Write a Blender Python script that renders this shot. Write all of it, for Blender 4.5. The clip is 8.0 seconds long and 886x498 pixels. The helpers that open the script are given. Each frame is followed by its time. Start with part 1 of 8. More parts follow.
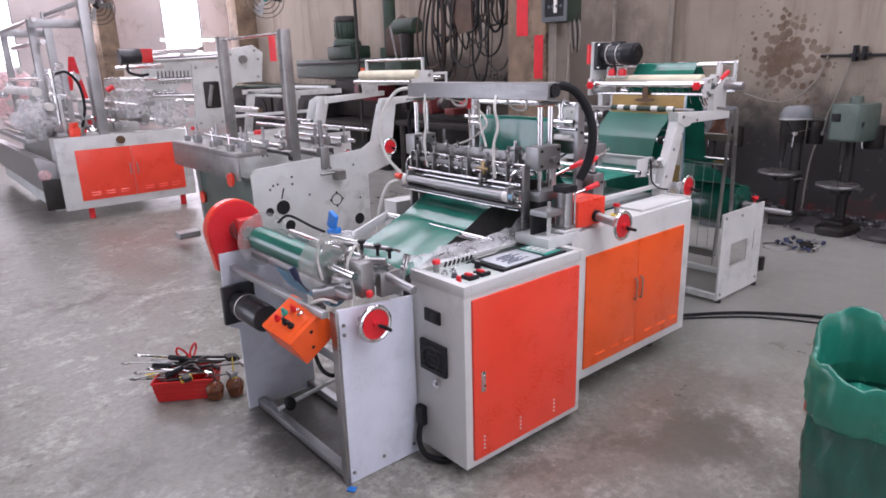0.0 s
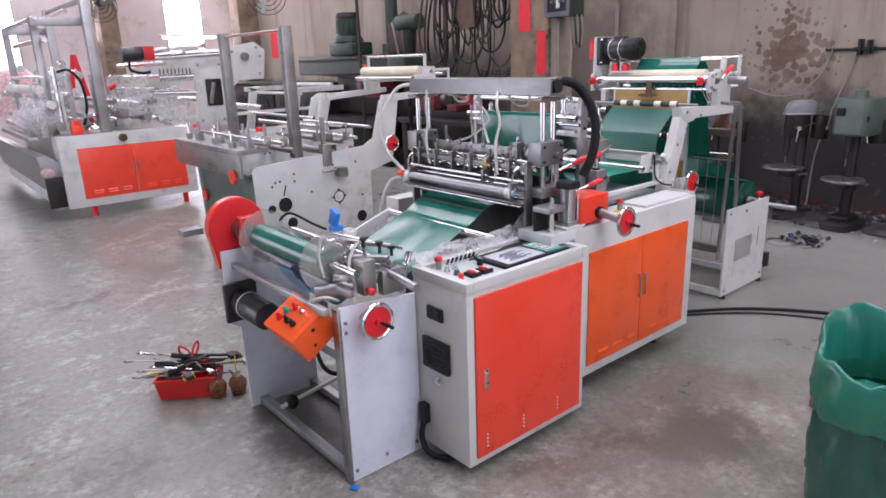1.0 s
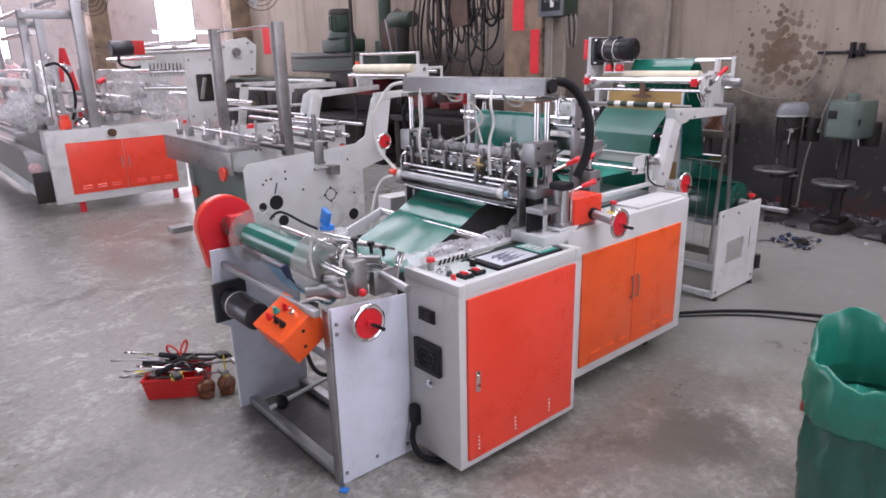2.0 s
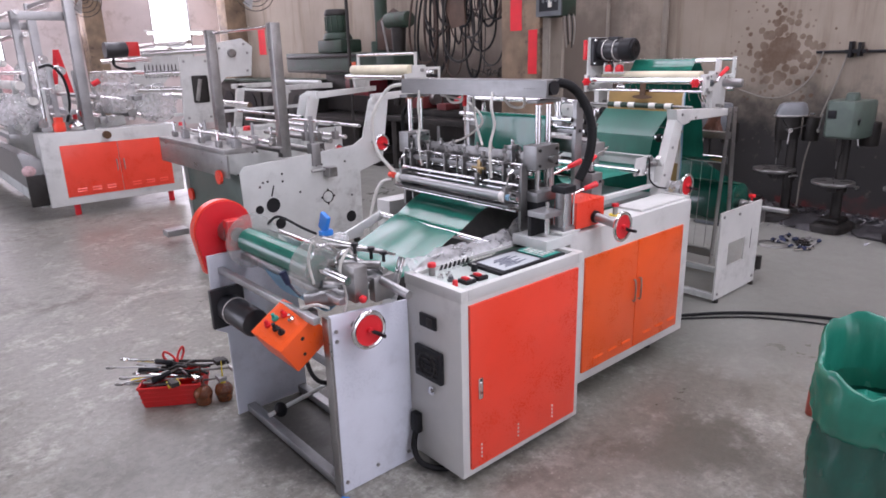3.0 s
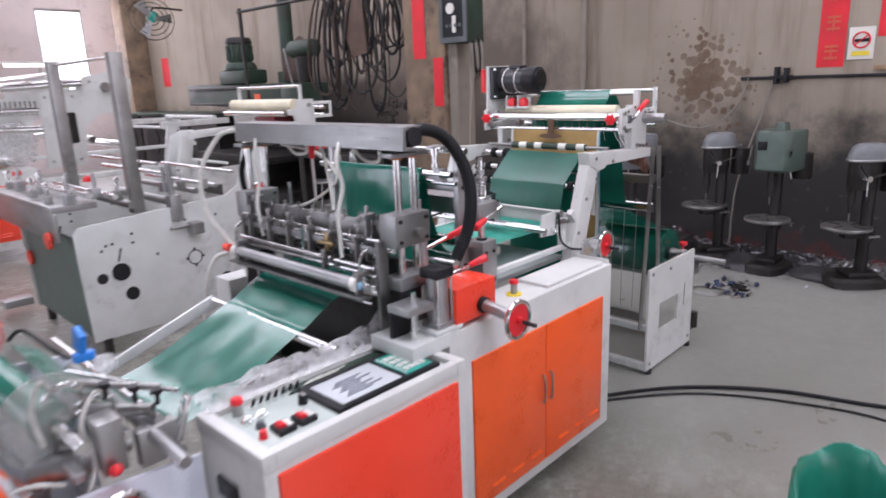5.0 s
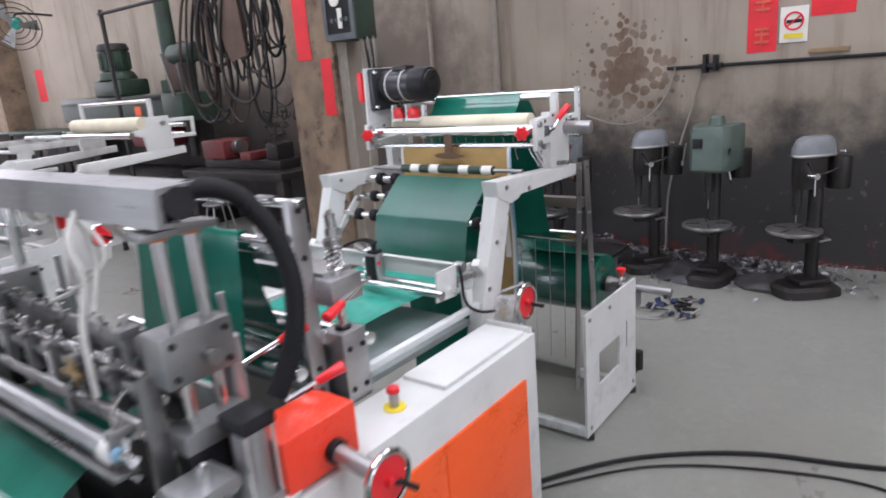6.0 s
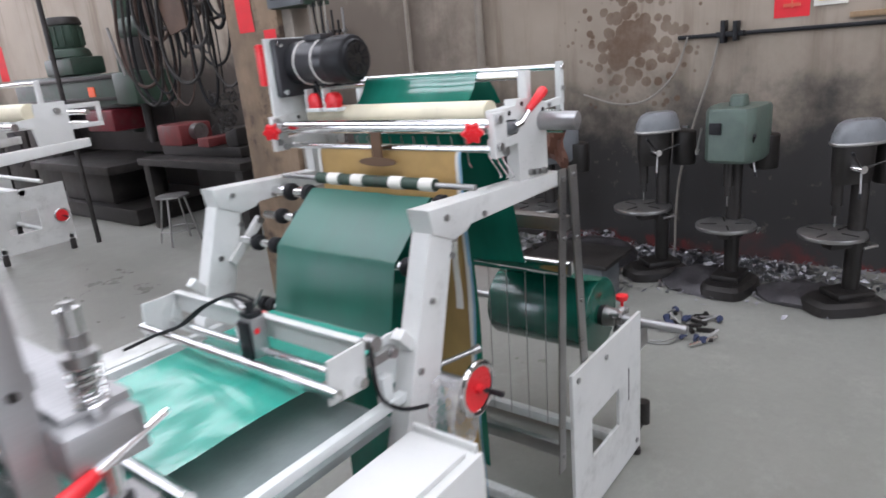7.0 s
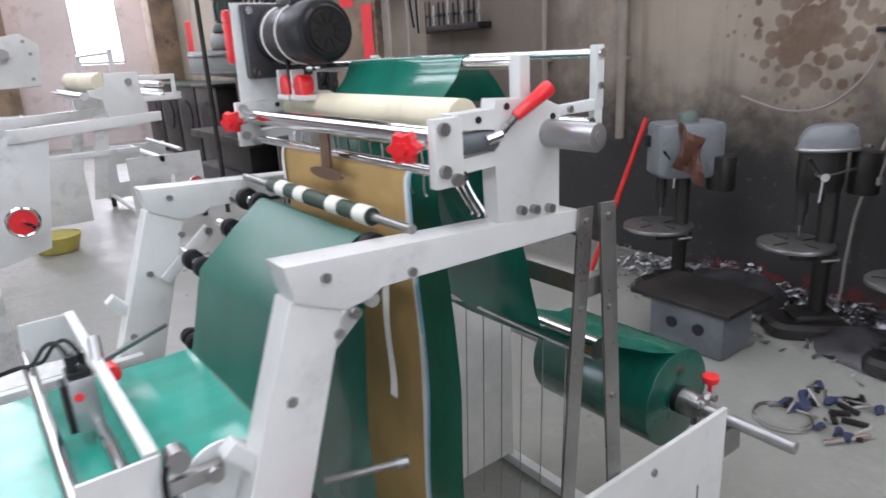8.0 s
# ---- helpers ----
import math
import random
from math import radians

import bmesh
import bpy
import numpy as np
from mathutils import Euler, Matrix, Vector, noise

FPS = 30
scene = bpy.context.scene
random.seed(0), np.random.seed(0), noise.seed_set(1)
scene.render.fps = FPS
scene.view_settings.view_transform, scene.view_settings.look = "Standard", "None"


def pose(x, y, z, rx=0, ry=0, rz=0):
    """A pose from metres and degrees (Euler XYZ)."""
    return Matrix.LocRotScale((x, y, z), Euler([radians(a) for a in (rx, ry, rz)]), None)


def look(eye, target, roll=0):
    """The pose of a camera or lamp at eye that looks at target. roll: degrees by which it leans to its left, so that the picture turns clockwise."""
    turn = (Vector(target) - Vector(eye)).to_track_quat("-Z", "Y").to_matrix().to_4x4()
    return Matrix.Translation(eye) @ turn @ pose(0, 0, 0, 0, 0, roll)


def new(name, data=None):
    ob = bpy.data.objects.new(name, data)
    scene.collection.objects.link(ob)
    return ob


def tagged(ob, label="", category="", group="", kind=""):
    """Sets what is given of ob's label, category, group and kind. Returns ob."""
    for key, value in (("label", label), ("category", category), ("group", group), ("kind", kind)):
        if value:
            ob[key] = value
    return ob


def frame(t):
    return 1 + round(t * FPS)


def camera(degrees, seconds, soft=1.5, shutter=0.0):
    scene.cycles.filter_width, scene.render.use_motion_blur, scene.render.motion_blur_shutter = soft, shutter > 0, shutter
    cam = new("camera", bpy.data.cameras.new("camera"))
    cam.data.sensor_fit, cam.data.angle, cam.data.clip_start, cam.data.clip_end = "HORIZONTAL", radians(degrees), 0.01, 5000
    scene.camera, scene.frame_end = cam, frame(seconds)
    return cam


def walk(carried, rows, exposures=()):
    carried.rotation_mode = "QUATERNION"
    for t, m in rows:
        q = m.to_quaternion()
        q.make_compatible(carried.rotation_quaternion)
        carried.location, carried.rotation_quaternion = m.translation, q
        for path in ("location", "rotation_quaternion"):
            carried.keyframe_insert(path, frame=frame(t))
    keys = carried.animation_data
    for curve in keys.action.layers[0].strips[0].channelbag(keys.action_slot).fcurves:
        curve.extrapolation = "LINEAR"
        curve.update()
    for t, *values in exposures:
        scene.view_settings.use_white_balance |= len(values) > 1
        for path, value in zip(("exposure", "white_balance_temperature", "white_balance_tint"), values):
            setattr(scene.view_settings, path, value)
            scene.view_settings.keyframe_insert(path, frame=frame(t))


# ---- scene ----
cam = camera(68.9, 8.0, soft=1.7, shutter=0.5)
PATH = [
    (0, (-0.13, -0.201, 1.654), (1.106, 1.271, 1.102), -1.7),
    (0.5, (-0.124, -0.196, 1.652), (1.104, 1.282, 1.098), -1.8),
    (1, (-0.117, -0.192, 1.652), (1.109, 1.284, 1.09), -2.0),
    (1.5, (-0.109, -0.185, 1.653), (1.13, 1.278, 1.084), -1.4),
    (3, (-0.086, -0.121, 1.664), (1.168, 1.33, 1.094), -1.5),
    (3.5, (-0.067, -0.103, 1.655), (1.176, 1.353, 1.077), -2.2),
    (4, (0.034, -0.082, 1.659), (1.316, 1.349, 1.102), -5.5),
    (4.5, (0.384, 0.026, 1.69), (1.756, 1.393, 1.188), -2.3),
    (5, (0.727, 0.242, 1.686), (2.124, 1.583, 1.187), -2.2),
    (5.2, (0.866, 0.357, 1.684), (2.335, 1.617, 1.182), -3.4),
    (6.3, (1.77, 0.705, 1.716), (3.296, 1.886, 1.187), -4.5),
    (6.5, (1.935, 0.775, 1.692), (3.431, 1.976, 1.127), -4.4),
    (7, (2.283, 0.923, 1.683), (3.781, 2.111, 1.096), -5.2),
    (7.5, (2.677, 0.915, 1.658), (3.997, 2.31, 1.1), -2.2),
    (8, (3.03, 0.979, 1.627), (4.169, 2.513, 1.039), -3.0),
]
walk(cam, [(t, look(eye, target, roll)) for t, eye, target, roll in PATH],
     [(0, -0.66, 6050, 25), (3.5, -0.66, 6050, 25), (5, -0.66, 6050, 22), (6.5, -0.57, 5950, 15), (8, -0.54, 5950, 14)])

# ---- light and exposure ----
world = bpy.data.worlds.new("sky")
scene.world = world
world.use_nodes = True
wn = world.node_tree.nodes
sky = wn.new("ShaderNodeTexSky")
sky.sky_type = 'NISHITA'
sky.sun_disc = False
sky.sun_elevation, sky.sun_rotation = radians(50), radians(120)
world.node_tree.links.new(sky.outputs[0], wn["Background"].inputs[0])
wn["Background"].inputs[1].default_value = 0.12


def area(name, eye, target, sx, sy, power, col):
    lamp = bpy.data.lights.new(name, 'AREA')
    lamp.shape, lamp.size, lamp.size_y, lamp.energy, lamp.color = 'RECTANGLE', sx, sy, power, col
    ob = new(name, lamp)
    ob.matrix_world = look(eye, target)
    return ob


# daylight through the roof lights, the loading door and the far windows
area("roof_light_a", (1.2, 1.2, 4.72), (1.2, 1.21, 0), 1.1, 9.0, 125, (0.95, 0.98, 1.0))
area("door_light", (-5.9, 8.5, 2.0), (2.0, 8.5, 1.0), 8.0, 3.8, 500, (0.95, 0.97, 1.0))
# added fill from the south, through an unseen opening in wall_south
area("south_fill_light", (0.5, -5.9, 1.9), (0.6, 2.0, 1.2), 6.0, 3.4, 190, (0.96, 0.98, 1.0))
area("window_light", (5.2, 16.9, 2.7), (5.0, 8.0, 1.0), 5.0, 1.9, 260, (1.0, 0.95, 0.97))

# ---- materials ----
MATS = {}


def node_mat(name):
    m = bpy.data.materials.new(name)
    m.use_nodes = True
    nt = m.node_tree
    MATS[name] = m
    return m, nt, nt.nodes["Principled BSDF"]


def noise_node(nt, coord, scale, detail=4.0, rough=0.55):
    n = nt.nodes.new("ShaderNodeTexNoise")
    n.inputs["Scale"].default_value, n.inputs["Detail"].default_value, n.inputs["Roughness"].default_value = scale, detail, rough
    nt.links.new(coord, n.inputs["Vector"])
    return n.outputs[0]


def ramp(nt, fac, lo, hi, a=0.0, b=1.0):
    n = nt.nodes.new("ShaderNodeMapRange")
    n.interpolation_type = 'SMOOTHSTEP'
    for i, v in enumerate((lo, hi, a, b)):
        n.inputs[i + 1].default_value = v
    nt.links.new(fac, n.inputs[0])
    return n.outputs[0]


def mixc(nt, fac, a, b, mode='MIX'):
    n = nt.nodes.new("ShaderNodeMix")
    n.data_type, n.blend_type = 'RGBA', mode
    for sock, v in ((n.inputs[0], fac), (n.inputs[6], a), (n.inputs[7], b)):
        if isinstance(v, (tuple, list)):
            sock.default_value = (*v, 1.0)
        elif isinstance(v, (int, float)):
            sock.default_value = v
        else:
            nt.links.new(v, sock)
    return n.outputs[2]


def arith(nt, op, a, b):
    n = nt.nodes.new("ShaderNodeMath")
    n.operation = op
    for sock, v in ((n.inputs[0], a), (n.inputs[1], b)):
        if isinstance(v, (int, float)):
            sock.default_value = v
        else:
            nt.links.new(v, sock)
    return n.outputs[0]


def bump_to(nt, bsdf, height, strength, dist=0.002):
    n = nt.nodes.new("ShaderNodeBump")
    n.inputs["Strength"].default_value, n.inputs["Distance"].default_value = strength, dist
    nt.links.new(height, n.inputs["Height"])
    nt.links.new(n.outputs[0], bsdf.inputs["Normal"])


def mat(name, col, rough=0.5, metal=0.0, var=0.12, scale=5.0, fine=120.0, bump=0.08, coat=0.0, dirt=0.0, dirtcol=(0.08, 0.07, 0.06), stretch=None, rvar=0.12):
    """A painted, metal or plastic surface: large and fine variation of colour and gloss, and fine relief."""
    m, nt, b = node_mat(name)
    tc = nt.nodes.new("ShaderNodeTexCoord").outputs["Object"]
    if stretch:
        mp = nt.nodes.new("ShaderNodeMapping")
        mp.inputs["Scale"].default_value = stretch
        nt.links.new(tc, mp.inputs["Vector"])
        tf = mp.outputs[0]
    else:
        tf = tc
    big, small = noise_node(nt, tc, scale), noise_node(nt, tf, fine, 3.0)
    lo, hi = tuple(c * (1 - var) for c in col), tuple(min(1, c * (1 + var)) for c in col)
    c = mixc(nt, ramp(nt, big, 0.3, 0.7), lo, hi)
    c = mixc(nt, arith(nt, 'MULTIPLY', small, var), c, tuple(x * 0.6 for x in col))
    if dirt:
        d = ramp(nt, arith(nt, 'MULTIPLY', noise_node(nt, tc, 9.0, 8.0, 0.7), noise_node(nt, tc, 1.7, 3.0)), 0.26, 0.42, 0.0, dirt)
        c = mixc(nt, d, c, dirtcol)
    nt.links.new(c, b.inputs["Base Color"])
    nt.links.new(ramp(nt, arith(nt, 'ADD', arith(nt, 'MULTIPLY', big, 0.5), arith(nt, 'MULTIPLY', small, 0.5)), 0.25, 0.75, max(0.03, rough - rvar), min(1, rough + rvar)), b.inputs["Roughness"])
    b.inputs["Metallic"].default_value = metal
    b.inputs["Coat Weight"].default_value = coat
    b.inputs["Coat Roughness"].default_value = 0.12
    bump_to(nt, b, small, bump)
    return m


WHITE = mat("cream_enamel", (0.62, 0.625, 0.60), 0.36, dirt=0.25, var=0.05, coat=0.15)
BLUEWHITE = mat("bluish_white_enamel", (0.70, 0.73, 0.80), 0.34, dirt=0.15, var=0.05, coat=0.2)
GREYWHITE = mat("grey_white_enamel", (0.62, 0.64, 0.62), 0.38, dirt=0.35, var=0.06)
RED_ORANGE = mat("red_orange_enamel", (0.88, 0.062, 0.026), 0.33, var=0.03, coat=0.25, bump=0.05)
ORANGE = mat("orange_enamel", (0.88, 0.105, 0.010), 0.33, var=0.03, coat=0.25, bump=0.05)
RED = mat("red_plastic", (0.72, 0.018, 0.025), 0.35, var=0.08, coat=0.1)
RED_PAINT = mat("red_guard_paint", (0.62, 0.025, 0.022), 0.4, var=0.1, dirt=0.2)
STEEL = mat("machined_steel", (0.36, 0.355, 0.345), 0.36, 0.9, var=0.15, dirt=0.3, stretch=(1, 0.08, 1))
CHROME = mat("chromed_steel", (0.78, 0.78, 0.78), 0.12, 1.0, var=0.06, bump=0.02, rvar=0.06)
ALU = mat("brushed_aluminium", (0.42, 0.42, 0.42), 0.42, 0.9, var=0.1, dirt=0.15, stretch=(0.1, 1, 1))
DARK_STEEL = mat("oily_dark_steel", (0.032, 0.029, 0.027), 0.45, 0.45, var=0.3, dirt=0.3)
GREY_ANODISED = mat("grey_anodised_aluminium", (0.27, 0.27, 0.268), 0.40, 0.75, var=0.12, dirt=0.2, stretch=(1, 0.1, 1))
BLACK = mat("black_plastic", (0.018, 0.018, 0.02), 0.42, var=0.25)
BLACK_PAINT = mat("black_motor_paint", (0.02, 0.02, 0.023), 0.36, var=0.25, coat=0.15)
RUBBER = mat("black_rubber", (0.012, 0.012, 0.013), 0.6, var=0.2)
CREAM_RUBBER = mat("cream_rubber_roller", (0.70, 0.64, 0.47), 0.5, var=0.1, fine=60, bump=0.25, dirt=0.2)
GREYRUB = mat("grey_rubber_roller", (0.27, 0.27, 0.265), 0.4, var=0.1)
for m_ in (RUBBER, BLACK):
    m_.node_tree.nodes["Principled BSDF"].inputs["Specular IOR Level"].default_value = 0.22
TAN = mat("tan_canvas", (0.46, 0.30, 0.11), 0.8, var=0.15, fine=260, bump=0.4, dirt=0.2)
BLUE = mat("blue_plastic", (0.02, 0.20, 0.65), 0.4)
BLUE_TRIM = mat("pale_blue_trim", (0.25, 0.45, 0.60), 0.6)
YELLOW = mat("yellow_plastic", (0.80, 0.62, 0.03), 0.45)
ZINC = mat("dull_zinc_sheet", (0.30, 0.33, 0.32), 0.45, 0.2, var=0.2, dirt=0.45)
PALE_GREEN = mat("pale_green_panel", (0.50, 0.56, 0.52), 0.35, var=0.05)
DARK_GREEN = mat("dark_green_machine_paint", (0.022, 0.046, 0.03), 0.5, var=0.3, dirt=0.8, dirtcol=(0.03, 0.026, 0.02))
GREY_GREEN = mat("grey_green_machine_paint", (0.085, 0.118, 0.098), 0.42, var=0.2, dirt=0.55)
GREY_PAINT = mat("grey_machine_paint", (0.10, 0.11, 0.118), 0.38, var=0.2, dirt=0.5)
TEAL = mat("teal_plastic", (0.03, 0.33, 0.26), 0.4)
HOSE = mat("white_pneumatic_hose", (0.68, 0.67, 0.62), 0.3, var=0.06)
PAPER = mat("white_paper", (0.72, 0.70, 0.64), 0.8, var=0.06)
RED_PAPER = mat("red_banner_paper", (0.70, 0.02, 0.03), 0.6, var=0.1, bump=0.2)
GOLD = mat("faded_gold_ink", (0.62, 0.10, 0.05), 0.5)
WOOD = mat("worn_wood", (0.30, 0.20, 0.11), 0.6, var=0.3, stretch=(1, 1, 0.1), dirt=0.4)
BROWN = mat("brown_bakelite", (0.10, 0.05, 0.02), 0.5)
OLIVE = mat("olive_plastic", (0.42, 0.36, 0.08), 0.5)
COPPER = mat("copper_coil", (0.45, 0.17, 0.08), 0.35, 0.8)
CLOTH = mat("dark_blue_rag", (0.03, 0.04, 0.09), 0.9, var=0.3)
OIL = mat("dark_oil", (0.10, 0.025, 0.015), 0.15)
LCD = mat("grey_display", (0.55, 0.58, 0.60), 0.16, var=0.03, bump=0.0)
LCD_DARK = mat("dark_display_text", (0.12, 0.13, 0.17), 0.2)
IVORY = mat("ivory_label", (0.72, 0.70, 0.66), 0.35)


def film_mat(name, col, rough, trans, wrinkle, scale):
    m, nt, b = node_mat(name)
    tc = nt.nodes.new("ShaderNodeTexCoord").outputs["Object"]
    mp = nt.nodes.new("ShaderNodeMapping")
    mp.inputs["Scale"].default_value = (0.35, 1, 0.35)
    nt.links.new(tc, mp.inputs["Vector"])
    n, f = noise_node(nt, mp.outputs[0], scale, 5.0, 0.6), noise_node(nt, tc, scale * 4, 3.0)
    nt.links.new(mixc(nt, ramp(nt, n, 0.3, 0.7), tuple(c * 0.85 for c in col), tuple(c * 1.15 for c in col)), b.inputs["Base Color"])
    b.inputs["IOR"].default_value, b.inputs["Specular IOR Level"].default_value = 1.55, 0.8
    nt.links.new(ramp(nt, n, 0.3, 0.7, rough - 0.03, rough + 0.04), b.inputs["Roughness"])
    bump_to(nt, b, n, wrinkle, 0.01)
    tr = nt.nodes.new("ShaderNodeBsdfTranslucent")
    tr.inputs["Color"].default_value = (*(min(1, c * 1.4) for c in col), 1)
    mx = nt.nodes.new("ShaderNodeMixShader")
    mx.inputs[0].default_value = trans
    out = nt.nodes["Material Output"]
    nt.links.new(b.outputs[0], mx.inputs[1])
    nt.links.new(tr.outputs[0], mx.inputs[2])
    nt.links.new(mx.outputs[0], out.inputs["Surface"])
    return m


FILM = film_mat("green_plastic_film", (0.014, 0.160, 0.112), 0.15, 0.10, 0.16, 9.0)
FILM_ROLL = film_mat("wound_green_film", (0.006, 0.080, 0.054), 0.22, 0.0, 0.06, 14.0)
BAG = film_mat("green_bag_film", (0.010, 0.105, 0.078), 0.24, 0.10, 0.45, 14.0)
BAG_RIM = film_mat("double_green_bag_film", (0.020, 0.24, 0.165), 0.24, 0.25, 0.45, 12.0)
# same film, darker and duller: weaker light on the tower is put into its colour
FILM_TENT = film_mat("dimmed_green_film", (0.009, 0.105, 0.072), 0.38, 0.10, 0.05, 7.0)
# same film, paler: the glare it catches on the table is put into its colour
FILM_TABLE = film_mat("glare_lit_green_film", (0.045, 0.34, 0.26), 0.15, 0.1, 0.22, 8.0)


def clear_mat(name, col, alpha, rough):
    m, nt, b = node_mat(name)
    tc = nt.nodes.new("ShaderNodeTexCoord").outputs["Object"]
    n = noise_node(nt, tc, 22.0, 5.0)
    b.inputs["Base Color"].default_value = (*col, 1)
    b.inputs["Roughness"].default_value = rough
    nt.links.new(ramp(nt, n, 0.3, 0.7, alpha * 0.7, min(1, alpha * 1.4)), b.inputs["Alpha"])
    bump_to(nt, b, n, 0.5, 0.01)
    return m


ACRYLIC = clear_mat("scratched_acrylic", (0.46, 0.46, 0.43), 0.30, 0.15)
WRAP = clear_mat("clear_plastic_wrap", (0.80, 0.80, 0.80), 0.34, 0.18)
BOTTLE = clear_mat("amber_oil_bottle", (0.22, 0.08, 0.035), 0.75, 0.2)
PINK_WRAP = clear_mat("pink_plastic_wrap", (0.85, 0.55, 0.55), 0.5, 0.3)


def concrete():
    m, nt, b = node_mat("stained_concrete")
    tc = nt.nodes.new("ShaderNodeTexCoord").outputs["Object"]
    a, s, g = noise_node(nt, tc, 0.55, 6.0, 0.62), noise_node(nt, tc, 2.6, 9.0, 0.72), noise_node(nt, tc, 26.0, 7.0, 0.72)
    c = mixc(nt, ramp(nt, a, 0.32, 0.68), (0.198, 0.190, 0.160), (0.292, 0.284, 0.246))
    # rubbed pale patches, broken up by a finer noise
    pale = arith(nt, 'MULTIPLY', ramp(nt, s, 0.47, 0.60), ramp(nt, noise_node(nt, tc, 9.0, 6.0, 0.75), 0.40, 0.62))
    c = mixc(nt, arith(nt, 'MULTIPLY', pale, 0.9), c, (0.46, 0.45, 0.40))
    # oily brown and black stains
    st = arith(nt, 'MULTIPLY', ramp(nt, noise_node(nt, tc, 1.1, 7.0, 0.7), 0.47, 0.66), ramp(nt, noise_node(nt, tc, 5.5, 6.0, 0.75), 0.40, 0.60))
    c = mixc(nt, arith(nt, 'MULTIPLY', st, 0.85), c, (0.085, 0.072, 0.055))
    spot = arith(nt, 'MULTIPLY', ramp(nt, noise_node(nt, tc, 15.0, 4.0, 0.6), 0.60, 0.68), ramp(nt, s, 0.40, 0.56))
    c = mixc(nt, arith(nt, 'MULTIPLY', spot, 0.5), c, (0.06, 0.055, 0.048))
    c = mixc(nt, ramp(nt, g, 0.34, 0.60, 0.5, 0), c, (0.115, 0.108, 0.095))
    c = mixc(nt, ramp(nt, noise_node(nt, tc, 48.0, 3.0), 0.63, 0.72, 0, 0.55), c, (0.47, 0.46, 0.43))
    # dark crack lines
    wv = nt.nodes.new("ShaderNodeTexVoronoi")
    wv.feature = 'DISTANCE_TO_EDGE'
    wv.inputs["Scale"].default_value = 0.13
    warp = nt.nodes.new("ShaderNodeVectorMath")
    warp.operation = 'ADD'
    wn2 = nt.nodes.new("ShaderNodeTexNoise")
    wn2.inputs["Scale"].default_value, wn2.inputs["Detail"].default_value = 2.2, 8.0
    nt.links.new(tc, wn2.inputs["Vector"])
    nt.links.new(tc, warp.inputs[0])
    nt.links.new(wn2.outputs["Color"], warp.inputs[1])
    nt.links.new(warp.outputs[0], wv.inputs["Vector"])
    crack = ramp(nt, wv.outputs[0], 0.0, 0.005, 0.25, 0.0)
    c = mixc(nt, crack, c, (0.06, 0.055, 0.05))
    # spilt oil between the bag and the cabinets, and darker patches under and beside the winder
    sp = nt.nodes.new("ShaderNodeSeparateXYZ")
    nt.links.new(tc, sp.inputs[0])
    for ox, oy, rx, ry, amount, tint in ((2.42, 1.02, 0.34, 0.22, 0.75, (0.085, 0.078, 0.058)), (2.1, 1.05, 0.62, 0.42, 0.45, (0.10, 0.095, 0.072)), (1.25, 2.3, 0.45, 0.5, 0.75, (0.060, 0.056, 0.048)), (2.9, 1.25, 0.5, 0.3, 0.35, (0.12, 0.115, 0.095)), (0.55, 2.6, 0.45, 0.3, 0.4, (0.11, 0.105, 0.09))):
        ex, ey = arith(nt, 'DIVIDE', arith(nt, 'SUBTRACT', sp.outputs[0], ox), rx), arith(nt, 'DIVIDE', arith(nt, 'SUBTRACT', sp.outputs[1], oy), ry)
        er = arith(nt, 'ADD', arith(nt, 'ADD', arith(nt, 'MULTIPLY', ex, ex), arith(nt, 'MULTIPLY', ey, ey)), arith(nt, 'MULTIPLY', arith(nt, 'SUBTRACT', s, 0.5), 2.6))
        c = mixc(nt, ramp(nt, er, 0.35, 1.15, amount, 0.0), c, tint)
    # newer, smoother screed towards the east wall
    sx = nt.nodes.new("ShaderNodeSeparateXYZ")
    nt.links.new(tc, sx.inputs[0])
    newer = ramp(nt, arith(nt, 'ADD', sx.outputs[0], arith(nt, 'MULTIPLY', arith(nt, 'SUBTRACT', s, 0.5), 3.0)), 2.6, 3.8, 0.0, 0.82)
    screed = mixc(nt, ramp(nt, a, 0.35, 0.65), (0.215, 0.218, 0.196), (0.275, 0.278, 0.250))
    c = mixc(nt, newer, c, screed)
    nt.links.new(c, b.inputs["Base Color"])
    nt.links.new(ramp(nt, arith(nt, 'ADD', arith(nt, 'MULTIPLY', a, 0.5), arith(nt, 'MULTIPLY', s, 0.5)), 0.35, 0.65, 0.26, 0.52), b.inputs["Roughness"])
    bump_to(nt, b, arith(nt, 'ADD', g, arith(nt, 'MULTIPLY', s, 2.0)), 0.25, 0.004)
    return m


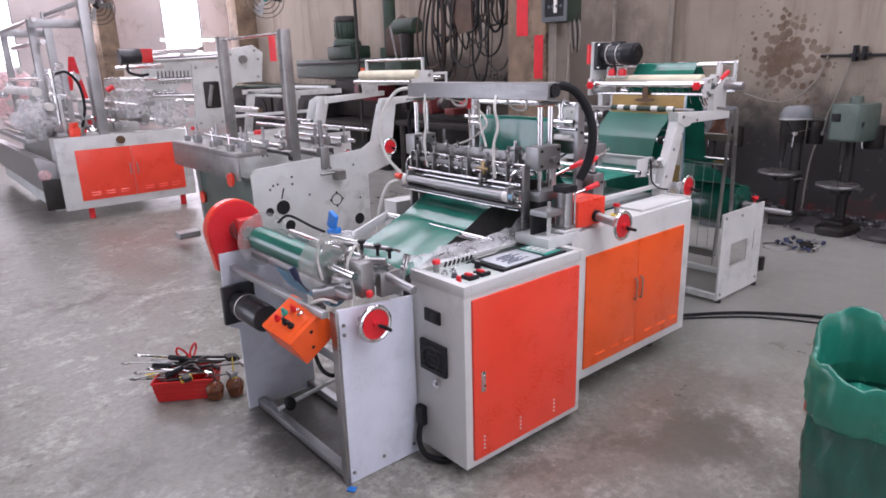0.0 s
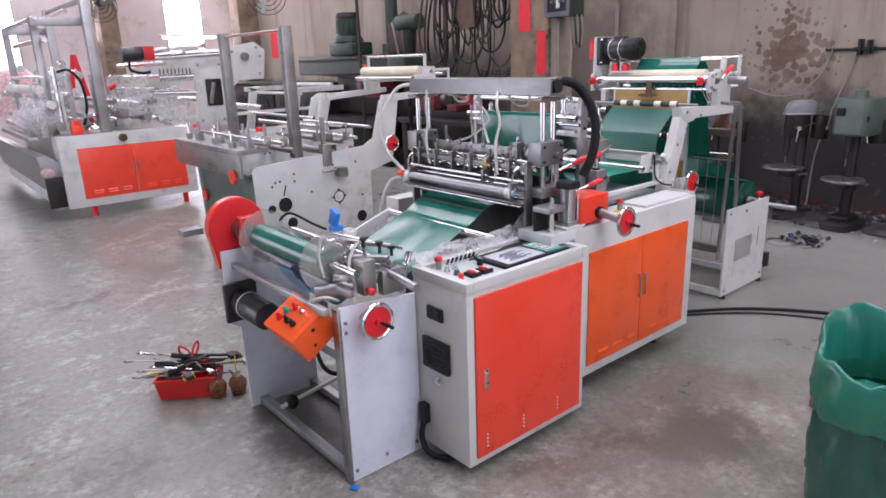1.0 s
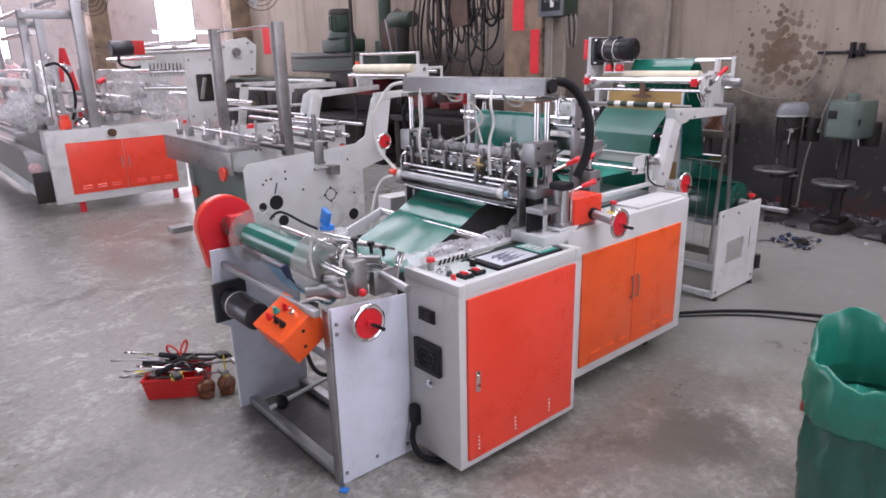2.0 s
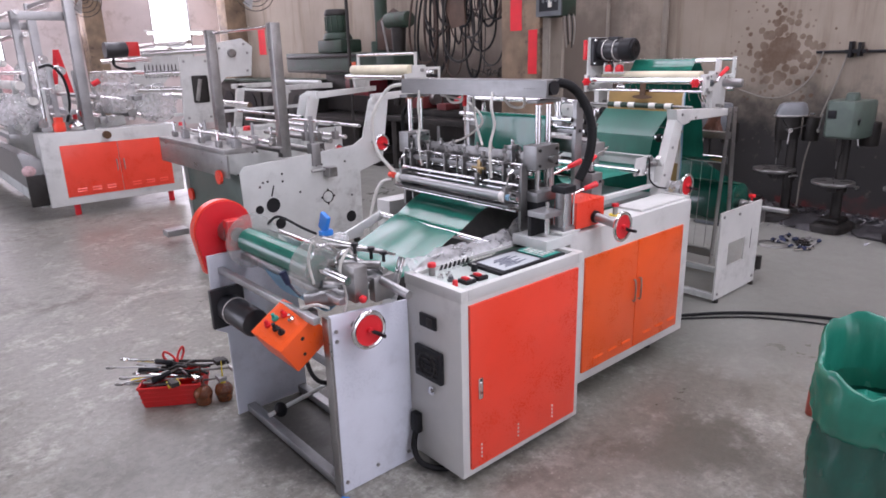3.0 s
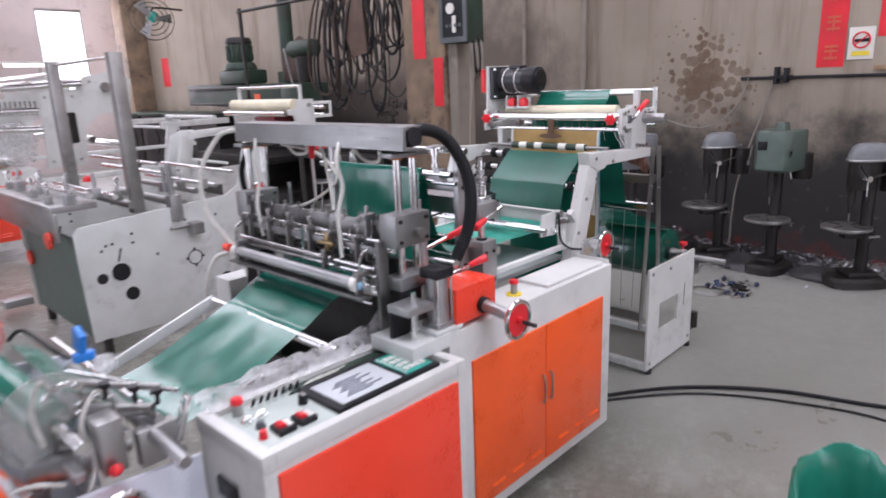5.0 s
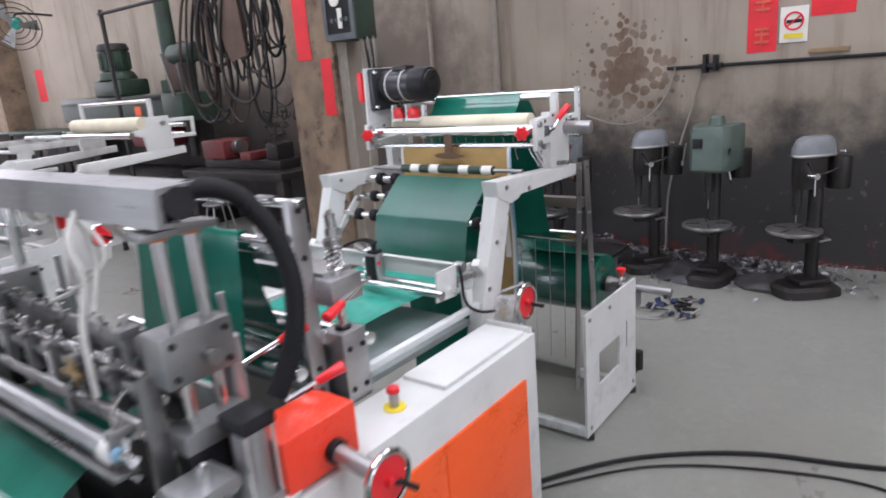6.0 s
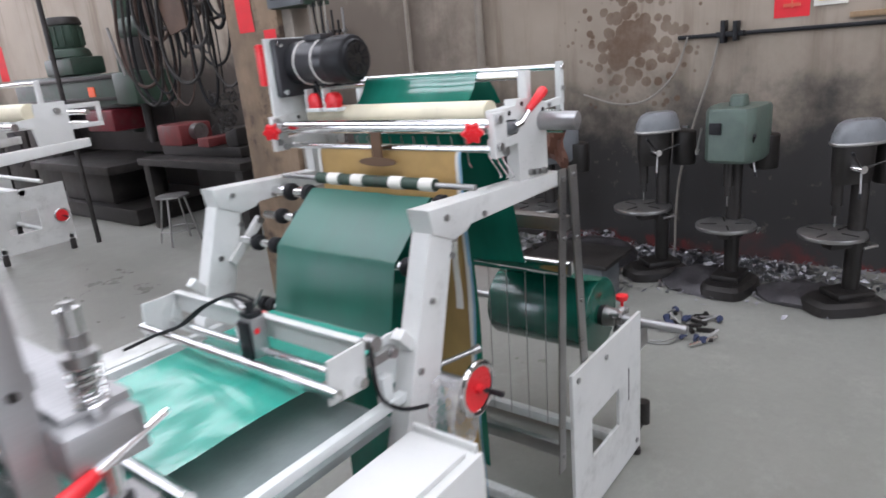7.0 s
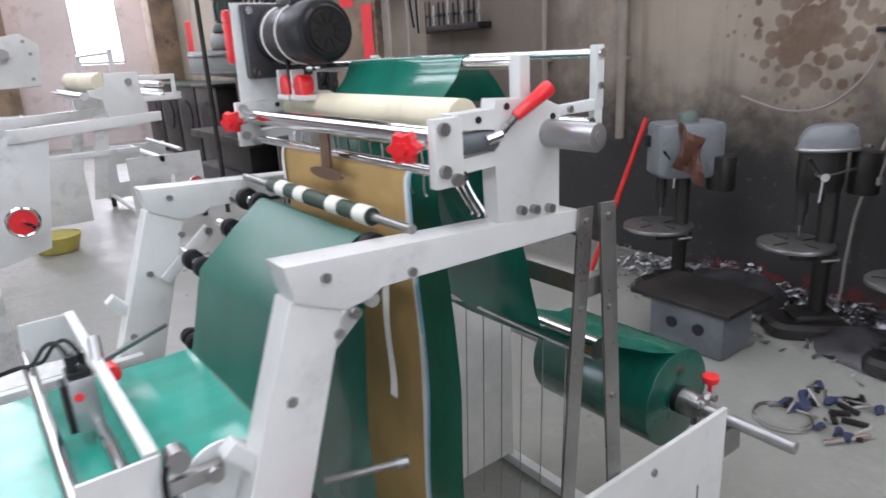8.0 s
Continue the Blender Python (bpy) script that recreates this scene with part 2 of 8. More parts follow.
def plaster():
    """Cream plaster, sooty below, with grey streaks and a brown splash of grease."""
    m, nt, b = node_mat("sooty_plaster")
    tc = nt.nodes.new("ShaderNodeTexCoord").outputs["Object"]
    sep = nt.nodes.new("ShaderNodeSeparateXYZ")
    nt.links.new(tc, sep.inputs[0])
    x, y, z = sep.outputs
    big, mid_n, fine = noise_node(nt, tc, 0.9, 5.0), noise_node(nt, tc, 3.5, 7.0, 0.65), noise_node(nt, tc, 40.0, 4.0)
    c = mixc(nt, ramp(nt, big, 0.3, 0.7), (0.275, 0.228, 0.182), (0.36, 0.305, 0.245))
    # upright streaks of damp and smoke
    mp = nt.nodes.new("ShaderNodeMapping")
    mp.inputs["Scale"].default_value = (1, 2.6, 0.22)
    nt.links.new(tc, mp.inputs["Vector"])
    c = mixc(nt, ramp(nt, noise_node(nt, mp.outputs[0], 1.6, 6.0, 0.65), 0.48, 0.70, 0, 0.65), c, (0.165, 0.125, 0.09))
    # soot that has settled on the lower wall, patchy at its upper rim
    h = arith(nt, 'ADD', z, arith(nt, 'MULTIPLY', arith(nt, 'SUBTRACT', mid_n, 0.5), 0.9))
    hb = arith(nt, 'ADD', h, arith(nt, 'MULTIPLY', arith(nt, 'SUBTRACT', big, 0.5), 0.7))
    c = mixc(nt, ramp(nt, hb, 0.95, 1.75, 0.7, 0.0), c, (0.15, 0.13, 0.10))
    c = mixc(nt, ramp(nt, hb, 0.84, 1.40, 1.0, 0.0), c, (0.032, 0.030, 0.029))
    # chips where the soot has flaked off
    c = mixc(nt, arith(nt, 'MULTIPLY', ramp(nt, noise_node(nt, tc, 11.0, 6.0, 0.7), 0.61, 0.65), ramp(nt, hb, 0.7, 1.3, 0.5, 0.0)), c, (0.13, 0.11, 0.09))
    # smoke over the work bench
    by, bz = arith(nt, 'DIVIDE', arith(nt, 'SUBTRACT', y, 8.6), 2.6), arith(nt, 'DIVIDE', arith(nt, 'SUBTRACT', z, 1.0), 0.85)
    br = arith(nt, 'ADD', arith(nt, 'ADD', arith(nt, 'MULTIPLY', by, by), arith(nt, 'MULTIPLY', bz, bz)), arith(nt, 'SUBTRACT', mid_n, 0.5))
    c = mixc(nt, ramp(nt, br, 0.55, 1.35, 0.85, 0.0), c, (0.035, 0.028, 0.024))
    # darker brown patch on the wall behind the hanging belts
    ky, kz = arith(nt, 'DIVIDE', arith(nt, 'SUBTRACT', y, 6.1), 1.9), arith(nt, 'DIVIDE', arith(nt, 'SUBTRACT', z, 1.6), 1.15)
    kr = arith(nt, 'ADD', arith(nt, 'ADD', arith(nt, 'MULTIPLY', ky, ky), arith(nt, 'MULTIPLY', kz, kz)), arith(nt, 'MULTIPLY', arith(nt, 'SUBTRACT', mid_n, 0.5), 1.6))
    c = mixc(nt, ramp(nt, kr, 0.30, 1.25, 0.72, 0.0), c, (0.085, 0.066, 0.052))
    # worn red paint along the foot
    c = mixc(nt, arith(nt, 'MULTIPLY', ramp(nt, h, 0.02, 0.12, 0.6, 0.0), ramp(nt, big, 0.42, 0.55)), c, (0.20, 0.02, 0.02))
    # brown grease splash with round drops at its rim
    dy, dz = arith(nt, 'DIVIDE', arith(nt, 'SUBTRACT', y, 2.86), 0.47), arith(nt, 'DIVIDE', arith(nt, 'SUBTRACT', z, 1.62), 0.50)
    r2 = arith(nt, 'SQRT', arith(nt, 'ADD', arith(nt, 'MULTIPLY', dy, dy), arith(nt, 'MULTIPLY', dz, dz)), 0.0)
    r2 = arith(nt, 'ADD', r2, arith(nt, 'MULTIPLY', arith(nt, 'SUBTRACT', noise_node(nt, tc, 2.6, 5.0), 0.5), 1.5))
    vo = nt.nodes.new("ShaderNodeTexVoronoi")
    vo.inputs["Scale"].default_value = 13.0
    nt.links.new(tc, vo.inputs["Vector"])
    near = arith(nt, 'ADD', vo.outputs["Distance"], arith(nt, 'MULTIPLY', r2, 0.62))
    splash = arith(nt, 'MULTIPLY', ramp(nt, near, 0.80, 0.92, 1.0, 0.0), ramp(nt, mid_n, 0.30, 0.62, 0.95, 0.55))
    c = mixc(nt, splash, c, (0.112, 0.068, 0.040))
    nt.links.new(c, b.inputs["Base Color"])
    b.inputs["Roughness"].default_value = 0.8
    bump_to(nt, b, arith(nt, 'ADD', fine, mid_n), 0.25, 0.004)
    return m


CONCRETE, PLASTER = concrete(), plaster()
PALE_WALL = mat("pale_pinkish_plaster", (0.66, 0.58, 0.56), 0.8, var=0.12, scale=0.8, fine=40, bump=0.2, dirt=0.35, dirtcol=(0.25, 0.18, 0.13))
COLUMN_MAT = mat("stained_column_plaster", (0.23, 0.165, 0.11), 0.8, var=0.35, scale=3.0, fine=30, bump=0.4, dirt=0.95, dirtcol=(0.065, 0.045, 0.035), stretch=(1, 1, 0.3))
CABLE_GREY = mat("grey_cable_sheath", (0.24, 0.22, 0.19), 0.5)
PIPE_PAINT = mat("painted_pipe", (0.27, 0.235, 0.195), 0.6, var=0.1, dirt=0.3)
ROOF = mat("corrugated_roof", (0.30, 0.29, 0.28), 0.6, var=0.1, scale=1.0)
pane_mat, pnt, pb = node_mat("bright_sky_pane")
pb.inputs["Base Color"].default_value = (0.8, 0.85, 0.9, 1)
pb.inputs["Emission Color"].default_value, pb.inputs["Emission Strength"].default_value = (1, 0.98, 0.98, 1), 7.5
SKYPANE = pane_mat
tube_mat, tnt, tb = node_mat("lit_fluorescent_tube")
tb.inputs["Emission Color"].default_value, tb.inputs["Emission Strength"].default_value = (1, 0.98, 0.95, 1), 5.0
LIT = tube_mat

# ---- building helpers ----
ROOT = {}


def thing(name, base, label, category, group="", kind=""):
    ob = new(name)
    ob.location = base
    ob.empty_display_size = 0.1
    ROOT[ob] = Vector(base)
    return tagged(ob, label, category, group, kind)


def part(name, bm, material, parent=None, label="", smooth=35):
    off = ROOT[parent] if parent else Vector((0, 0, 0))
    if isinstance(bm, list):
        first = None
        for c, ax, r, h in bm:
            if first is None:
                first = part(name, rod(bmesh.new(), (0, 0, 0), (0, 0, h), r, 6 if r < 0.009 else 10), material, None, label)
                me, ob = first.data, first
            else:
                ob = new(name, me)
            ob.matrix_basis = Matrix.Translation(c - off) @ ax.to_track_quat('Z', 'Y').to_matrix().to_4x4()
            ob.parent = parent
            ROOT[ob] = off
        return first
    bm.verts.ensure_lookup_table()
    if off.length:
        bmesh.ops.translate(bm, verts=bm.verts, vec=-off)
    bmesh.ops.recalc_face_normals(bm, faces=bm.faces)
    me = bpy.data.meshes.new(name)
    bm.to_mesh(me)
    bm.free()
    me.materials.append(material)
    me.polygons.foreach_set("use_smooth", [True] * len(me.polygons))
    me.set_sharp_from_angle(angle=radians(smooth))
    ob = new(name, me)
    if parent:
        ob.parent = parent
    ROOT[ob] = off
    if label:
        ob["label"] = label
    return ob


def single(name, bm, material, base, label, category, group="", kind="", smooth=35):
    """A thing that is one mesh."""
    off = Vector(base)
    bmesh.ops.translate(bm, verts=bm.verts, vec=-off)
    ob = part(name, bm, material, None, "", smooth)
    ob.location = off
    ROOT[ob] = off
    return tagged(ob, label, category, group, kind)


def B():
    return bmesh.new()


def box(bm, a, b, bev=0.0, turn=None, seg=2):
    a, b = Vector(a), Vector(b)
    m = Matrix.Translation((a + b) / 2)
    if turn is not None:
        m = m @ turn
    vs = bmesh.ops.create_cube(bm, size=1.0, matrix=m @ Matrix.Diagonal((*(b - a), 1)))["verts"]
    if bev:
        es = list({e for v in vs for e in v.link_edges})
        bmesh.ops.bevel(bm, geom=es, offset=bev, segments=seg, affect='EDGES', profile=0.6)
    return bm


def rod(bm, p, q, r, seg=14, r2=None, bev=0.0):
    p, q = Vector(p), Vector(q)
    d = q - p
    m = Matrix.Translation((p + q) / 2) @ d.to_track_quat('Z', 'Y').to_matrix().to_4x4()
    vs = bmesh.ops.create_cone(bm, cap_ends=True, segments=seg, radius1=r, radius2=r if r2 is None else r2, depth=d.length, matrix=m)["verts"]
    if bev:
        es = [e for e in {e for v in vs for e in v.link_edges} if any(len(f.verts) > 4 for f in e.link_faces)]
        bmesh.ops.bevel(bm, geom=es, offset=bev, segments=2, affect='EDGES', profile=0.5)
    return bm


def ball(bm, c, r, scale=(1, 1, 1)):
    bmesh.ops.create_uvsphere(bm, u_segments=14, v_segments=9, radius=r, matrix=Matrix.Translation(c) @ Matrix.Diagonal((*scale, 1)))
    return bm


def ring(bm, c, axis, R, r, seg=28, sub=8):
    """A torus round axis."""
    q = Vector(axis).to_track_quat('Z', 'Y').to_matrix()
    c = Vector(c)
    rows = []
    for i in range(seg):
        t = 2 * math.pi * i / seg
        o = Vector((math.cos(t), math.sin(t), 0))
        rows.append([bm.verts.new(c + q @ (o * (R + r * math.cos(s)) + Vector((0, 0, r * math.sin(s))))) for s in (2 * math.pi * k / sub for k in range(sub))])
    for i in range(seg):
        for k in range(sub):
            bm.faces.new((rows[i][k], rows[(i + 1) % seg][k], rows[(i + 1) % seg][(k + 1) % sub], rows[i][(k + 1) % sub]))
    return bm


def prism(bm, pts, axis, lo, hi, bev=0.0):
    """A flat outline pushed from lo to hi along an axis; pts hold the two other coordinates in order."""
    def at(p, v):
        return {'x': (v, p[0], p[1]), 'y': (p[0], v, p[1]), 'z': (p[0], p[1], v)}[axis]
    a, b = [bm.verts.new(at(p, lo)) for p in pts], [bm.verts.new(at(p, hi)) for p in pts]
    n = len(pts)
    fs = [bm.faces.new(a), bm.faces.new(b[::-1])] + [bm.faces.new((a[i], b[i], b[(i + 1) % n], a[(i + 1) % n])) for i in range(n)]
    if bev:
        bmesh.ops.bevel(bm, geom=list({e for f in fs[:2] for e in f.edges}), offset=bev, segments=2, affect='EDGES', profile=0.6)
    return bm


def holed(bm, x0, x1, z0, z1, hx0, hx1, hz0, hz1, y0, y1):
    """An upright plate in the xz plane with a rectangular hole."""
    xs, zs = (x0, hx0, hx1, x1), (z0, hz0, hz1, z1)
    lay = [[[bm.verts.new((x, y, z)) for z in zs] for x in xs] for y in (y0, y1)]
    for i in range(3):
        for k in range(3):
            if (i, k) != (1, 1):
                for L in lay:
                    bm.faces.new((L[i][k], L[i + 1][k], L[i + 1][k + 1], L[i][k + 1]))
    def wall(seq):
        for (i, k), (j, l) in zip(seq, seq[1:] + seq[:1]):
            bm.faces.new((lay[0][i][k], lay[0][j][l], lay[1][j][l], lay[1][i][k]))
    wall([(0, 0), (1, 0), (2, 0), (3, 0), (3, 1), (3, 2), (3, 3), (2, 3), (1, 3), (0, 3), (0, 2), (0, 1)])
    wall([(1, 1), (2, 1), (2, 2), (1, 2)])
    return bm


def smooth_path(pts, n=8):
    P = [Vector(p) for p in pts]
    out = []
    for i in range(len(P) - 1):
        a, b, c, d = P[max(0, i - 1)], P[i], P[i + 1], P[min(len(P) - 1, i + 2)]
        for k in range(n):
            t = k / n
            out.append(0.5 * ((2 * b) + (c - a) * t + (2 * a - 5 * b + 4 * c - d) * t * t + (3 * b - a - 3 * c + d) * t ** 3))
    return out + [P[-1]]


def tube(bm, pts, r, seg=8, n=7, ribs=0.0):
    P = smooth_path(pts, n)
    if ribs:
        fine = []
        for a, b in zip(P, P[1:]):
            k = max(1, int((b - a).length / 0.005))
            fine += [a.lerp(b, i / k) for i in range(k)]
        P = fine + [P[-1]]
    up = Vector((0.13, 0.31, 0.94))
    rows = []
    for i, p in enumerate(P):
        d = (P[min(i + 1, len(P) - 1)] - P[max(i - 1, 0)]).normalized()
        side = d.cross(up)
        side = side.normalized() if side.length > 1e-4 else d.orthogonal().normalized()
        up = side.cross(d).normalized()
        rr = r + (ribs if i % 2 else 0)
        rows.append([bm.verts.new(p + (side * math.cos(t) + up * math.sin(t)) * rr) for t in (2 * math.pi * k / seg for k in range(seg))])
    for a, b in zip(rows, rows[1:]):
        for k in range(seg):
            bm.faces.new((a[k], a[(k + 1) % seg], b[(k + 1) % seg], b[k]))
    bm.faces.new(rows[0][::-1])
    bm.faces.new(rows[-1])
    return bm


def web(bm, prof, y0, y1, ny=20, wob=0.004, n=6, seed=0.0, sharp=False):
    """A strip of film that runs along a profile of (x, z) and spans y0 to y1."""
    P = smooth_path([(x, 0, z) for x, z in prof], n) if not sharp else [Vector((x, 0, z)) for x, z in prof]
    rows = []
    for p in P:
        row = []
        for k in range(ny + 1):
            y = y0 + (y1 - y0) * k / ny
            w = noise.noise(Vector((p.x * 5 + seed, y * 9, p.z * 5))) * wob
            row.append(bm.verts.new((p.x + w, y + noise.noise(Vector((p.x * 4, 3.1 + k // ny, p.z * 4 + seed))) * wob, p.z + w)))
        rows.append(row)
    for a, b in zip(rows, rows[1:]):
        for k in range(ny):
            bm.faces.new((a[k], a[k + 1], b[k + 1], b[k]))
    return bm


def star_knob(bm, c, axis, R, t):
    """A red hand knob with lobes."""
    q = Vector(axis).to_track_quat('Z', 'Y').to_matrix()
    pts = [(R * (1 + 0.16 * math.cos(6 * a)) * math.cos(a), R * (1 + 0.16 * math.cos(6 * a)) * math.sin(a)) for a in (2 * math.pi * i / 36 for i in range(36))]
    lo = [bm.verts.new(Vector(c) + q @ Vector((p[0], p[1], -t / 2))) for p in pts]
    hi = [bm.verts.new(Vector(c) + q @ Vector((p[0] * 0.85, p[1] * 0.85, t / 2))) for p in pts]
    n = len(pts)
    bm.faces.new(lo[::-1])
    bm.faces.new(hi)
    for i in range(n):
        bm.faces.new((lo[i], lo[(i + 1) % n], hi[(i + 1) % n], hi[i]))
    return bm


def hand_wheel(parent, c, r, axis=(0, -1, 0), crank=True):
    """A dished hand wheel: chromed rim, red disc, hub and a black crank."""
    c, ax = Vector(c), Vector(axis)
    w = part("hand_wheel", ring(B(), c, ax, r * 0.93, r * 0.13), CHROME, parent, "chromed wheel rim")
    part("disc", rod(B(), c - ax * 0.012, c + ax * 0.002, r * 0.86, 28), RED, w, "red wheel disc")
    part("hub", rod(B(), c - ax * 0.03, c + ax * 0.016, r * 0.2, 14, r * 0.16, 0.002), RED, w)
    if crank:
        e = c + Vector((r * 0.5, 0, -r * 0.3)) + ax * 0.004
        part("crank", rod(rod(B(), e, e + ax * 0.045, r * 0.11, 10), c + ax * 0.01, e + ax * 0.008, r * 0.1, 8), BLACK, w)
    return w


def bolt(heads, c, axis, r=0.007, h=0.006):
    """Notes one bolt head, or round hole, for part()."""
    heads.append((Vector(c), Vector(axis), r, h))

# ---- shell of the workshop ----
def struct(name, bm, material, label, category, smooth=35):
    return tagged(part(name, bm, material, None, "", smooth), label, category, "", "structure")


fl = B()
NX, NY = 30, 46
gv = [[fl.verts.new((-6.2 + 13.7 * i / NX, -6.2 + 23.6 * k / NY, noise.noise(Vector((i * 0.4, k * 0.4, 1))) * 0.0015 - 0.0015)) for k in range(NY + 1)] for i in range(NX + 1)]
for i in range(NX):
    for k in range(NY):
        fl.faces.new((gv[i][k], gv[i + 1][k], gv[i + 1][k + 1], gv[i][k + 1]))
struct("floor", fl, CONCRETE, "grey stained concrete workshop floor, worn and cracked", "floor")
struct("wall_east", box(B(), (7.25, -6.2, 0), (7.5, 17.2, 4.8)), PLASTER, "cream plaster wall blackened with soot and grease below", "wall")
wn_bm = B()
box(wn_bm, (-6.0, 17.0, 0), (7.25, 17.25, 1.7))
box(wn_bm, (-6.0, 17.0, 3.6), (7.25, 17.25, 4.8))
for a, b in ((-6.0, 1.2), (2.4, 5.55), (6.5, 7.25)):
    box(wn_bm, (a, 17.0, 1.7), (b, 17.25, 3.6))
struct("wall_north", wn_bm, PALE_WALL, "pale pinkish plaster wall with tall windows", "wall")
ww = B()
box(ww, (-6.25, -6.2, 0), (-6.0, 4.5, 4.8))
box(ww, (-6.25, 12.5, 0), (-6.0, 17.25, 4.8))
box(ww, (-6.25, 4.5, 4.0), (-6.0, 12.5, 4.8))
struct("wall_west", ww, PALE_WALL, "pale plaster wall with a wide open loading door", "wall")
ws = B()
box(ws, (-6.0, -6.25, 0), (-2.5, -6.0, 4.8))
box(ws, (3.5, -6.25, 0), (7.25, -6.0, 4.8))
box(ws, (-2.5, -6.25, 3.7), (3.5, -6.0, 4.8))
struct("wall_south", ws, PALE_WALL, "pale plaster wall with an unseen opening added for fill light", "wall")
cb = B()
for a, b in ((-6.25, 0.9), (1.5, 2.2), (3.15, 4.85), (5.4, 6.1), (6.6, 7.5)):
    n = max(2, int((b - a) / 0.12))
    prev = None
    for i in range(n + 1):
        x = a + (b - a) * i / n
        row = [cb.verts.new((x, y, 4.8 + (0.02 if i % 2 else -0.02))) for y in (-6.25, 17.25)]
        if prev:
            cb.faces.new((prev[0], row[0], row[1], prev[1]))
        prev = row
struct("ceiling", cb, ROOF, "corrugated grey metal roof with long roof lights", "ceiling")
for x0, x1 in ((0.9, 1.5), (2.2, 3.15), (4.85, 5.4), (6.1, 6.6)):
    struct("roof_light_panel", box(B(), (x0, -6.2, 4.80), (x1, 17.2, 4.83)), SKYPANE, "long translucent white roof light", "roof light")
for x0, x1 in ((1.2, 2.4), (5.55, 6.5)):
    w = struct("window_1", box(B(), (x0, 17.10, 1.7), (x1, 17.13, 3.6)), SKYPANE, "tall overexposed workshop window", "window")
    fr = B()
    for k in (0, 2):
        x = x0 + (x1 - x0) * k / 2
        box(fr, (x - 0.03, 17.03, 1.7), (x + 0.03, 17.09, 3.6), 0.004)
    for z in (1.73, 3.57):
        box(fr, (x0, 17.03, z - 0.025), (x1, 17.085, z + 0.025), 0.004)
    part("window_frame", fr, STEEL, w)
# painted down pipes on the plaster
for y, r in ((5.0, 0.022), (4.2, 0.035)):
    p = rod(B(), (7.20, y, 0.9), (7.20, y, 4.7), r, 12)
    for z in (1.5, 2.6, 3.7):
        box(p, (7.19, y - r - 0.012, z - 0.012), (7.25, y + r + 0.012, z + 0.012), 0.003)
    struct("wall_pipe", p, PIPE_PAINT, "painted conduit pipe clipped to the plaster", "pipe")


def column(name, x0, x1, y0, y1, label):
    bm = box(B(), (x0, y0, 0), (x1, y1, 4.75), 0.02)
    return struct(name, bm, COLUMN_MAT, label, "column")


column("column_1", 5.14, 5.50, 4.36, 4.89, "stained brown plaster column with red paper strips")
column("column_2", 6.75, 7.25, 15.4, 15.9, "stained brown column by the windows")
column("column_3", 3.95, 4.35, 16.5, 17.0, "brown stained column between the windows")
column("column_4", 0.55, 0.95, 16.5, 17.0, "brown stained column by the far wall")
duct = box(B(), (5.18, 4.28, 0), (5.44, 4.358, 4.6), 0.006)
rod(duct, (5.16, 4.24, 0.2), (5.16, 4.24, 2.0), 0.012, 10)
struct("trim", duct, PIPE_PAINT, "pinkish cable duct beside the column", "duct")

# ---- red paper strips and notices ----
def banner(x, y0, y1, z0, z1, label, marks=4):
    t = thing("paper_banner", (x, (y0 + y1) / 2, z0), label, "banner", "red paper strips")
    bm = B()
    n = 8
    rows = [[bm.verts.new((x - 0.004 - 0.006 * abs(math.sin(i * 0.9)) * (1 - i / n), y, z0 + (z1 - z0) * i / n)) for y in (y0, (y0 + y1) / 2, y1)] for i in range(n + 1)]
    for a, b in zip(rows, rows[1:]):
        for k in range(2):
            bm.faces.new((a[k], a[k + 1], b[k + 1], b[k]))
    part("sheet", bm, RED_PAPER, t)
    if marks:
        w, h = (y1 - y0) * 0.24, (z1 - z0) / (marks * 1.9)
        for i in range(marks):
            zc = z0 + (z1 - z0) * (i + 0.5) / marks
            mk = B()
            for dz in (-0.35, 0.1, 0.4):
                box(mk, (x - 0.0145, (y0 + y1) / 2 - w, zc + dz * h - h * 0.08), (x - 0.0115, (y0 + y1) / 2 + w, zc + dz * h + h * 0.08))
            box(mk, (x - 0.0145, (y0 + y1) / 2 - w * 0.12, zc - h * 0.5), (x - 0.0120, (y0 + y1) / 2 + w * 0.12, zc + h * 0.5))
            part("writing", mk, GOLD, t, "faint unreadable gold writing")
    return t


banner(5.14, 4.595, 4.755, 1.905, 2.65, "long red paper strip pasted on the stained column", 0)
banner(5.138, 4.385, 4.505, 1.475, 1.905, "short red paper strip pasted low on the column", 0)
banner(7.25, 1.68, 1.89, 1.69, 2.65, "red paper banner with faint writing on the wall", 4)
banner(7.25, 1.17, 1.455, 1.92, 2.5, "red paper notice on the plaster wall", 0)
banner(7.25, 14.5, 14.85, 1.82, 2.42, "red paper strip on the wall behind the milling machine", 0)
sign = thing("no_smoking_sign", (7.248, 1.565, 1.745), "white notice with a ring mark and yellow bar", "sign")
part("card", box(B(), (7.238, 1.470, 1.745), (7.248, 1.660, 2.005), 0.002), PAPER, sign)
part("ring_mark", rod(ring(B(), (7.234, 1.565, 1.90), (1, 0, 0), 0.062, 0.007), (7.234, 1.515, 1.94), (7.234, 1.615, 1.86), 0.006, 6), RED_PAPER, sign)
part("bar_mark", box(B(), (7.232, 1.505, 1.885), (7.236, 1.615, 1.910)), BLACK, sign)
part("yellow_bar", box(B(), (7.233, 1.500, 1.775), (7.2375, 1.630, 1.81)), YELLOW, sign)
board = thing("wooden_batten", (7.24, 1.2, 1.655), "pale wooden batten fixed to the wall", "batten")
part("plank", box(B(), (7.225, 1.19, 1.655), (7.25, 1.455, 1.69), 0.003), WOOD, board)

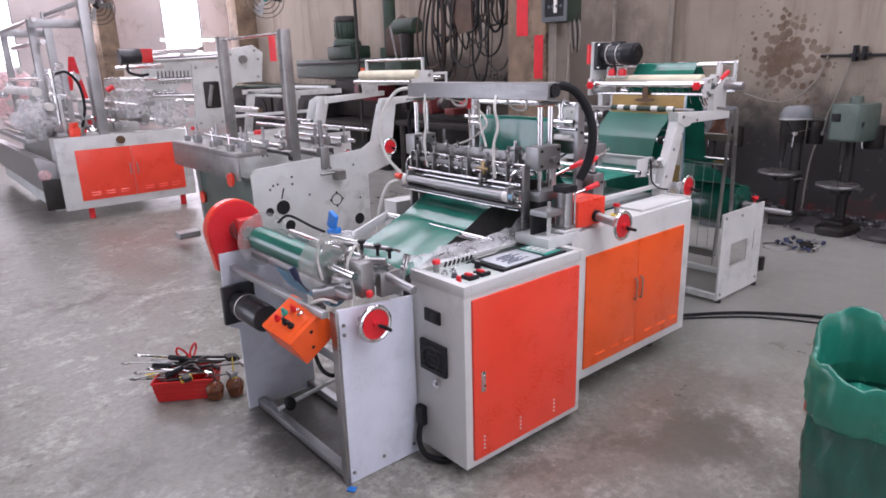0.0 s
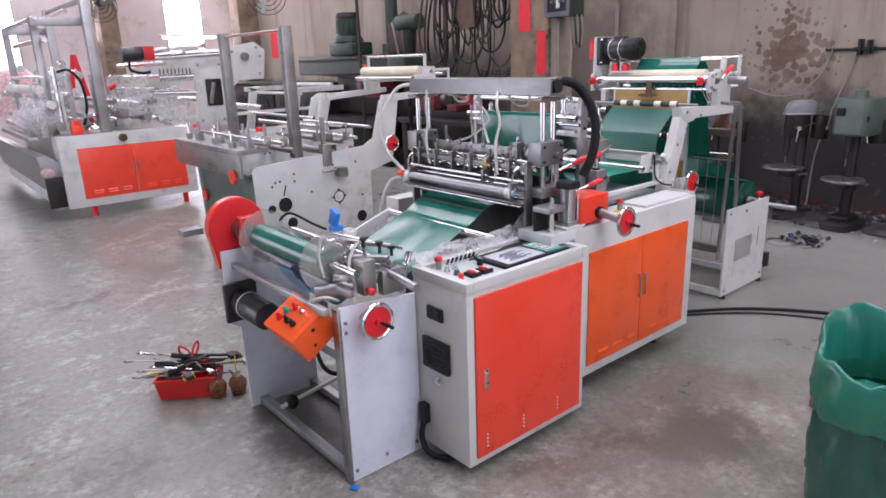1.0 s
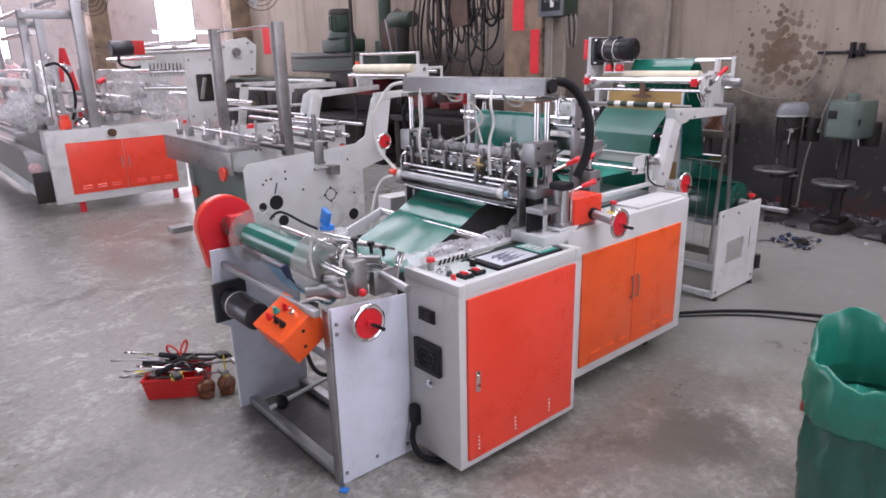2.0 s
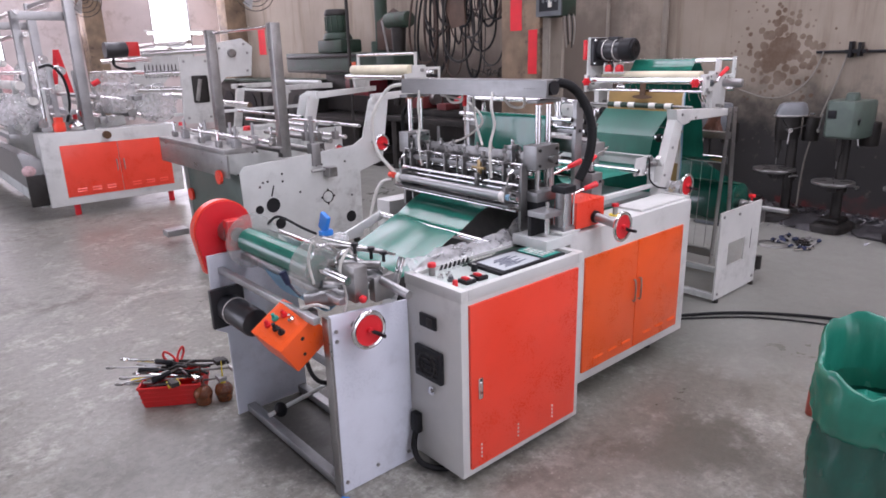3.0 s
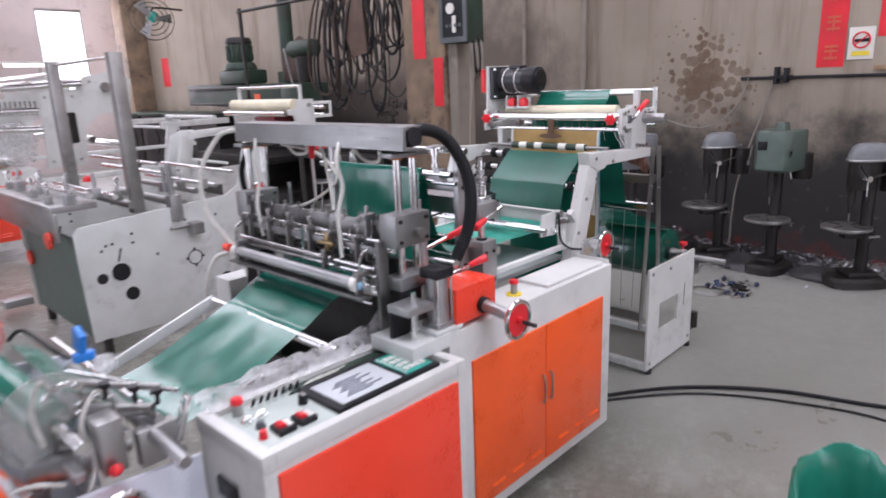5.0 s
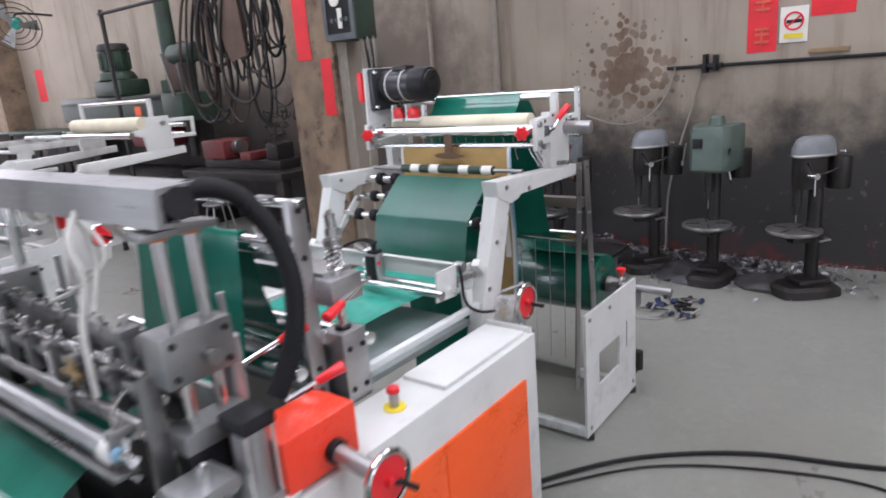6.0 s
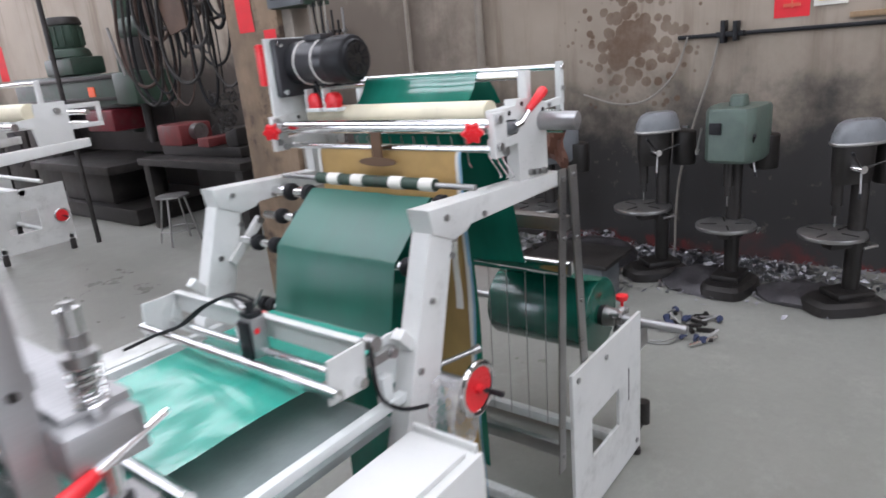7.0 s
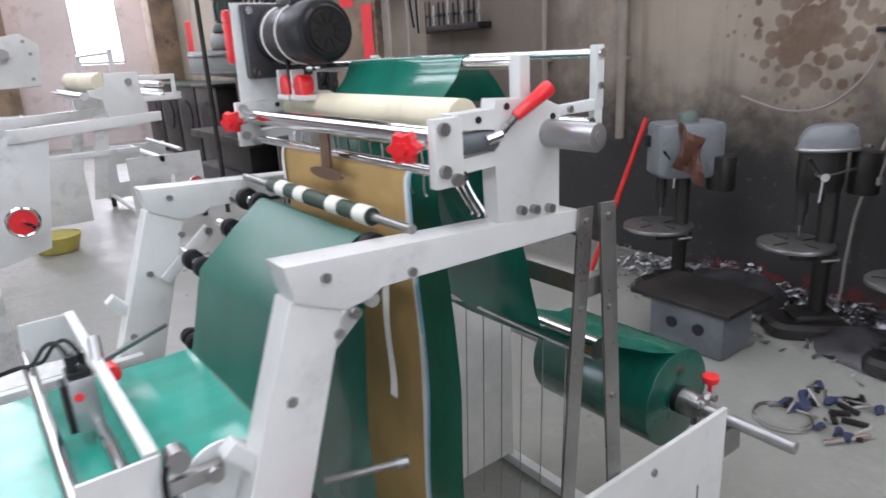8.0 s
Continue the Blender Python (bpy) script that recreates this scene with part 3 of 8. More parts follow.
# ---- electric box on the column ----
eb = thing("electric_box", (5.2, 4.27, 2.0), "dark green metal switch box on the column", "switch box")
part("case", box(B(), (5.10, 4.055, 2.015), (5.32, 4.355, 2.50), 0.008), DARK_GREEN, eb)
rm = B()
for a, b in (((4.05, 2.02), (4.085, 2.49)), ((4.325, 2.02), (4.36, 2.49)), ((4.085, 2.02), (4.325, 2.065)), ((4.085, 2.45), (4.325, 2.49))):
    box(rm, (5.08, a[0], a[1]), (5.098, b[0], b[1]))
part("rim", rm, GREY_PAINT, eb)
part("window_pane", box(B(), (5.088, 4.085, 2.065), (5.098, 4.325, 2.45)), BLACK, eb)
part("meter", box(rod(B(), (5.090, 4.23, 2.30), (5.075, 4.23, 2.30), 0.045, 20), (5.078, 4.17, 2.10), (5.089, 4.21, 2.24), 0.003), PAPER, eb)
part("breaker", [(Vector((5.088, 4.12 + 0.05 * k, 2.16)), Vector((-1, 0, 0)), 0.016, 0.012) for k in range(4)], GREY_PAINT, eb)
part("cable_pipe", tube(B(), [(5.19, 4.11, 2.02), (5.19, 4.10, 1.7), (5.18, 4.12, 1.2), (5.19, 4.14, 0.5)], 0.010), PIPE_PAINT, eb)
for k in range(5):
    part("hanging_lead", tube(B(), [(5.16 + 0.02 * k, 4.07 - 0.012 * k, 2.03), (5.15, 4.05 - 0.03 * k, 1.9), (5.17, 4.04 - 0.02 * k, 1.72 + 0.03 * (k % 3))], 0.006, 6), RUBBER if k % 2 else CABLE_GREY, eb)

# ---- belts on the column's hook rail ----
rail = thing("belt_rail", (5.35, 5.6, 2.6), "steel hook rail between the columns", "rail")
part("bar", rod(B(), (5.36, 5.06, 2.66), (5.36, 8.2, 2.66), 0.02, 10), DARK_STEEL, rail)
part("bar", rod(B(), (5.36, 8.15, 0.0), (5.36, 8.15, 2.70), 0.025, 10), DARK_STEEL, rail)
rb = random.Random(4)
BELT_BROWN = mat("worn_brown_belt", (0.055, 0.032, 0.024), 0.7, var=0.3)
for i in range(30):
    y = 5.16 + 1.25 * (i / 29) + rb.uniform(-0.03, 0.03)
    drop = rb.uniform(0.55, 1.25) if i != 8 else 0.5
    wd = rb.uniform(0.07, 0.2)
    x = 5.36 + rb.uniform(-0.05, 0.05)
    yaw = rb.uniform(-0.6, 0.6)
    pts = []
    for k in range(15):
        a = 2 * math.pi * k / 14 + math.pi / 2
        s = math.cos(a) * wd * (1.15 - 0.5 * math.sin(a))
        pts.append((x + s * math.sin(yaw) * 0.5, y + s * math.cos(yaw), 2.67 - drop / 2 + math.sin(a) * drop / 2))
    single("drive_belt", tube(B(), pts, rb.uniform(0.008, 0.016), 6, 4), (RUBBER, DARK_STEEL, BELT_BROWN)[i % 3], (x, y, 2.66), "black rubber drive belt hanging on the rail", "belt", "hanging belts")
plate_bm = prism(B(), [(5.62, 2.02), (5.86, 1.98), (5.95, 2.2), (5.9, 2.62), (5.66, 2.62)], 'x', 5.30, 5.325, 0.004)
single("leather_apron", plate_bm, mat("brown_leather", (0.10, 0.06, 0.04), 0.6, var=0.3), (5.31, 5.8, 2.0), "brown leather piece hanging among the belts", "apron")
chain = B()
for i in range(42):
    a = rb.uniform(0, 6.28)
    c = (5.40 + rb.uniform(-0.04, 0.04), 5.35 + rb.uniform(-0.28, 0.28), 1.36 + rb.uniform(-0.16, 0.16))
    ring(chain, c, (rb.uniform(-1, 1), rb.uniform(-1, 1), rb.uniform(-1, 1)), rb.uniform(0.02, 0.05), 0.005, 10, 5)
tube(chain, [(5.38, 5.4, 1.5), (5.37, 5.36, 2.0), (5.36, 5.4, 2.66)], 0.006, 6)
single("chain_bundle", chain, DARK_STEEL, (5.4, 5.35, 1.2), "bundle of dark chains hanging from the rail", "chain", kind="stuff")

# ---- tool rack on the east wall ----
tr = thing("tool_rack", (7.24, 6.2, 1.82), "dark rack of hand tools on the wall", "tool rack")
part("tray", box(B(), (7.08, 5.72, 1.80), (7.248, 6.70, 1.86), 0.005), DARK_STEEL, tr)
for i in range(12):
    y = 5.78 + i * 0.077
    part("tool", box(rod(B(), (7.15, y, 1.86), (7.15, y, 2.10 + rb.uniform(-0.05, 0.08)), 0.012, 8), (7.13, y - 0.02, 1.94), (7.17, y + 0.02, 1.97), 0.003), DARK_STEEL if i % 3 else STEEL, tr)

# ---- conduit, clamp and cables on the wall ----
cn = thing("wall_conduit", (7.23, 1.5, 1.6), "black conduit along the wall with a clamp block", "conduit")
part("tube", rod(B(), (7.235, 2.51, 1.617), (7.235, -3.0, 1.60), 0.014, 10), BLACK, cn)
part("clamp", box(box(box(B(), (7.16, 2.095, 1.57), (7.25, 2.125, 1.70), 0.005), (7.16, 2.175, 1.56), (7.25, 2.205, 1.71), 0.005), (7.18, 2.06, 1.60), (7.25, 2.24, 1.635), 0.004), BLACK, cn)
single("hanging_cable", tube(B(), [(7.22, 2.22, 1.62), (7.20, 2.27, 1.36), (7.19, 2.38, 0.98), (7.20, 2.47, 0.6), (7.19, 2.49, 0.3), (7.1, 2.48, 0.02), (6.8, 2.55, 0.008)], 0.009), CABLE_GREY, (7.2, 2.5, 0), "grey cable hanging down the sooty wall", "cable")
single("slack_cable", tube(B(), [(7.22, 2.44, 1.62), (7.2, 2.52, 1.38), (7.18, 2.70, 1.20), (7.2, 2.95, 1.16), (7.22, 3.25, 1.24)], 0.007), CABLE_GREY, (7.2, 2.9, 1.1), "slack grey cable on the wall", "cable")

# ---- upright drills ----
def loft(bm, rings, cap=True):
    """Skin between stacked outlines of the same number of points."""
    rows = [[bm.verts.new(p) for p in r] for r in rings]
    n = len(rows[0])
    for a, b in zip(rows, rows[1:]):
        for k in range(n):
            bm.faces.new((a[k], a[(k + 1) % n], b[(k + 1) % n], b[k]))
    if cap:
        bm.faces.new(rows[0][::-1])
        bm.faces.new(rows[-1])
    return bm


def drill(x, y, head_mat, big, group, label, spin, tz=0.50, tr_=0.185, top=1.17, k_=1.0):
    d = thing("drill_press", (x, y, 0), label, "drill press", group)
    c, s = math.cos(spin), math.sin(spin)
    def P(u, v, z):      # u towards the room, v along the wall
        return Vector((x - u * c + v * s, y - u * s - v * c, z))
    R = Matrix.Rotation(spin, 4, 'Z')
    def bx(u0, u1, v0, v1, z0, z1, bev, bm=None):
        bm = bm or B()
        a = P((u0 + u1) / 2, (v0 + v1) / 2, (z0 + z1) / 2)
        h = Vector(((u1 - u0) / 2, (v1 - v0) / 2, (z1 - z0) / 2))
        return box(bm, a - h, a + h, bev, R)
    def oval(u0, u1, w, z, p=3.2, n=28):
        pts = []
        for i in range(n):
            a = 2 * math.pi * i / n
            r = (abs(math.cos(a)) ** p + abs(math.sin(a)) ** p) ** (-1 / p)
            uu = (u0 + u1) / 2 + (u1 - u0) / 2 * r * math.cos(a)
            pts.append(P(uu, w * r * math.sin(a) * (1.0 - 0.22 * max(0, math.cos(a))), z))
        return pts
    part("base", loft(bx(-0.16, 0.08, -0.09, 0.09, 0.07, 0.12, 0.02), [oval(-0.23, 0.21, 0.165, 0.002, 5), oval(-0.22, 0.20, 0.158, 0.055, 5), oval(-0.19, 0.17, 0.13, 0.078, 5)]), DARK_STEEL, d, "oily cast iron base")
    part("column", rod(B(), P(-0.06, 0, 0.1), P(-0.06, 0, top - 0.1), 0.046, 18), DARK_STEEL, d)
    part("table", rod(rod(B(), P(0.09, 0, tz), P(0.09, 0, tz + 0.024), tr_, 34, None, 0.004), P(0.09, 0, tz - 0.025), P(0.09, 0, tz), tr_ * 0.55, 20, tr_ * 0.9), STEEL, d, "round worn steel table")
    part("table_arm", rod(bx(-0.12, 0.12, -0.045, 0.045, tz - 0.075, tz - 0.012, 0.012), P(-0.06, 0, tz - 0.09), P(-0.06, 0, tz + 0.02), 0.066, 16), DARK_STEEL, d)
    part("table_crank", rod(rod(B(), P(-0.06, 0.06, tz - 0.03), P(-0.06, 0.17, tz - 0.03), 0.009, 8), P(-0.06, 0.165, tz - 0.03), P(0.02, 0.17, tz - 0.035), 0.008, 8), STEEL, d)
    for k in range(4):
        a = k * math.pi / 2 + 0.4
        p0, p1 = P(0.09 + 0.055 * math.cos(a), 0.055 * math.sin(a), tz + 0.0235), P(0.09 + 0.15 * math.cos(a), 0.15 * math.sin(a), tz + 0.0235)
        part("slot", rod(B(), p0, p1, 0.006, 6), DARK_STEEL, d)
    zb = top - 0.14
    if big:
        hb = loft(B(), [oval(-0.24, 0.13, 0.155, top - 0.33, 7), oval(-0.26, 0.15, 0.165, top - 0.31, 7), oval(-0.26, 0.15, 0.165, top - 0.02, 7), oval(-0.25, 0.14, 0.155, top, 7)])
        part("head", hb, head_mat, d, "large rounded gear head")
        part("motor", rod(B(), P(-0.25, 0.12, top - 0.42), P(-0.25, 0.12, top - 0.20), 0.085, 18, None, 0.01), DARK_STEEL, d)
        part("cap", loft(B(), [oval(-0.13, 0.0, 0.055, top - 0.003, 4), oval(-0.12, -0.01, 0.05, top + 0.05, 4), oval(-0.11, -0.03, 0.04, top + 0.065, 4)]), GREY_GREEN, d)
        part("switch", bx(0.148, 0.165, -0.10, -0.03, top - 0.15, top - 0.08, 0.005), BLACK, d)
        part("lever_arm", rod(rod(B(), P(0.10, -0.165, top - 0.12), P(0.06, -0.20, top - 0.26), 0.007, 8), P(0.06, -0.20, top - 0.26), P(0.05, -0.205, top - 0.29), 0.014, 10), STEEL, d)
    else:
        part("cover_lip", loft(B(), [oval(-0.168, 0.138, 0.086, zb), oval(-0.172, 0.142, 0.089, zb + 0.010), oval(-0.168, 0.138, 0.086, zb + 0.018)]), STEEL, d, "bright lip of the cover")
        part("head", loft(B(), [oval(-0.164, 0.134, 0.083, zb + 0.018), oval(-0.160, 0.128, 0.080, zb + 0.060), oval(-0.142, 0.098, 0.070, top - 0.025), oval(-0.12, 0.06, 0.055, top - 0.006)]), head_mat, d, "domed belt cover")
        part("motor", rod(B(), P(-0.22, 0.0, zb - 0.24), P(-0.22, 0.0, zb - 0.01), 0.075, 18, None, 0.01), DARK_STEEL, d)
        part("body", loft(B(), [oval(-0.10, 0.11, 0.05, zb - 0.22), oval(-0.11, 0.12, 0.062, zb - 0.16), oval(-0.11, 0.12, 0.066, zb)]), DARK_STEEL, d)
        part("cover_knob", rod(B(), P(-0.16, 0.08, zb + 0.03), P(-0.17, 0.125, zb + 0.03), 0.009, 10), CHROME, d)
    part("quill", rod(rod(B(), P(0.08, 0, zb - 0.34), P(0.08, 0, zb - 0.14), 0.030, 14), P(0.08, 0, zb - 0.40), P(0.08, 0, zb - 0.33), 0.022, 12, 0.015), DARK_STEEL, d)
    part("bit", rod(B(), P(0.08, 0, zb - 0.47), P(0.08, 0, zb - 0.39), 0.005, 8), STEEL, d)
    hub = P(0.04, 0.115, zb - 0.12)
    part("feed_hub", rod(B(), P(0.04, 0.06, zb - 0.12), P(0.04, 0.135, zb - 0.12), 0.028, 14, 0.022), CHROME, d)
    for k in range(3):
        a = k * 2.094 - 1.35
        e = P(0.04 + 0.11 * math.cos(a), 0.15, zb - 0.12 + 0.13 * math.sin(a))
        lever = part("feed_lever", rod(B(), hub, e, 0.006, 8), STEEL if k == 0 else DARK_STEEL, d)
        part("grip", rod(B(), e, e + (e - hub).normalized() * 0.03, 0.010, 10, 0.008, 0.003), BLACK, lever)
    d.scale = (k_, k_, k_)
    return d


COVER_GREY = mat("pale_grey_hammered_paint", (0.17, 0.18, 0.19), 0.32, var=0.15, dirt=0.4)
drill(6.66, 2.47, COVER_GREY, False, "drill presses along the wall", "grey bench drill with domed cover beside the wall", -0.75, 0.50, 0.195, 1.165)
drill(6.555, 1.94, GREY_GREEN, True, "drill presses along the wall", "grey-green gear-head drill among metal chips", -0.05, 0.455, 0.18, 1.20)
drill(6.52, 1.295, COVER_GREY, False, "drill presses along the wall", "grey bench drill on an oily cast base", -0.8, 0.46, 0.18, 1.125)
drill(6.68, 3.36, COVER_GREY, True, "drill presses along the wall", "large grey drill with a sheet hung on its side", -0.6, 0.44, 0.22, 1.12, 1.0)
rag = B()
rows = []
for i in range(7):
    rows.append([rag.verts.new((6.50 + 0.04 * math.sin(k * 1.3 + i * 0.8), 3.235 - 0.026 * k + 0.02 * math.sin(i * 1.1 + k), 1.15 - 0.045 * i - 0.016 * k)) for k in range(8)])
for a, b in zip(rows, rows[1:]):
    for k in range(7):
        rag.faces.new((a[k], a[k + 1], b[k + 1], b[k]))
single("work_apron", rag, mat("rust_brown_cloth", (0.13, 0.062, 0.042), 0.35, var=0.4), (6.75, 3.4, 0.8), "rust brown cloth hung on a drill", "cloth")
red_pipe = rod(B(), (6.52, 3.90, 0.02), (6.92, 3.76, 1.10), 0.018, 10)
single("red_pole", red_pipe, RED_PAINT, (6.6, 3.95, 0), "red painted steel pole leaning by the drill", "pole")

# ---- chips, scrap and the slotted iron block ----
rc = random.Random(11)
ch = B()
for i in range(5200):
    y = rc.gauss(2.5, 0.7)
    x = 7.17 - abs(rc.gauss(0, 0.30))
    if not (0.7 < y < 4.2 and x > 6.2):
        continue
    z = 0.004 + max(0, 0.05 * (1 - (7.2 - x) / 0.45)) * rc.random() + (0.10 * rc.random() if math.hypot(x - 6.98, y - 3.15) < 0.24 else 0)
    a, l = rc.uniform(0, 6.28), rc.uniform(0.010, 0.03)
    d, n = Vector((math.cos(a), math.sin(a), rc.uniform(-0.5, 0.6))) * l, Vector((-math.sin(a), math.cos(a), rc.uniform(-1, 1))) * l * 0.3
    c = Vector((x, y, z + 0.006))
    v = [ch.verts.new(c + p) for p in (-d - n, d * 0.3 - n, d + n * 2, -d * 0.2 + n)]
    ch.faces.new(v)
tagged(part("metal_chips", ch, mat("bright_swarf", (0.34, 0.34, 0.36), 0.38, 1.0, var=0.3)), "bright metal swarf swept along the wall foot", "metal chips", "", "stuff")
heap = B()
for c, r, s in (((6.85, 3.0, 0.02), 0.28, (1, 1.2, 0.5)), ((6.62, 2.1, 0.0), 0.24, (1.1, 1.2, 0.36)), ((6.60, 1.5, 0.0), 0.22, (1, 1.2, 0.34))):
    ball(heap, c, r, s)
for v in heap.verts:
    v.co += Vector((1, 1, 0.6)) * noise.noise(v.co * 14) * 0.05
    v.co.z = max(v.co.z, 0.001)
tagged(part("swarf_heap", heap, mat("dark_oily_swarf", (0.09, 0.085, 0.09), 0.5, 0.5, var=0.5, fine=70, bump=0.9)), "dark oily heap of swarf at the drills' feet", "swarf heap", "", "stuff")
vb = thing("slotted_iron_block", (6.15, 2.78, 0), "grey cast iron angle block with two holes", "iron block")
part("body", box(B(), (5.965, 2.56, 0.002), (6.25, 3.0, 0.25), 0.012), GREY_PAINT, vb)
part("top_plate", box(B(), (5.94, 2.52, 0.25), (6.38, 3.12, 0.28), 0.006), DARK_STEEL, vb)
for y in (2.70, 2.86):
    part("hole", rod(B(), (5.957, y, 0.14), (5.99, y, 0.14), 0.032, 18), BLACK, vb)
rs = random.Random(3)
for i in range(34):
    x, y = 5.86 + rs.uniform(-0.16, 0.2), 1.99 + rs.uniform(-0.16, 0.16)
    a, l = rs.uniform(0, 6.28), rs.uniform(0.04, 0.12)
    bm = B()
    if i % 3 == 0:
        rod(bm, (x, y, 0.012), (x + l * math.cos(a), y + l * math.sin(a), 0.014 + rs.uniform(0, 0.04)), 0.006, 8)
        bmt, nm, lb = STEEL, "steel_bar_piece", "short steel bar offcut on the floor"
    elif i % 3 == 1:
        box(bm, (x - l / 2, y - 0.011, 0.002), (x + l / 2, y + 0.011, 0.022), 0.004, Matrix.Rotation(a, 4, 'Z'))
        bmt, nm, lb = DARK_STEEL, "dark_tool_piece", "dark oily tool part on the floor"
    else:
        ball(bm, (x, y, 0.02), 0.024, (1.6, 0.8, 0.6))
        for v in bm.verts:
            v.co += Vector((1, 1, 0.4)) * noise.noise(v.co * 22) * 0.02
            v.co.z = max(0.001, v.co.z)
        bmt, nm, lb = CLOTH, "blue_rag", "crumpled dark blue rag on the floor"
    single(nm, bm, bmt, (x, y, 0), lb, "scrap", "scrap pile by the drills")
single("wire_coil", ring(ring(B(), (5.68, 2.10, 0.008), (0, 0, 1), 0.12, 0.004, 40, 6), (5.69, 2.11, 0.014), (0.03, 0, 1), 0.115, 0.004, 40, 6), STEEL, (5.75, 2.05, 0), "loose coil of thin wire on the floor", "wire coil")
single("steel_rod_offcut", rod(B(), (5.60, 1.90, 0.014), (5.78, 1.80, 0.014), 0.011, 10), CHROME, (5.9, 1.9, 0), "bright steel rod lying on the floor", "rod")

# ---- radial drilling machine, bench and stool at the back ----
mm = thing("radial_drilling_machine", (6.3, 9.6, 0), "large dark green radial drilling machine by the wall", "drilling machine")
part("base", box(B(), (5.65, 8.2, 0), (6.9, 10.9, 0.2), 0.03), DARK_STEEL, mm)
part("column", rod(B(), (6.55, 9.2, 0.2), (6.55, 9.2, 3.2), 0.11, 22), DARK_GREEN, mm)
part("column_sleeve", rod(B(), (6.55, 9.2, 1.0), (6.55, 9.2, 1.95), 0.19, 24, None, 0.02), DARK_GREEN, mm)
part("arm", prism(B(), [(11.6, 1.80), (8.35, 1.76), (8.35, 1.42), (9.0, 1.38), (11.6, 1.47)], 'x', 5.98, 6.35, 0.03), DARK_GREEN, mm)
part("arm_rail", box(box(B(), (5.945, 8.4, 1.70), (5.979, 11.5, 1.75), 0.006), (5.945, 8.4, 1.45), (5.979, 11.5, 1.49), 0.006), DARK_STEEL, mm)
part("emblem", box(B(), (5.970, 9.20, 1.50), (5.979, 9.36, 1.62)), ORANGE, mm, "worn orange plate")
part("gear_box", box(B(), (5.92, 9.52, 1.78), (6.35, 10.30, 2.00), 0.04), DARK_GREEN, mm)
part("gear_cap", rod(B(), (6.12, 9.92, 2.0), (6.12, 9.92, 2.12), 0.27, 24, 0.22, 0.03), DARK_GREEN, mm)
mo = part("arm_motor", rod(B(), (6.12, 9.92, 2.12), (6.12, 9.92, 2.44), 0.19, 24, None, 0.02), DARK_GREEN, mm)
for k in range(12):
    q_ = k * math.pi / 6
    part("cooling_fin", box(B(), (6.12 + 0.195 * math.cos(q_) - 0.012, 9.92 + 0.195 * math.sin(q_) - 0.012, 2.15), (6.12 + 0.195 * math.cos(q_) + 0.012, 9.92 + 0.195 * math.sin(q_) + 0.012, 2.38), 0.003), DARK_GREEN, mo)
part("motor_hood", rod(B(), (6.12, 9.92, 2.40), (6.12, 9.92, 2.50), 0.22, 24, 0.19, 0.02), DARK_STEEL, mo)
hd_ = part("spindle_head", box(B(), (5.80, 7.90, 1.40), (6.32, 8.36, 1.76), 0.03), DARK_GREEN, mm)
part("head_neck", rod(B(), (6.1, 8.14, 1.76), (6.1, 8.14, 2.12), 0.10, 18, 0.12), DARK_STEEL, hd_)
part("head_motor", rod(B(), (6.1, 7.86, 2.23), (6.1, 8.40, 2.23), 0.12, 20, None, 0.02), DARK_GREEN, hd_)
part("quill", rod(B(), (6.02, 8.14, 0.95), (6.02, 8.14, 1.41), 0.055, 14), DARK_STEEL, hd_)
part("feed_lever", rod(B(), (5.78, 8.0, 1.72), (5.72, 8.05, 2.22), 0.016, 10), STEEL, hd_)
part("guard_sheet", prism(B(), [(8.45, 1.80), (9.10, 1.80), (9.08, 2.25), (8.62, 2.44), (8.42, 2.36)], 'x', 6.37, 6.395, 0.006), mat("rusty_dark_sheet", (0.085, 0.052, 0.04), 0.6, 0.2, var=0.4, dirt=0.5), mm)
part("tee_table", box(box(B(), (5.75, 8.9, 0.2), (6.5, 10.2, 0.62), 0.03), (5.55, 8.45, 0.62), (6.6, 10.6, 0.72), 0.012), DARK_STEEL, mm)
part("red_cover", box(B(), (5.90, 8.75, 1.08), (6.30, 9.45, 1.34), 0.03), mat("dark_red_cover", (0.16, 0.012, 0.02), 0.5, var=0.3, dirt=0.4), mm, "dark red cover under the arm")
part("black_sheet", box(B(), (6.42, 8.3, 0.75), (6.45, 10.9, 1.42), 0.004), DARK_STEEL, mm)

mm.location += Vector((0.28, 0.14, 0))

bn = thing("work_bench", (6.3, 7.2, 0), "dark oily steel work bench with a lathe", "work bench")
part("top", box(B(), (5.95, 6.2, 0.74), (7.0, 8.1, 0.82), 0.01), DARK_STEEL, bn)
for x, y in ((6.05, 6.3), (6.05, 8.0), (6.9, 6.3), (6.9, 8.0)):
    part("leg", box(B(), (x - 0.06, y - 0.06, 0), (x + 0.06, y + 0.06, 0.74), 0.006), DARK_STEEL, bn)
part("back_panel", box(B(), (6.6, 6.3, 0.1), (6.64, 8.0, 0.74), 0.004), DARK_STEEL, bn)
la = thing("bench_lathe", (6.35, 7.2, 0.82), "small red and black bench lathe on the bench", "lathe")
part("bed", box(B(), (6.2, 6.5, 0.822), (6.5, 7.95, 0.93), 0.015), DARK_STEEL, la)
DULL_RED = mat("dull_red_paint", (0.14, 0.022, 0.022), 0.5, var=0.3, dirt=0.5)
part("headstock", box(B(), (6.15, 7.45, 0.93), (6.55, 7.9, 1.16), 0.03), DULL_RED, la)
part("chuck", rod(B(), (6.35, 7.45, 1.07), (6.35, 7.35, 1.07), 0.09, 20), STEEL, la)
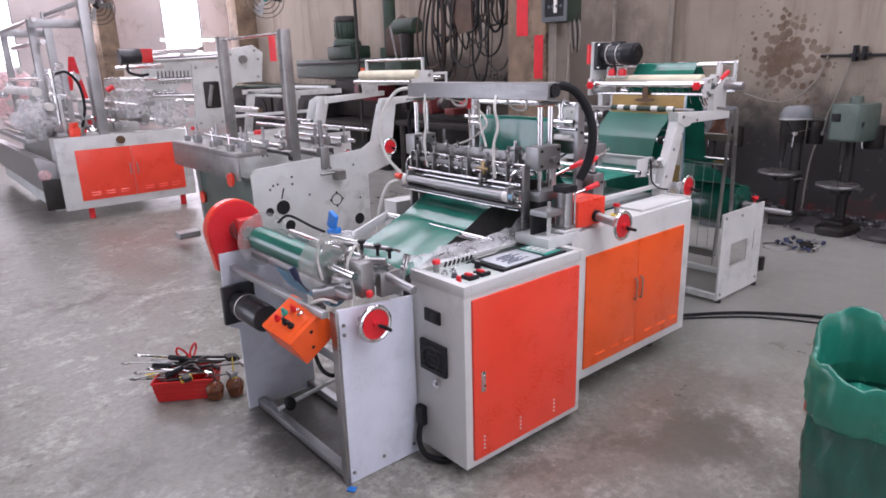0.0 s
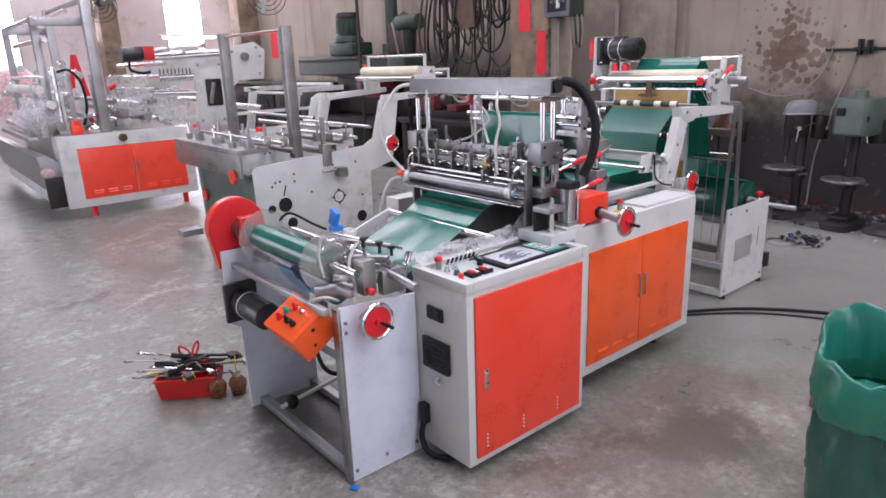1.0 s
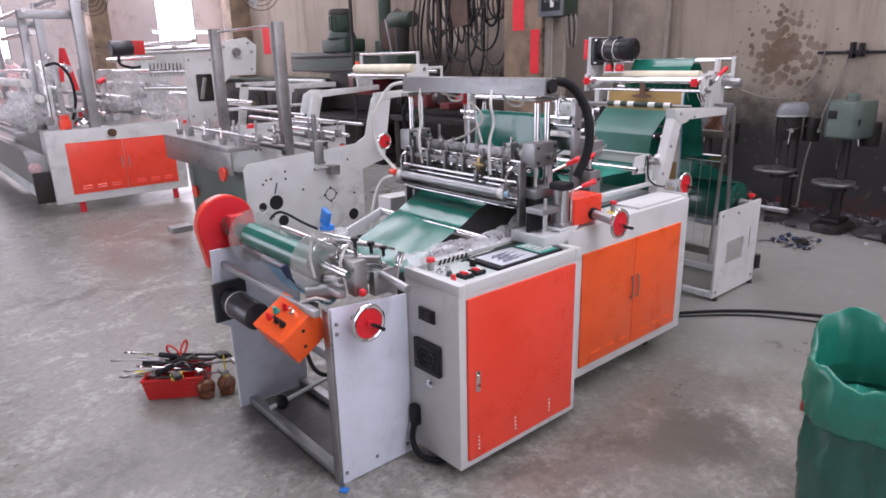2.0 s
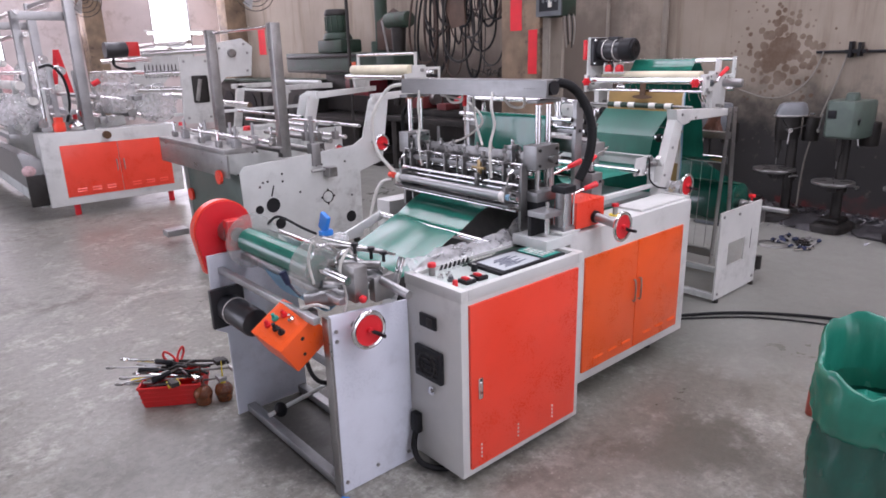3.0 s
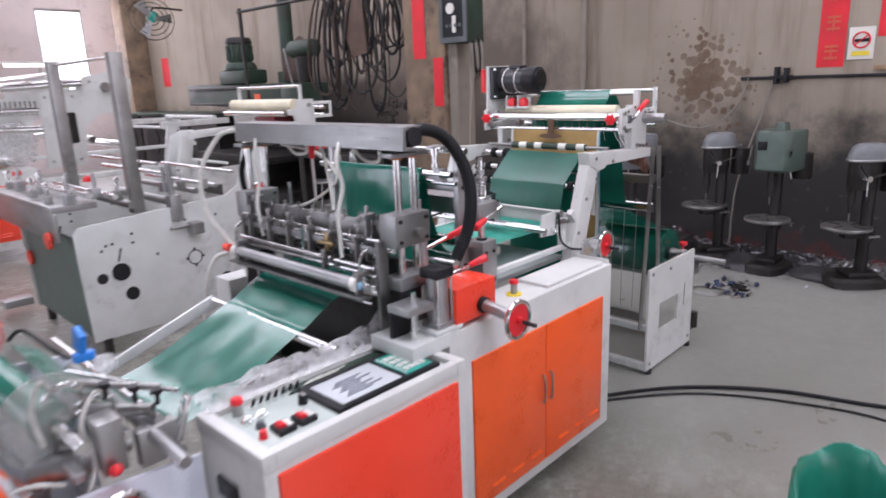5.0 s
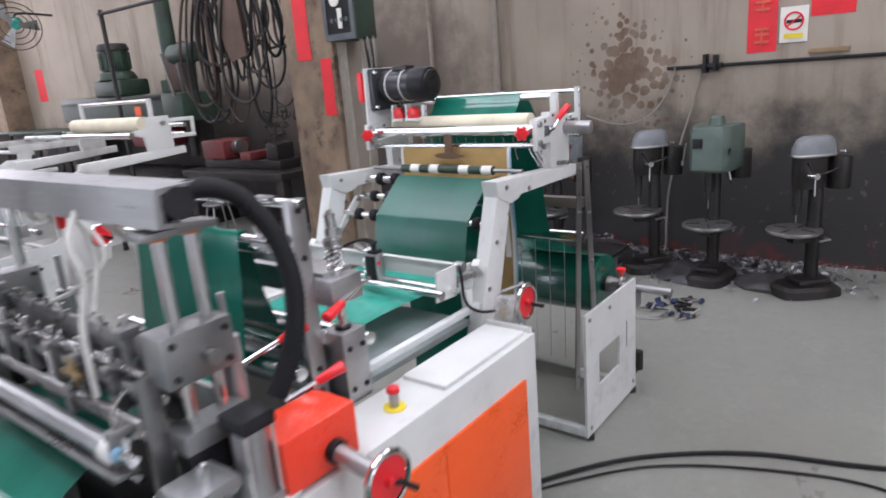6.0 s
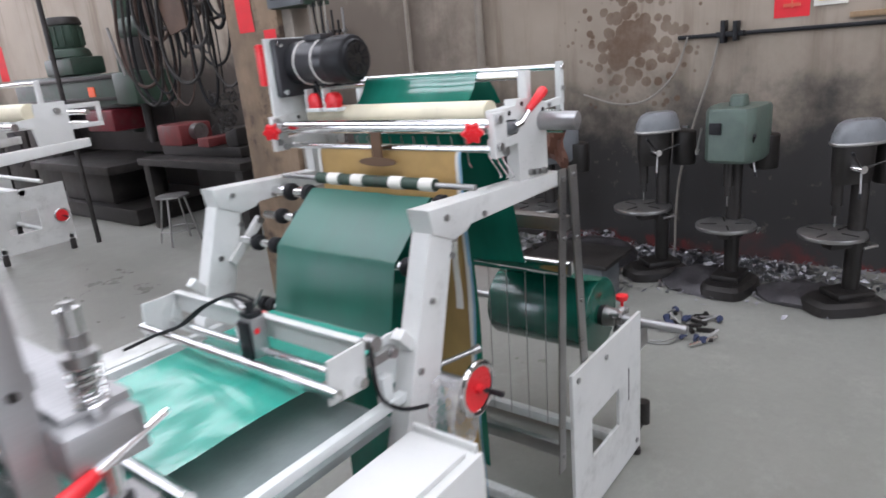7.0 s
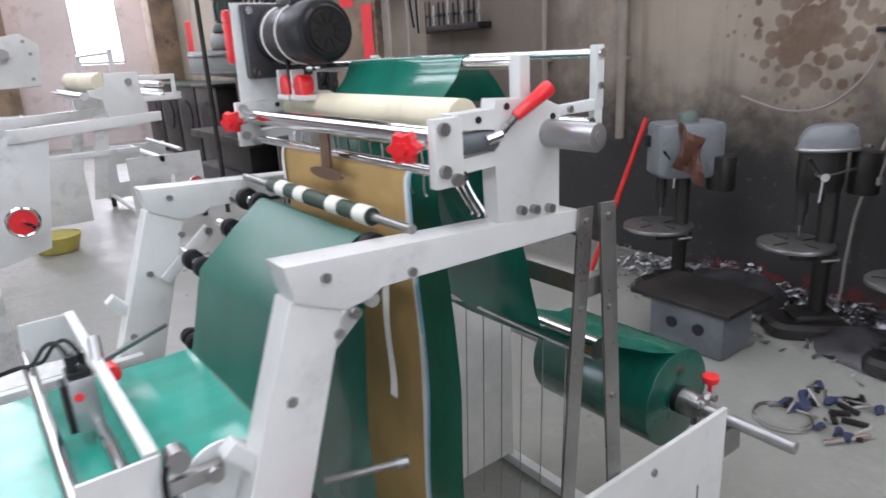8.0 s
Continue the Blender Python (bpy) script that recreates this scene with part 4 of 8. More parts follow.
part("tailstock", box(B(), (6.22, 6.55, 0.93), (6.48, 6.75, 1.12), 0.03), DARK_STEEL, la)
part("carriage", box(B(), (6.15, 6.95, 0.93), (6.55, 7.15, 1.02), 0.01), DULL_RED, la)
for y0 in (11.6, 12.7, 13.8, 14.9):
    mc = thing("machine_cabinet", (6.8, y0, 0), "dark oily machine cabinet by the wall", "cabinet", "dark cabinets by the wall")
    part("body", box(B(), (6.4, y0 - 0.5, 0), (7.2, y0 + 0.5, 1.25), 0.02), DARK_STEEL, mc)
    part("top", box(B(), (6.35, y0 - 0.53, 1.25), (7.22, y0 + 0.53, 1.30), 0.01), DARK_GREEN, mc)
    part("opening", rod(B(), (6.38, y0, 0.75), (6.41, y0, 0.75), 0.28, 24), BLACK, mc)
st = thing("work_stool", (5.75, 7.15, 0), "worn steel stool with a round seat", "stool")
part("seat", rod(B(), (5.75, 7.15, 0.485), (5.75, 7.15, 0.505), 0.165, 26, None, 0.004), STEEL, st)
for k in range(4):
    a = k * math.pi / 2 + 0.6
    part("leg", rod(B(), (5.75 + 0.12 * math.cos(a), 7.15 + 0.12 * math.sin(a), 0.485), (5.75 + 0.22 * math.cos(a), 7.15 + 0.22 * math.sin(a), 0.0), 0.011, 8), STEEL, st)
part("foot_ring", ring(B(), (5.75, 7.15, 0.15), (0, 0, 1), 0.185, 0.007), STEEL, st)

# ---- wall fans ----
def fan(x, y, z, tint, hook):
    f_ = thing("wall_fan", (x, y, z), "old industrial wall fan with a teal motor", "fan", "wall fans")
    ax = Vector((-0.5, -0.75, -0.35)).normalized()
    c = Vector((x, y, z))
    cg = B()
    for k in range(4):
        ring(cg, c + ax * (0.10 - 0.02 * k), ax, 0.40 - 0.09 * k, 0.008, 28, 5)
    part("cage", cg, DARK_STEEL, f_)
    q = ax.to_track_quat('Z', 'Y').to_matrix()
    for k in range(3):
        a = k * 2.094
        e = q @ Vector((math.cos(a), math.sin(a), 0))
        t = q @ Vector((-math.sin(a), math.cos(a), 0.4))
        bl = B()
        v = [bl.verts.new(c + ax * 0.07 + p) for p in (e * 0.05 - t * 0.03, e * 0.35 - t * 0.11, e * 0.36 + t * 0.1, e * 0.05 + t * 0.03)]
        v2 = [bl.verts.new(p.co + ax * 0.006) for p in v]
        bl.faces.new(v)
        bl.faces.new(v2[::-1])
        for i in range(4):
            bl.faces.new((v[i], v[(i + 1) % 4], v2[(i + 1) % 4], v2[i]))
        part("blade", bl, STEEL, f_)
    part("motor", rod(B(), c - ax * 0.18, c + ax * 0.04, 0.085, 18, None, 0.015), tint, f_)
    part("arm", tube(B(), [c - ax * 0.15, c - ax * 0.3 + Vector((0, 0, 0.1)), hook], 0.02), DARK_STEEL, f_)


fan(6.5, 13.3, 3.1, TEAL, (7.26, 13.6, 3.3))
fan(3.9, 16.1, 3.1, DARK_STEEL, (4.15, 16.52, 3.3))

# ---- control cabinet ----
cc = thing("control_cabinet", (1.75, 1.66, 0), "white control cabinet with a bright red-orange door", "control cabinet")
part("body", box(B(), (1.395, 1.503, 0.05), (2.115, 1.83, 0.822), 0.006), WHITE, cc)
rimb = B()
for a, b in (((1.393, 1.498), (1.43, 1.832)), ((2.08, 1.498), (2.117, 1.832)), ((1.43, 1.498), (2.08, 1.528)), ((1.43, 1.80), (2.08, 1.832))):
    box(rimb, (a[0], a[1], 0.80), (b[0], b[1], 0.845), 0.003)
part("console_rim", rimb, WHITE, cc)
door = part("door", box(B(), (1.432, 1.492, 0.083), (2.078, 1.512, 0.782), 0.004), RED_ORANGE, cc, "red-orange enamelled sheet door")
lk = part("lock", box(box(B(), (1.468, 1.486, 0.385), (1.492, 1.494, 0.475), 0.004), (1.474, 1.480, 0.40), (1.486, 1.488, 0.46), 0.003), CHROME, door, "chrome paddle lock")
part("key_slot", rod(B(), (1.48, 1.4795, 0.415), (1.48, 1.482, 0.415), 0.005, 10), BLACK, lk)
for x in (1.485, 1.70, 1.92):
    for k in range(4):
        part("vent_dot", rod(B(), (x, 1.490, 0.125 + k * 0.018), (x, 1.493, 0.125 + k * 0.018), 0.0045, 8), IVORY, door)
part("console_plate", box(B(), (1.432, 1.53, 0.812), (2.078, 1.798, 0.828), 0.002), PALE_GREEN, cc)
scr = part("display_unit", box(B(), (1.66, 1.548, 0.828), (2.055, 1.745, 0.843), 0.004), BLACK, cc, "dark bezel of the display unit")
part("screen", box(B(), (1.685, 1.562, 0.843), (1.905, 1.715, 0.8465), 0.001), LCD, scr, "pale grey display")
dk = B()
rl = random.Random(8)
for k in range(9):
    box(dk, (1.72 + 0.012 * (k % 3), 1.585 + k * 0.011, 0.8466), (1.80 + rl.uniform(0, 0.06), 1.590 + k * 0.011, 0.8478))
part("readout", dk, LCD_DARK, scr)
part("keypad", box(B(), (1.925, 1.562, 0.843), (2.035, 1.715, 0.8465), 0.001), TEAL, scr)
kp = part("key_block", box(B(), (1.93, 1.57, 0.8466), (1.935, 1.71, 0.8475)), IVORY, scr)
for i in range(4):
    for k in range(4):
        part("key", box(B(), (1.942 + i * 0.022, 1.58 + k * 0.031, 0.8465), (1.958 + i * 0.022, 1.602 + k * 0.031, 0.850), 0.001), IVORY, kp)
part("label_strip", box(B(), (1.64, 1.752, 0.828), (2.06, 1.790, 0.834), 0.001), DARK_GREEN, cc, "dark green label strip")
part("label_writing", box(box(B(), (1.70, 1.766, 0.834), (1.83, 1.771, 0.8350)), (1.72, 1.775, 0.834), (1.86, 1.780, 0.8350)), IVORY, cc, "unreadable pale writing")
es = part("emergency_stop", rod(B(), (1.482, 1.765, 0.862), (1.482, 1.765, 0.880), 0.019, 20, 0.016, 0.004), RED, cc, "red mushroom stop button")
part("collar", rod(B(), (1.482, 1.765, 0.828), (1.482, 1.765, 0.864), 0.013, 16), STEEL, es)
for k in range(7):
    x = 1.525 + k * 0.024
    tg = part("toggle_switch", rod(B(), (x, 1.762, 0.828), (x, 1.762, 0.840), 0.008, 12), CHROME, cc)
    part("lever", rod(B(), (x, 1.762, 0.838), (x + 0.004, 1.755, 0.860), 0.005, 8), BLACK, tg)
kn = part("rotary_knob", rod(B(), (1.635, 1.68, 0.828), (1.635, 1.68, 0.857), 0.014, 16, 0.012, 0.002), BLACK, cc)
part("pointer", box(B(), (1.633, 1.668, 0.857), (1.637, 1.692, 0.860)), IVORY, kn)
for x, y in ((1.472, 1.70), (1.485, 1.655), (1.515, 1.70)):
    part("push_button", rod(rod(B(), (x, y, 0.828), (x, y, 0.838), 0.014, 16), (x, y, 0.838), (x, y, 0.848), 0.010, 14), CHROME if y > 1.66 else GREY_PAINT, cc)
for x in (1.492, 1.556):
    rk = part("rocker_switch", box(B(), (x, 1.572, 0.828), (x + 0.052, 1.625, 0.844), 0.003), BLACK, cc)
    part("rocker", box(B(), (x + 0.007, 1.585, 0.843), (x + 0.030, 1.613, 0.853), 0.003, Matrix.Rotation(0.15, 4, 'Y')), RED, rk, "red rocker")
    part("rocker_plate", box(B(), (x + 0.032, 1.582, 0.843), (x + 0.047, 1.616, 0.8475), 0.001), IVORY, rk)
part("pilot_lamp", rod(B(), (1.462, 1.605, 0.828), (1.462, 1.605, 0.850), 0.012, 14, 0.009), RED, cc)
# things on its end panel
so = part("power_socket", box(B(), (1.384, 1.64, 0.650), (1.396, 1.735, 0.705), 0.003), BLACK, cc)
part("socket_well", box(B(), (1.380, 1.655, 0.660), (1.386, 1.69, 0.695), 0.002), DARK_STEEL, so)
fn = part("fan_grille", box(B(), (1.376, 1.605, 0.43), (1.396, 1.765, 0.565), 0.006), BLACK, cc, "black filter fan grille")
part("grille_ring", ring(ring(B(), (1.374, 1.685, 0.497), (1, 0, 0), 0.05, 0.004), (1.374, 1.685, 0.497), (1, 0, 0), 0.028, 0.004), DARK_STEEL, fn)
for k in range(5):
    part("grille_bar", box(B(), (1.372, 1.62, 0.452 + k * 0.022), (1.377, 1.75, 0.457 + k * 0.022)), DARK_STEEL, fn)
part("panel_lock", rod(rod(B(), (1.382, 1.672, 0.385), (1.396, 1.672, 0.385), 0.017, 16), (1.372, 1.672, 0.385), (1.383, 1.672, 0.385), 0.009, 12), CHROME, cc)
gl = part("cable_gland", box(B(), (1.366, 1.752, 0.155), (1.396, 1.797, 0.245), 0.006), BLACK, cc)
part("cable", tube(B(), [(1.375, 1.775, 0.16), (1.355, 1.765, 0.09), (1.36, 1.72, 0.035), (1.42, 1.65, 0.018), (1.55, 1.62, 0.016), (1.9, 1.66, 0.014), (2.2, 1.75, 0.014)], 0.013), RUBBER, gl)
for x, y in ((1.50, 1.62), (2.03, 1.62), (1.50, 1.75), (2.03, 1.75)):
    part("foot", rod(B(), (x, y, 0), (x, y, 0.052), 0.022, 12), DARK_STEEL, cc)

# crumpled clear film behind the console
wr = B()
rows = []
for i in range(26):
    x = 1.41 + 0.74 * i / 25
    row = []
    for k in range(8):
        n1 = noise.noise(Vector((x * 14, k * 0.8, 2.0)))
        row.append(wr.verts.new((x + 0.012 * n1, 1.795 + 0.018 * k + 0.012 * n1, 0.847 + 0.035 * math.sin(math.pi * k / 7) * (1 + n1) + (0.05 * max(0, (x - 1.95) / 0.2) if 2 < k < 6 else 0))))
    rows.append(row)
for a, b in zip(rows, rows[1:]):
    for k in range(7):
        wr.faces.new((a[k], a[k + 1], b[k + 1], b[k]))
single("plastic_wrap", wr, WRAP, (1.75, 1.84, 0.84), "crumpled clear plastic film lying behind the console", "plastic wrap")

# ---- bag making machine ----
bm_ = thing("bag_making_machine", (2.65, 2.2, 0), "white plastic bag making machine with orange doors", "bag machine")
body = part("side_cabinet", box(B(), (2.155, 1.60, 0.12), (3.21, 1.785, 0.886), 0.005), WHITE, bm_)
for x0, x1, hx in ((2.262, 2.694, 2.672), (2.698, 3.13, 2.722)):
    dr = part("door", box(B(), (x0, 1.591, 0.172), (x1, 1.603, 0.758), 0.003), ORANGE, body, "orange enamelled sheet door")
    part("handle", tube(B(), [(hx, 1.592, 0.44), (hx, 1.578, 0.448), (hx, 1.578, 0.545), (hx, 1.592, 0.553)], 0.0045, 8, 3), STEEL, dr, "thin steel bow handle")
    for i in range(3):
        lx = x0 + 0.09 + i * 0.12
        part("louvre", prism(B(), [(1.5915, 0.222), (1.586, 0.222), (1.5915, 0.232)], 'x', lx, lx + 0.075), ORANGE, dr)
part("lid_plate", box(B(), (2.752, 1.622, 0.885), (3.178, 1.772, 0.899), 0.002), WHITE, bm_, "loose white cover plate")
part("end_lip", box(B(), (3.198, 1.61, 0.88), (3.207, 1.78, 0.905), 0.002), WHITE, bm_)
part("far_cabinet", box(B(), (2.0, 2.74, 0.10), (3.22, 2.86, 0.90), 0.005), WHITE, bm_)
part("belly_pan", box(B(), (2.1, 1.785, 0.30), (3.2, 2.74, 0.34), 0.003), DARK_STEEL, bm_)
part("front_panel", box(B(), (2.02, 1.785, 0.10), (2.05, 2.74, 0.62), 0.003), DARK_STEEL, bm_)
part("mount_block", box(box(B(), (1.99, 1.60, 0.845), (2.21, 1.80, 0.893), 0.004), (2.10, 1.604, 0.893), (2.23, 1.79, 0.907), 0.003), GREYWHITE, bm_)
# gear box, hand wheel and stop button
gb = part("gear_box", box(B(), (2.20, 1.605, 0.902), (2.405, 1.735, 1.028), 0.006), RED_ORANGE, bm_, "red-orange gear box")
part("wheel_shaft", rod(B(), (2.33, 1.605, 0.945), (2.33, 1.46, 0.925), 0.021, 16), ALU, gb)
part("shaft_bush", rod(B(), (2.33, 1.606, 0.945), (2.33, 1.590, 0.943), 0.028, 16), BLACK, gb)
hand_wheel(bm_, (2.33, 1.452, 0.922), 0.066)
es2 = part("emergency_stop", rod(B(), (2.615, 1.685, 0.930), (2.615, 1.685, 0.947), 0.019, 20, 0.017, 0.004), RED, bm_, "red mushroom stop button")
part("collar", rod(B(), (2.615, 1.685, 0.885), (2.615, 1.685, 0.932), 0.013, 16), STEEL, es2)
part("ring_plate", rod(B(), (2.615, 1.685, 0.885), (2.615, 1.685, 0.891), 0.030, 24), YELLOW, es2, "yellow ring plate")

# added dark sheet that stands in for the shade inside the machine
part("interior_shade_sheet", box(B(), (2.20, 1.80, 0.45), (2.212, 2.72, 0.93), 0.003), DARK_STEEL, bm_, "dark sheet standing in for the shaded interior")
HEAD_GREY = mat("oiled_grey_iron", (0.23, 0.226, 0.22), 0.34, 0.8, var=0.2, dirt=0.4)
# sealing head: side blocks, guide rods, bars and the top channel
hd = part("top_channel", prism(B(), [(2.085, 1.486), (2.19, 1.478), (2.19, 1.484), (2.10, 1.494), (2.10, 1.548), (2.175, 1.554), (2.175, 1.561), (2.09, 1.558)], 'y', 1.70, 2.70, 0.0015), GREY_ANODISED, bm_, "aluminium top channel")
part("channel_vent", [(Vector((2.0905, 1.77 + 0.018 * k, 1.52)), Vector((-1, 0, 0)), 0.005, 0.003) for k in range(4)], DARK_STEEL, hd)
for ys, sgn in ((1.765, -1), (2.665, 1)):
    sd = part("side_block", box(B(), (2.06, ys - 0.040, 1.175), (2.215, ys + 0.040, 1.282), 0.006), GREY_ANODISED, bm_, "machined aluminium side block")
    for x in (2.115, 2.185):
        part("guide_rod", rod(B(), (x, ys, 0.90), (x, ys, 1.475), 0.013, 14), CHROME, sd)
        part("rod_collar", rod(B(), (x, ys, 1.455), (x, ys, 1.475), 0.02, 14), COPPER, sd)
    part("rod_bridge", box(B(), (2.07, ys - 0.03, 1.462), (2.23, ys + 0.03, 1.476), 0.003), GREY_ANODISED, sd)
    part("lower_block", box(box(B(), (2.07, ys - 0.04, 1.03), (2.235, ys + 0.04, 1.075), 0.005), (2.09, ys - 0.03, 0.90), (2.20, ys + 0.03, 0.96), 0.005), GREY_ANODISED, sd)
    part("black_spacer", box(B(), (2.08, ys - 0.03, 0.958), (2.17, ys + 0.03, 1.032), 0.004), BLACK, sd)
    nb = []
    for x, z in ((2.08, 1.195), (2.08, 1.262), (2.195, 1.195), (2.195, 1.262)):
        bolt(nb, (x, ys - 0.040, z), (0, -1, 0), 0.007, 0.007)
    part("bolt", nb, DARK_STEEL, sd)
    part("side_knob", rod(rod(B(), (2.15, ys - 0.040, 1.22), (2.15, ys - 0.060, 1.22), 0.013, 14), (2.15, ys - 0.060, 1.22), (2.15, ys - 0.070, 1.22), 0.017, 14), STEEL, sd)
    part("side_plate", prism(B(), [(2.03, 0.90), (2.075, 0.90), (2.075, 1.17), (2.06, 1.195), (2.035, 1.195)], 'y', ys + sgn * 0.03 - 0.008 - sgn * 0.06, ys + sgn * 0.03 + 0.008 - sgn * 0.06, 0.002), HEAD_GREY, bm_)
for x, z0, z1, t, m_, nm in ((2.10, 1.175, 1.245, 0.012, HEAD_GREY, "seal_bar"), (2.055, 1.150, 1.172, 0.02, GREY_ANODISED, "clamp_bar"), (2.075, 1.108, 1.12, 0.03, DARK_STEEL, "heater_bar"), (2.13, 1.06, 1.12, 0.035, DARK_STEEL, "knife_beam"), (1.985, 1.012, 1.022, 0.05, HEAD_GREY, "drip_plate")):
    br = part(nm, box(B(), (x - t / 2, 1.80, z0), (x + t / 2, 2.63, z1), 0.002), m_, bm_)
    if nm == "seal_bar":
        for k in range(9):
            y = 1.86 + k * 0.09
            part("bar_clip", box(rod(B(), (x, y, z1), (x, y, z1 + 0.022), 0.006, 10), (x - 0.010, y - 0.012, z1 - 0.012), (x + 0.010, y + 0.012, z1 + 0.006), 0.002), HEAD_GREY if k % 2 else STEEL, br)
    if nm == "clamp_bar":
        for k in range(3):
            y = 2.0 + k * 0.22
            part("spring_pin", rod(B(), (x - 0.01, y, 1.08), (x - 0.01, y, 1.20), 0.006, 8), CHROME, br)
BRASS = mat("dull_brass", (0.36, 0.26, 0.13), 0.35, 0.8, var=0.2, dirt=0.3)
cl_ = part("bar_clamp", box(box(B(), (2.02, 2.035, 1.13), (2.045, 2.058, 1.20), 0.004), (2.015, 2.005, 1.155), (2.03, 2.088, 1.168), 0.003), BRASS, bm_, "small brass clamp")
part("clamp_finger", box(B(), (2.0, 2.038, 1.075), (2.02, 2.056, 1.14), 0.003), HEAD_GREY, cl_)
part("beam_rod", rod(B(), (2.115, 1.80, 1.145), (2.115, 2.63, 1.145), 0.009, 12), CHROME, bm_)
for x, z, r, y0, y1, m_ in ((1.99, 1.055, 0.021, 1.865, 2.600, ALU), (2.085, 1.130, 0.009, 1.80, 2.64, CHROME), (2.01, 0.992, 0.006, 1.80, 2.66, CHROME), (2.12, 0.985, 0.02, 1.80, 2.64, CHROME)):
    rl_ = part("guide_roller", rod(B(), (x, y0, z), (x, y1, z), r, 18), m_, bm_)
    if r > 0.0205:
        for y in (y0 - 0.012, y1 + 0.012):
            part("end_collar", rod(B(), (x, y - 0.013, z), (x, y + 0.013, z), r + 0.006, 18), IVORY, rl_, "white end collar")
        part("roller_shaft", rod(B(), (x, 1.77, z), (x, 2.68, z), 0.010, 10), CHROME, rl_)
for k in range(7):
    y = 1.86 + k * 0.115
    aj = part("adjusting_screw", rod(B(), (2.075, y, 1.10), (2.075, y, 1.215), 0.0045, 8), CHROME, bm_)
    part("lock_nut", rod(B(), (2.075, y, 1.178), (2.075, y, 1.188), 0.010, 6), STEEL, aj)
for y in (1.845, 2.60):
    hv = part("roller_hanger", box(box(B(), (1.978, y - 0.010, 1.0), (2.004, y + 0.010, 1.10), 0.003), (1.985, y - 0.012, 1.08), (2.09, y + 0.012, 1.098), 0.003), HEAD_GREY, bm_)
    part("hanger_nut", rod(B(), (1.987, y - 0.012, 1.055), (1.987, y - 0.026, 1.055), 0.014, 6), BLUE_TRIM, hv)
for x, z, r in ((2.055, 1.195, 0.006), (2.03, 1.105, 0.0075), (2.045, 1.078, 0.010), (2.155, 1.155, 0.012)):
    part("cross_rod", rod(B(), (x, 1.80, z), (x, 2.64, z), r, 12), CHROME, bm_)
for k in range(6):
    y = 1.90 + k * 0.135
    gk = part("guide_clip", box(box(B(), (2.03, y - 0.006, 1.10), (2.06, y + 0.006, 1.20), 0.002), (2.022, y - 0.012, 1.188), (2.066, y + 0.012, 1.204), 0.002), HEAD_GREY, bm_)
    part("clip_screw", rod(rod(B(), (2.044, y, 1.204), (2.044, y, 1.235), 0.0045, 8), (2.044, y, 1.225), (2.044, y, 1.238), 0.009, 8), STEEL, gk)
for y in (1.88, 2.56):
    ln = part("hanger_link", box(box(B(), (2.06, y - 0.008, 1.11), (2.085, y + 0.008, 1.27), 0.002), (2.052, y - 0.016, 1.255), (2.10, y + 0.016, 1.275), 0.002), GREY_ANODISED, bm_)
    part("link_pin", rod(rod(B(), (2.065, y - 0.02, 1.19), (2.065, y + 0.02, 1.19), 0.008, 10), (2.075, y, 1.275), (2.075, y, 1.30), 0.007, 10), CHROME, ln)
for y in (1.835, 2.62):
    part("guard_hoop", tube(B(), [(2.03, y, 1.17), (2.0, y + 0.004, 1.14), (2.005, y + 0.006, 1.08), (2.045, y, 1.05)], 0.005, 8, 4), CHROME, bm_)
    part("rear_cylinder", rod(rod(B(), (2.255, y - 0.02, 1.02), (2.255, y - 0.02, 1.20), 0.024, 18), (2.255, y - 0.02, 1.20), (2.255, y - 0.02, 1.30), 0.008, 12), ALU, bm_)
part("back_plate", box(B(), (2.21, 1.80, 0.94), (2.222, 2.63, 1.09), 0.002), STEEL, bm_)
pc = part("air_cylinder", rod(B(), (2.165, 1.655, 0.915), (2.165, 1.655, 1.075), 0.036, 22), ALU, bm_, "bright pneumatic cylinder")
part("cylinder_cap", box(B(), (2.125, 1.615, 1.075), (2.205, 1.695, 1.108), 0.006), BLACK, pc)
part("cylinder_foot", box(B(), (2.125, 1.615, 0.905), (2.205, 1.695, 0.925), 0.004), ALU, pc)
part("tie_rod", rod(rod(B(), (2.133, 1.623, 0.92), (2.133, 1.623, 1.08), 0.005, 8), (2.197, 1.623, 0.92), (2.197, 1.623, 1.08), 0.005, 8), CHROME, pc)
part("cylinder_mount", box(B(), (2.00, 1.62, 0.985), (2.11, 1.72, 1.01), 0.003), ALU, bm_)
part("mount_post", rod(rod(B(), (2.055, 1.655, 0.893), (2.055, 1.655, 0.985), 0.013, 14), (2.055, 1.655, 1.01), (2.055, 1.655, 1.05), 0.009, 12), CHROME, bm_)
part("mount_shield", box(B(), (2.005, 1.705, 0.893), (2.105, 1.722, 0.985), 0.003), BLACK, bm_)
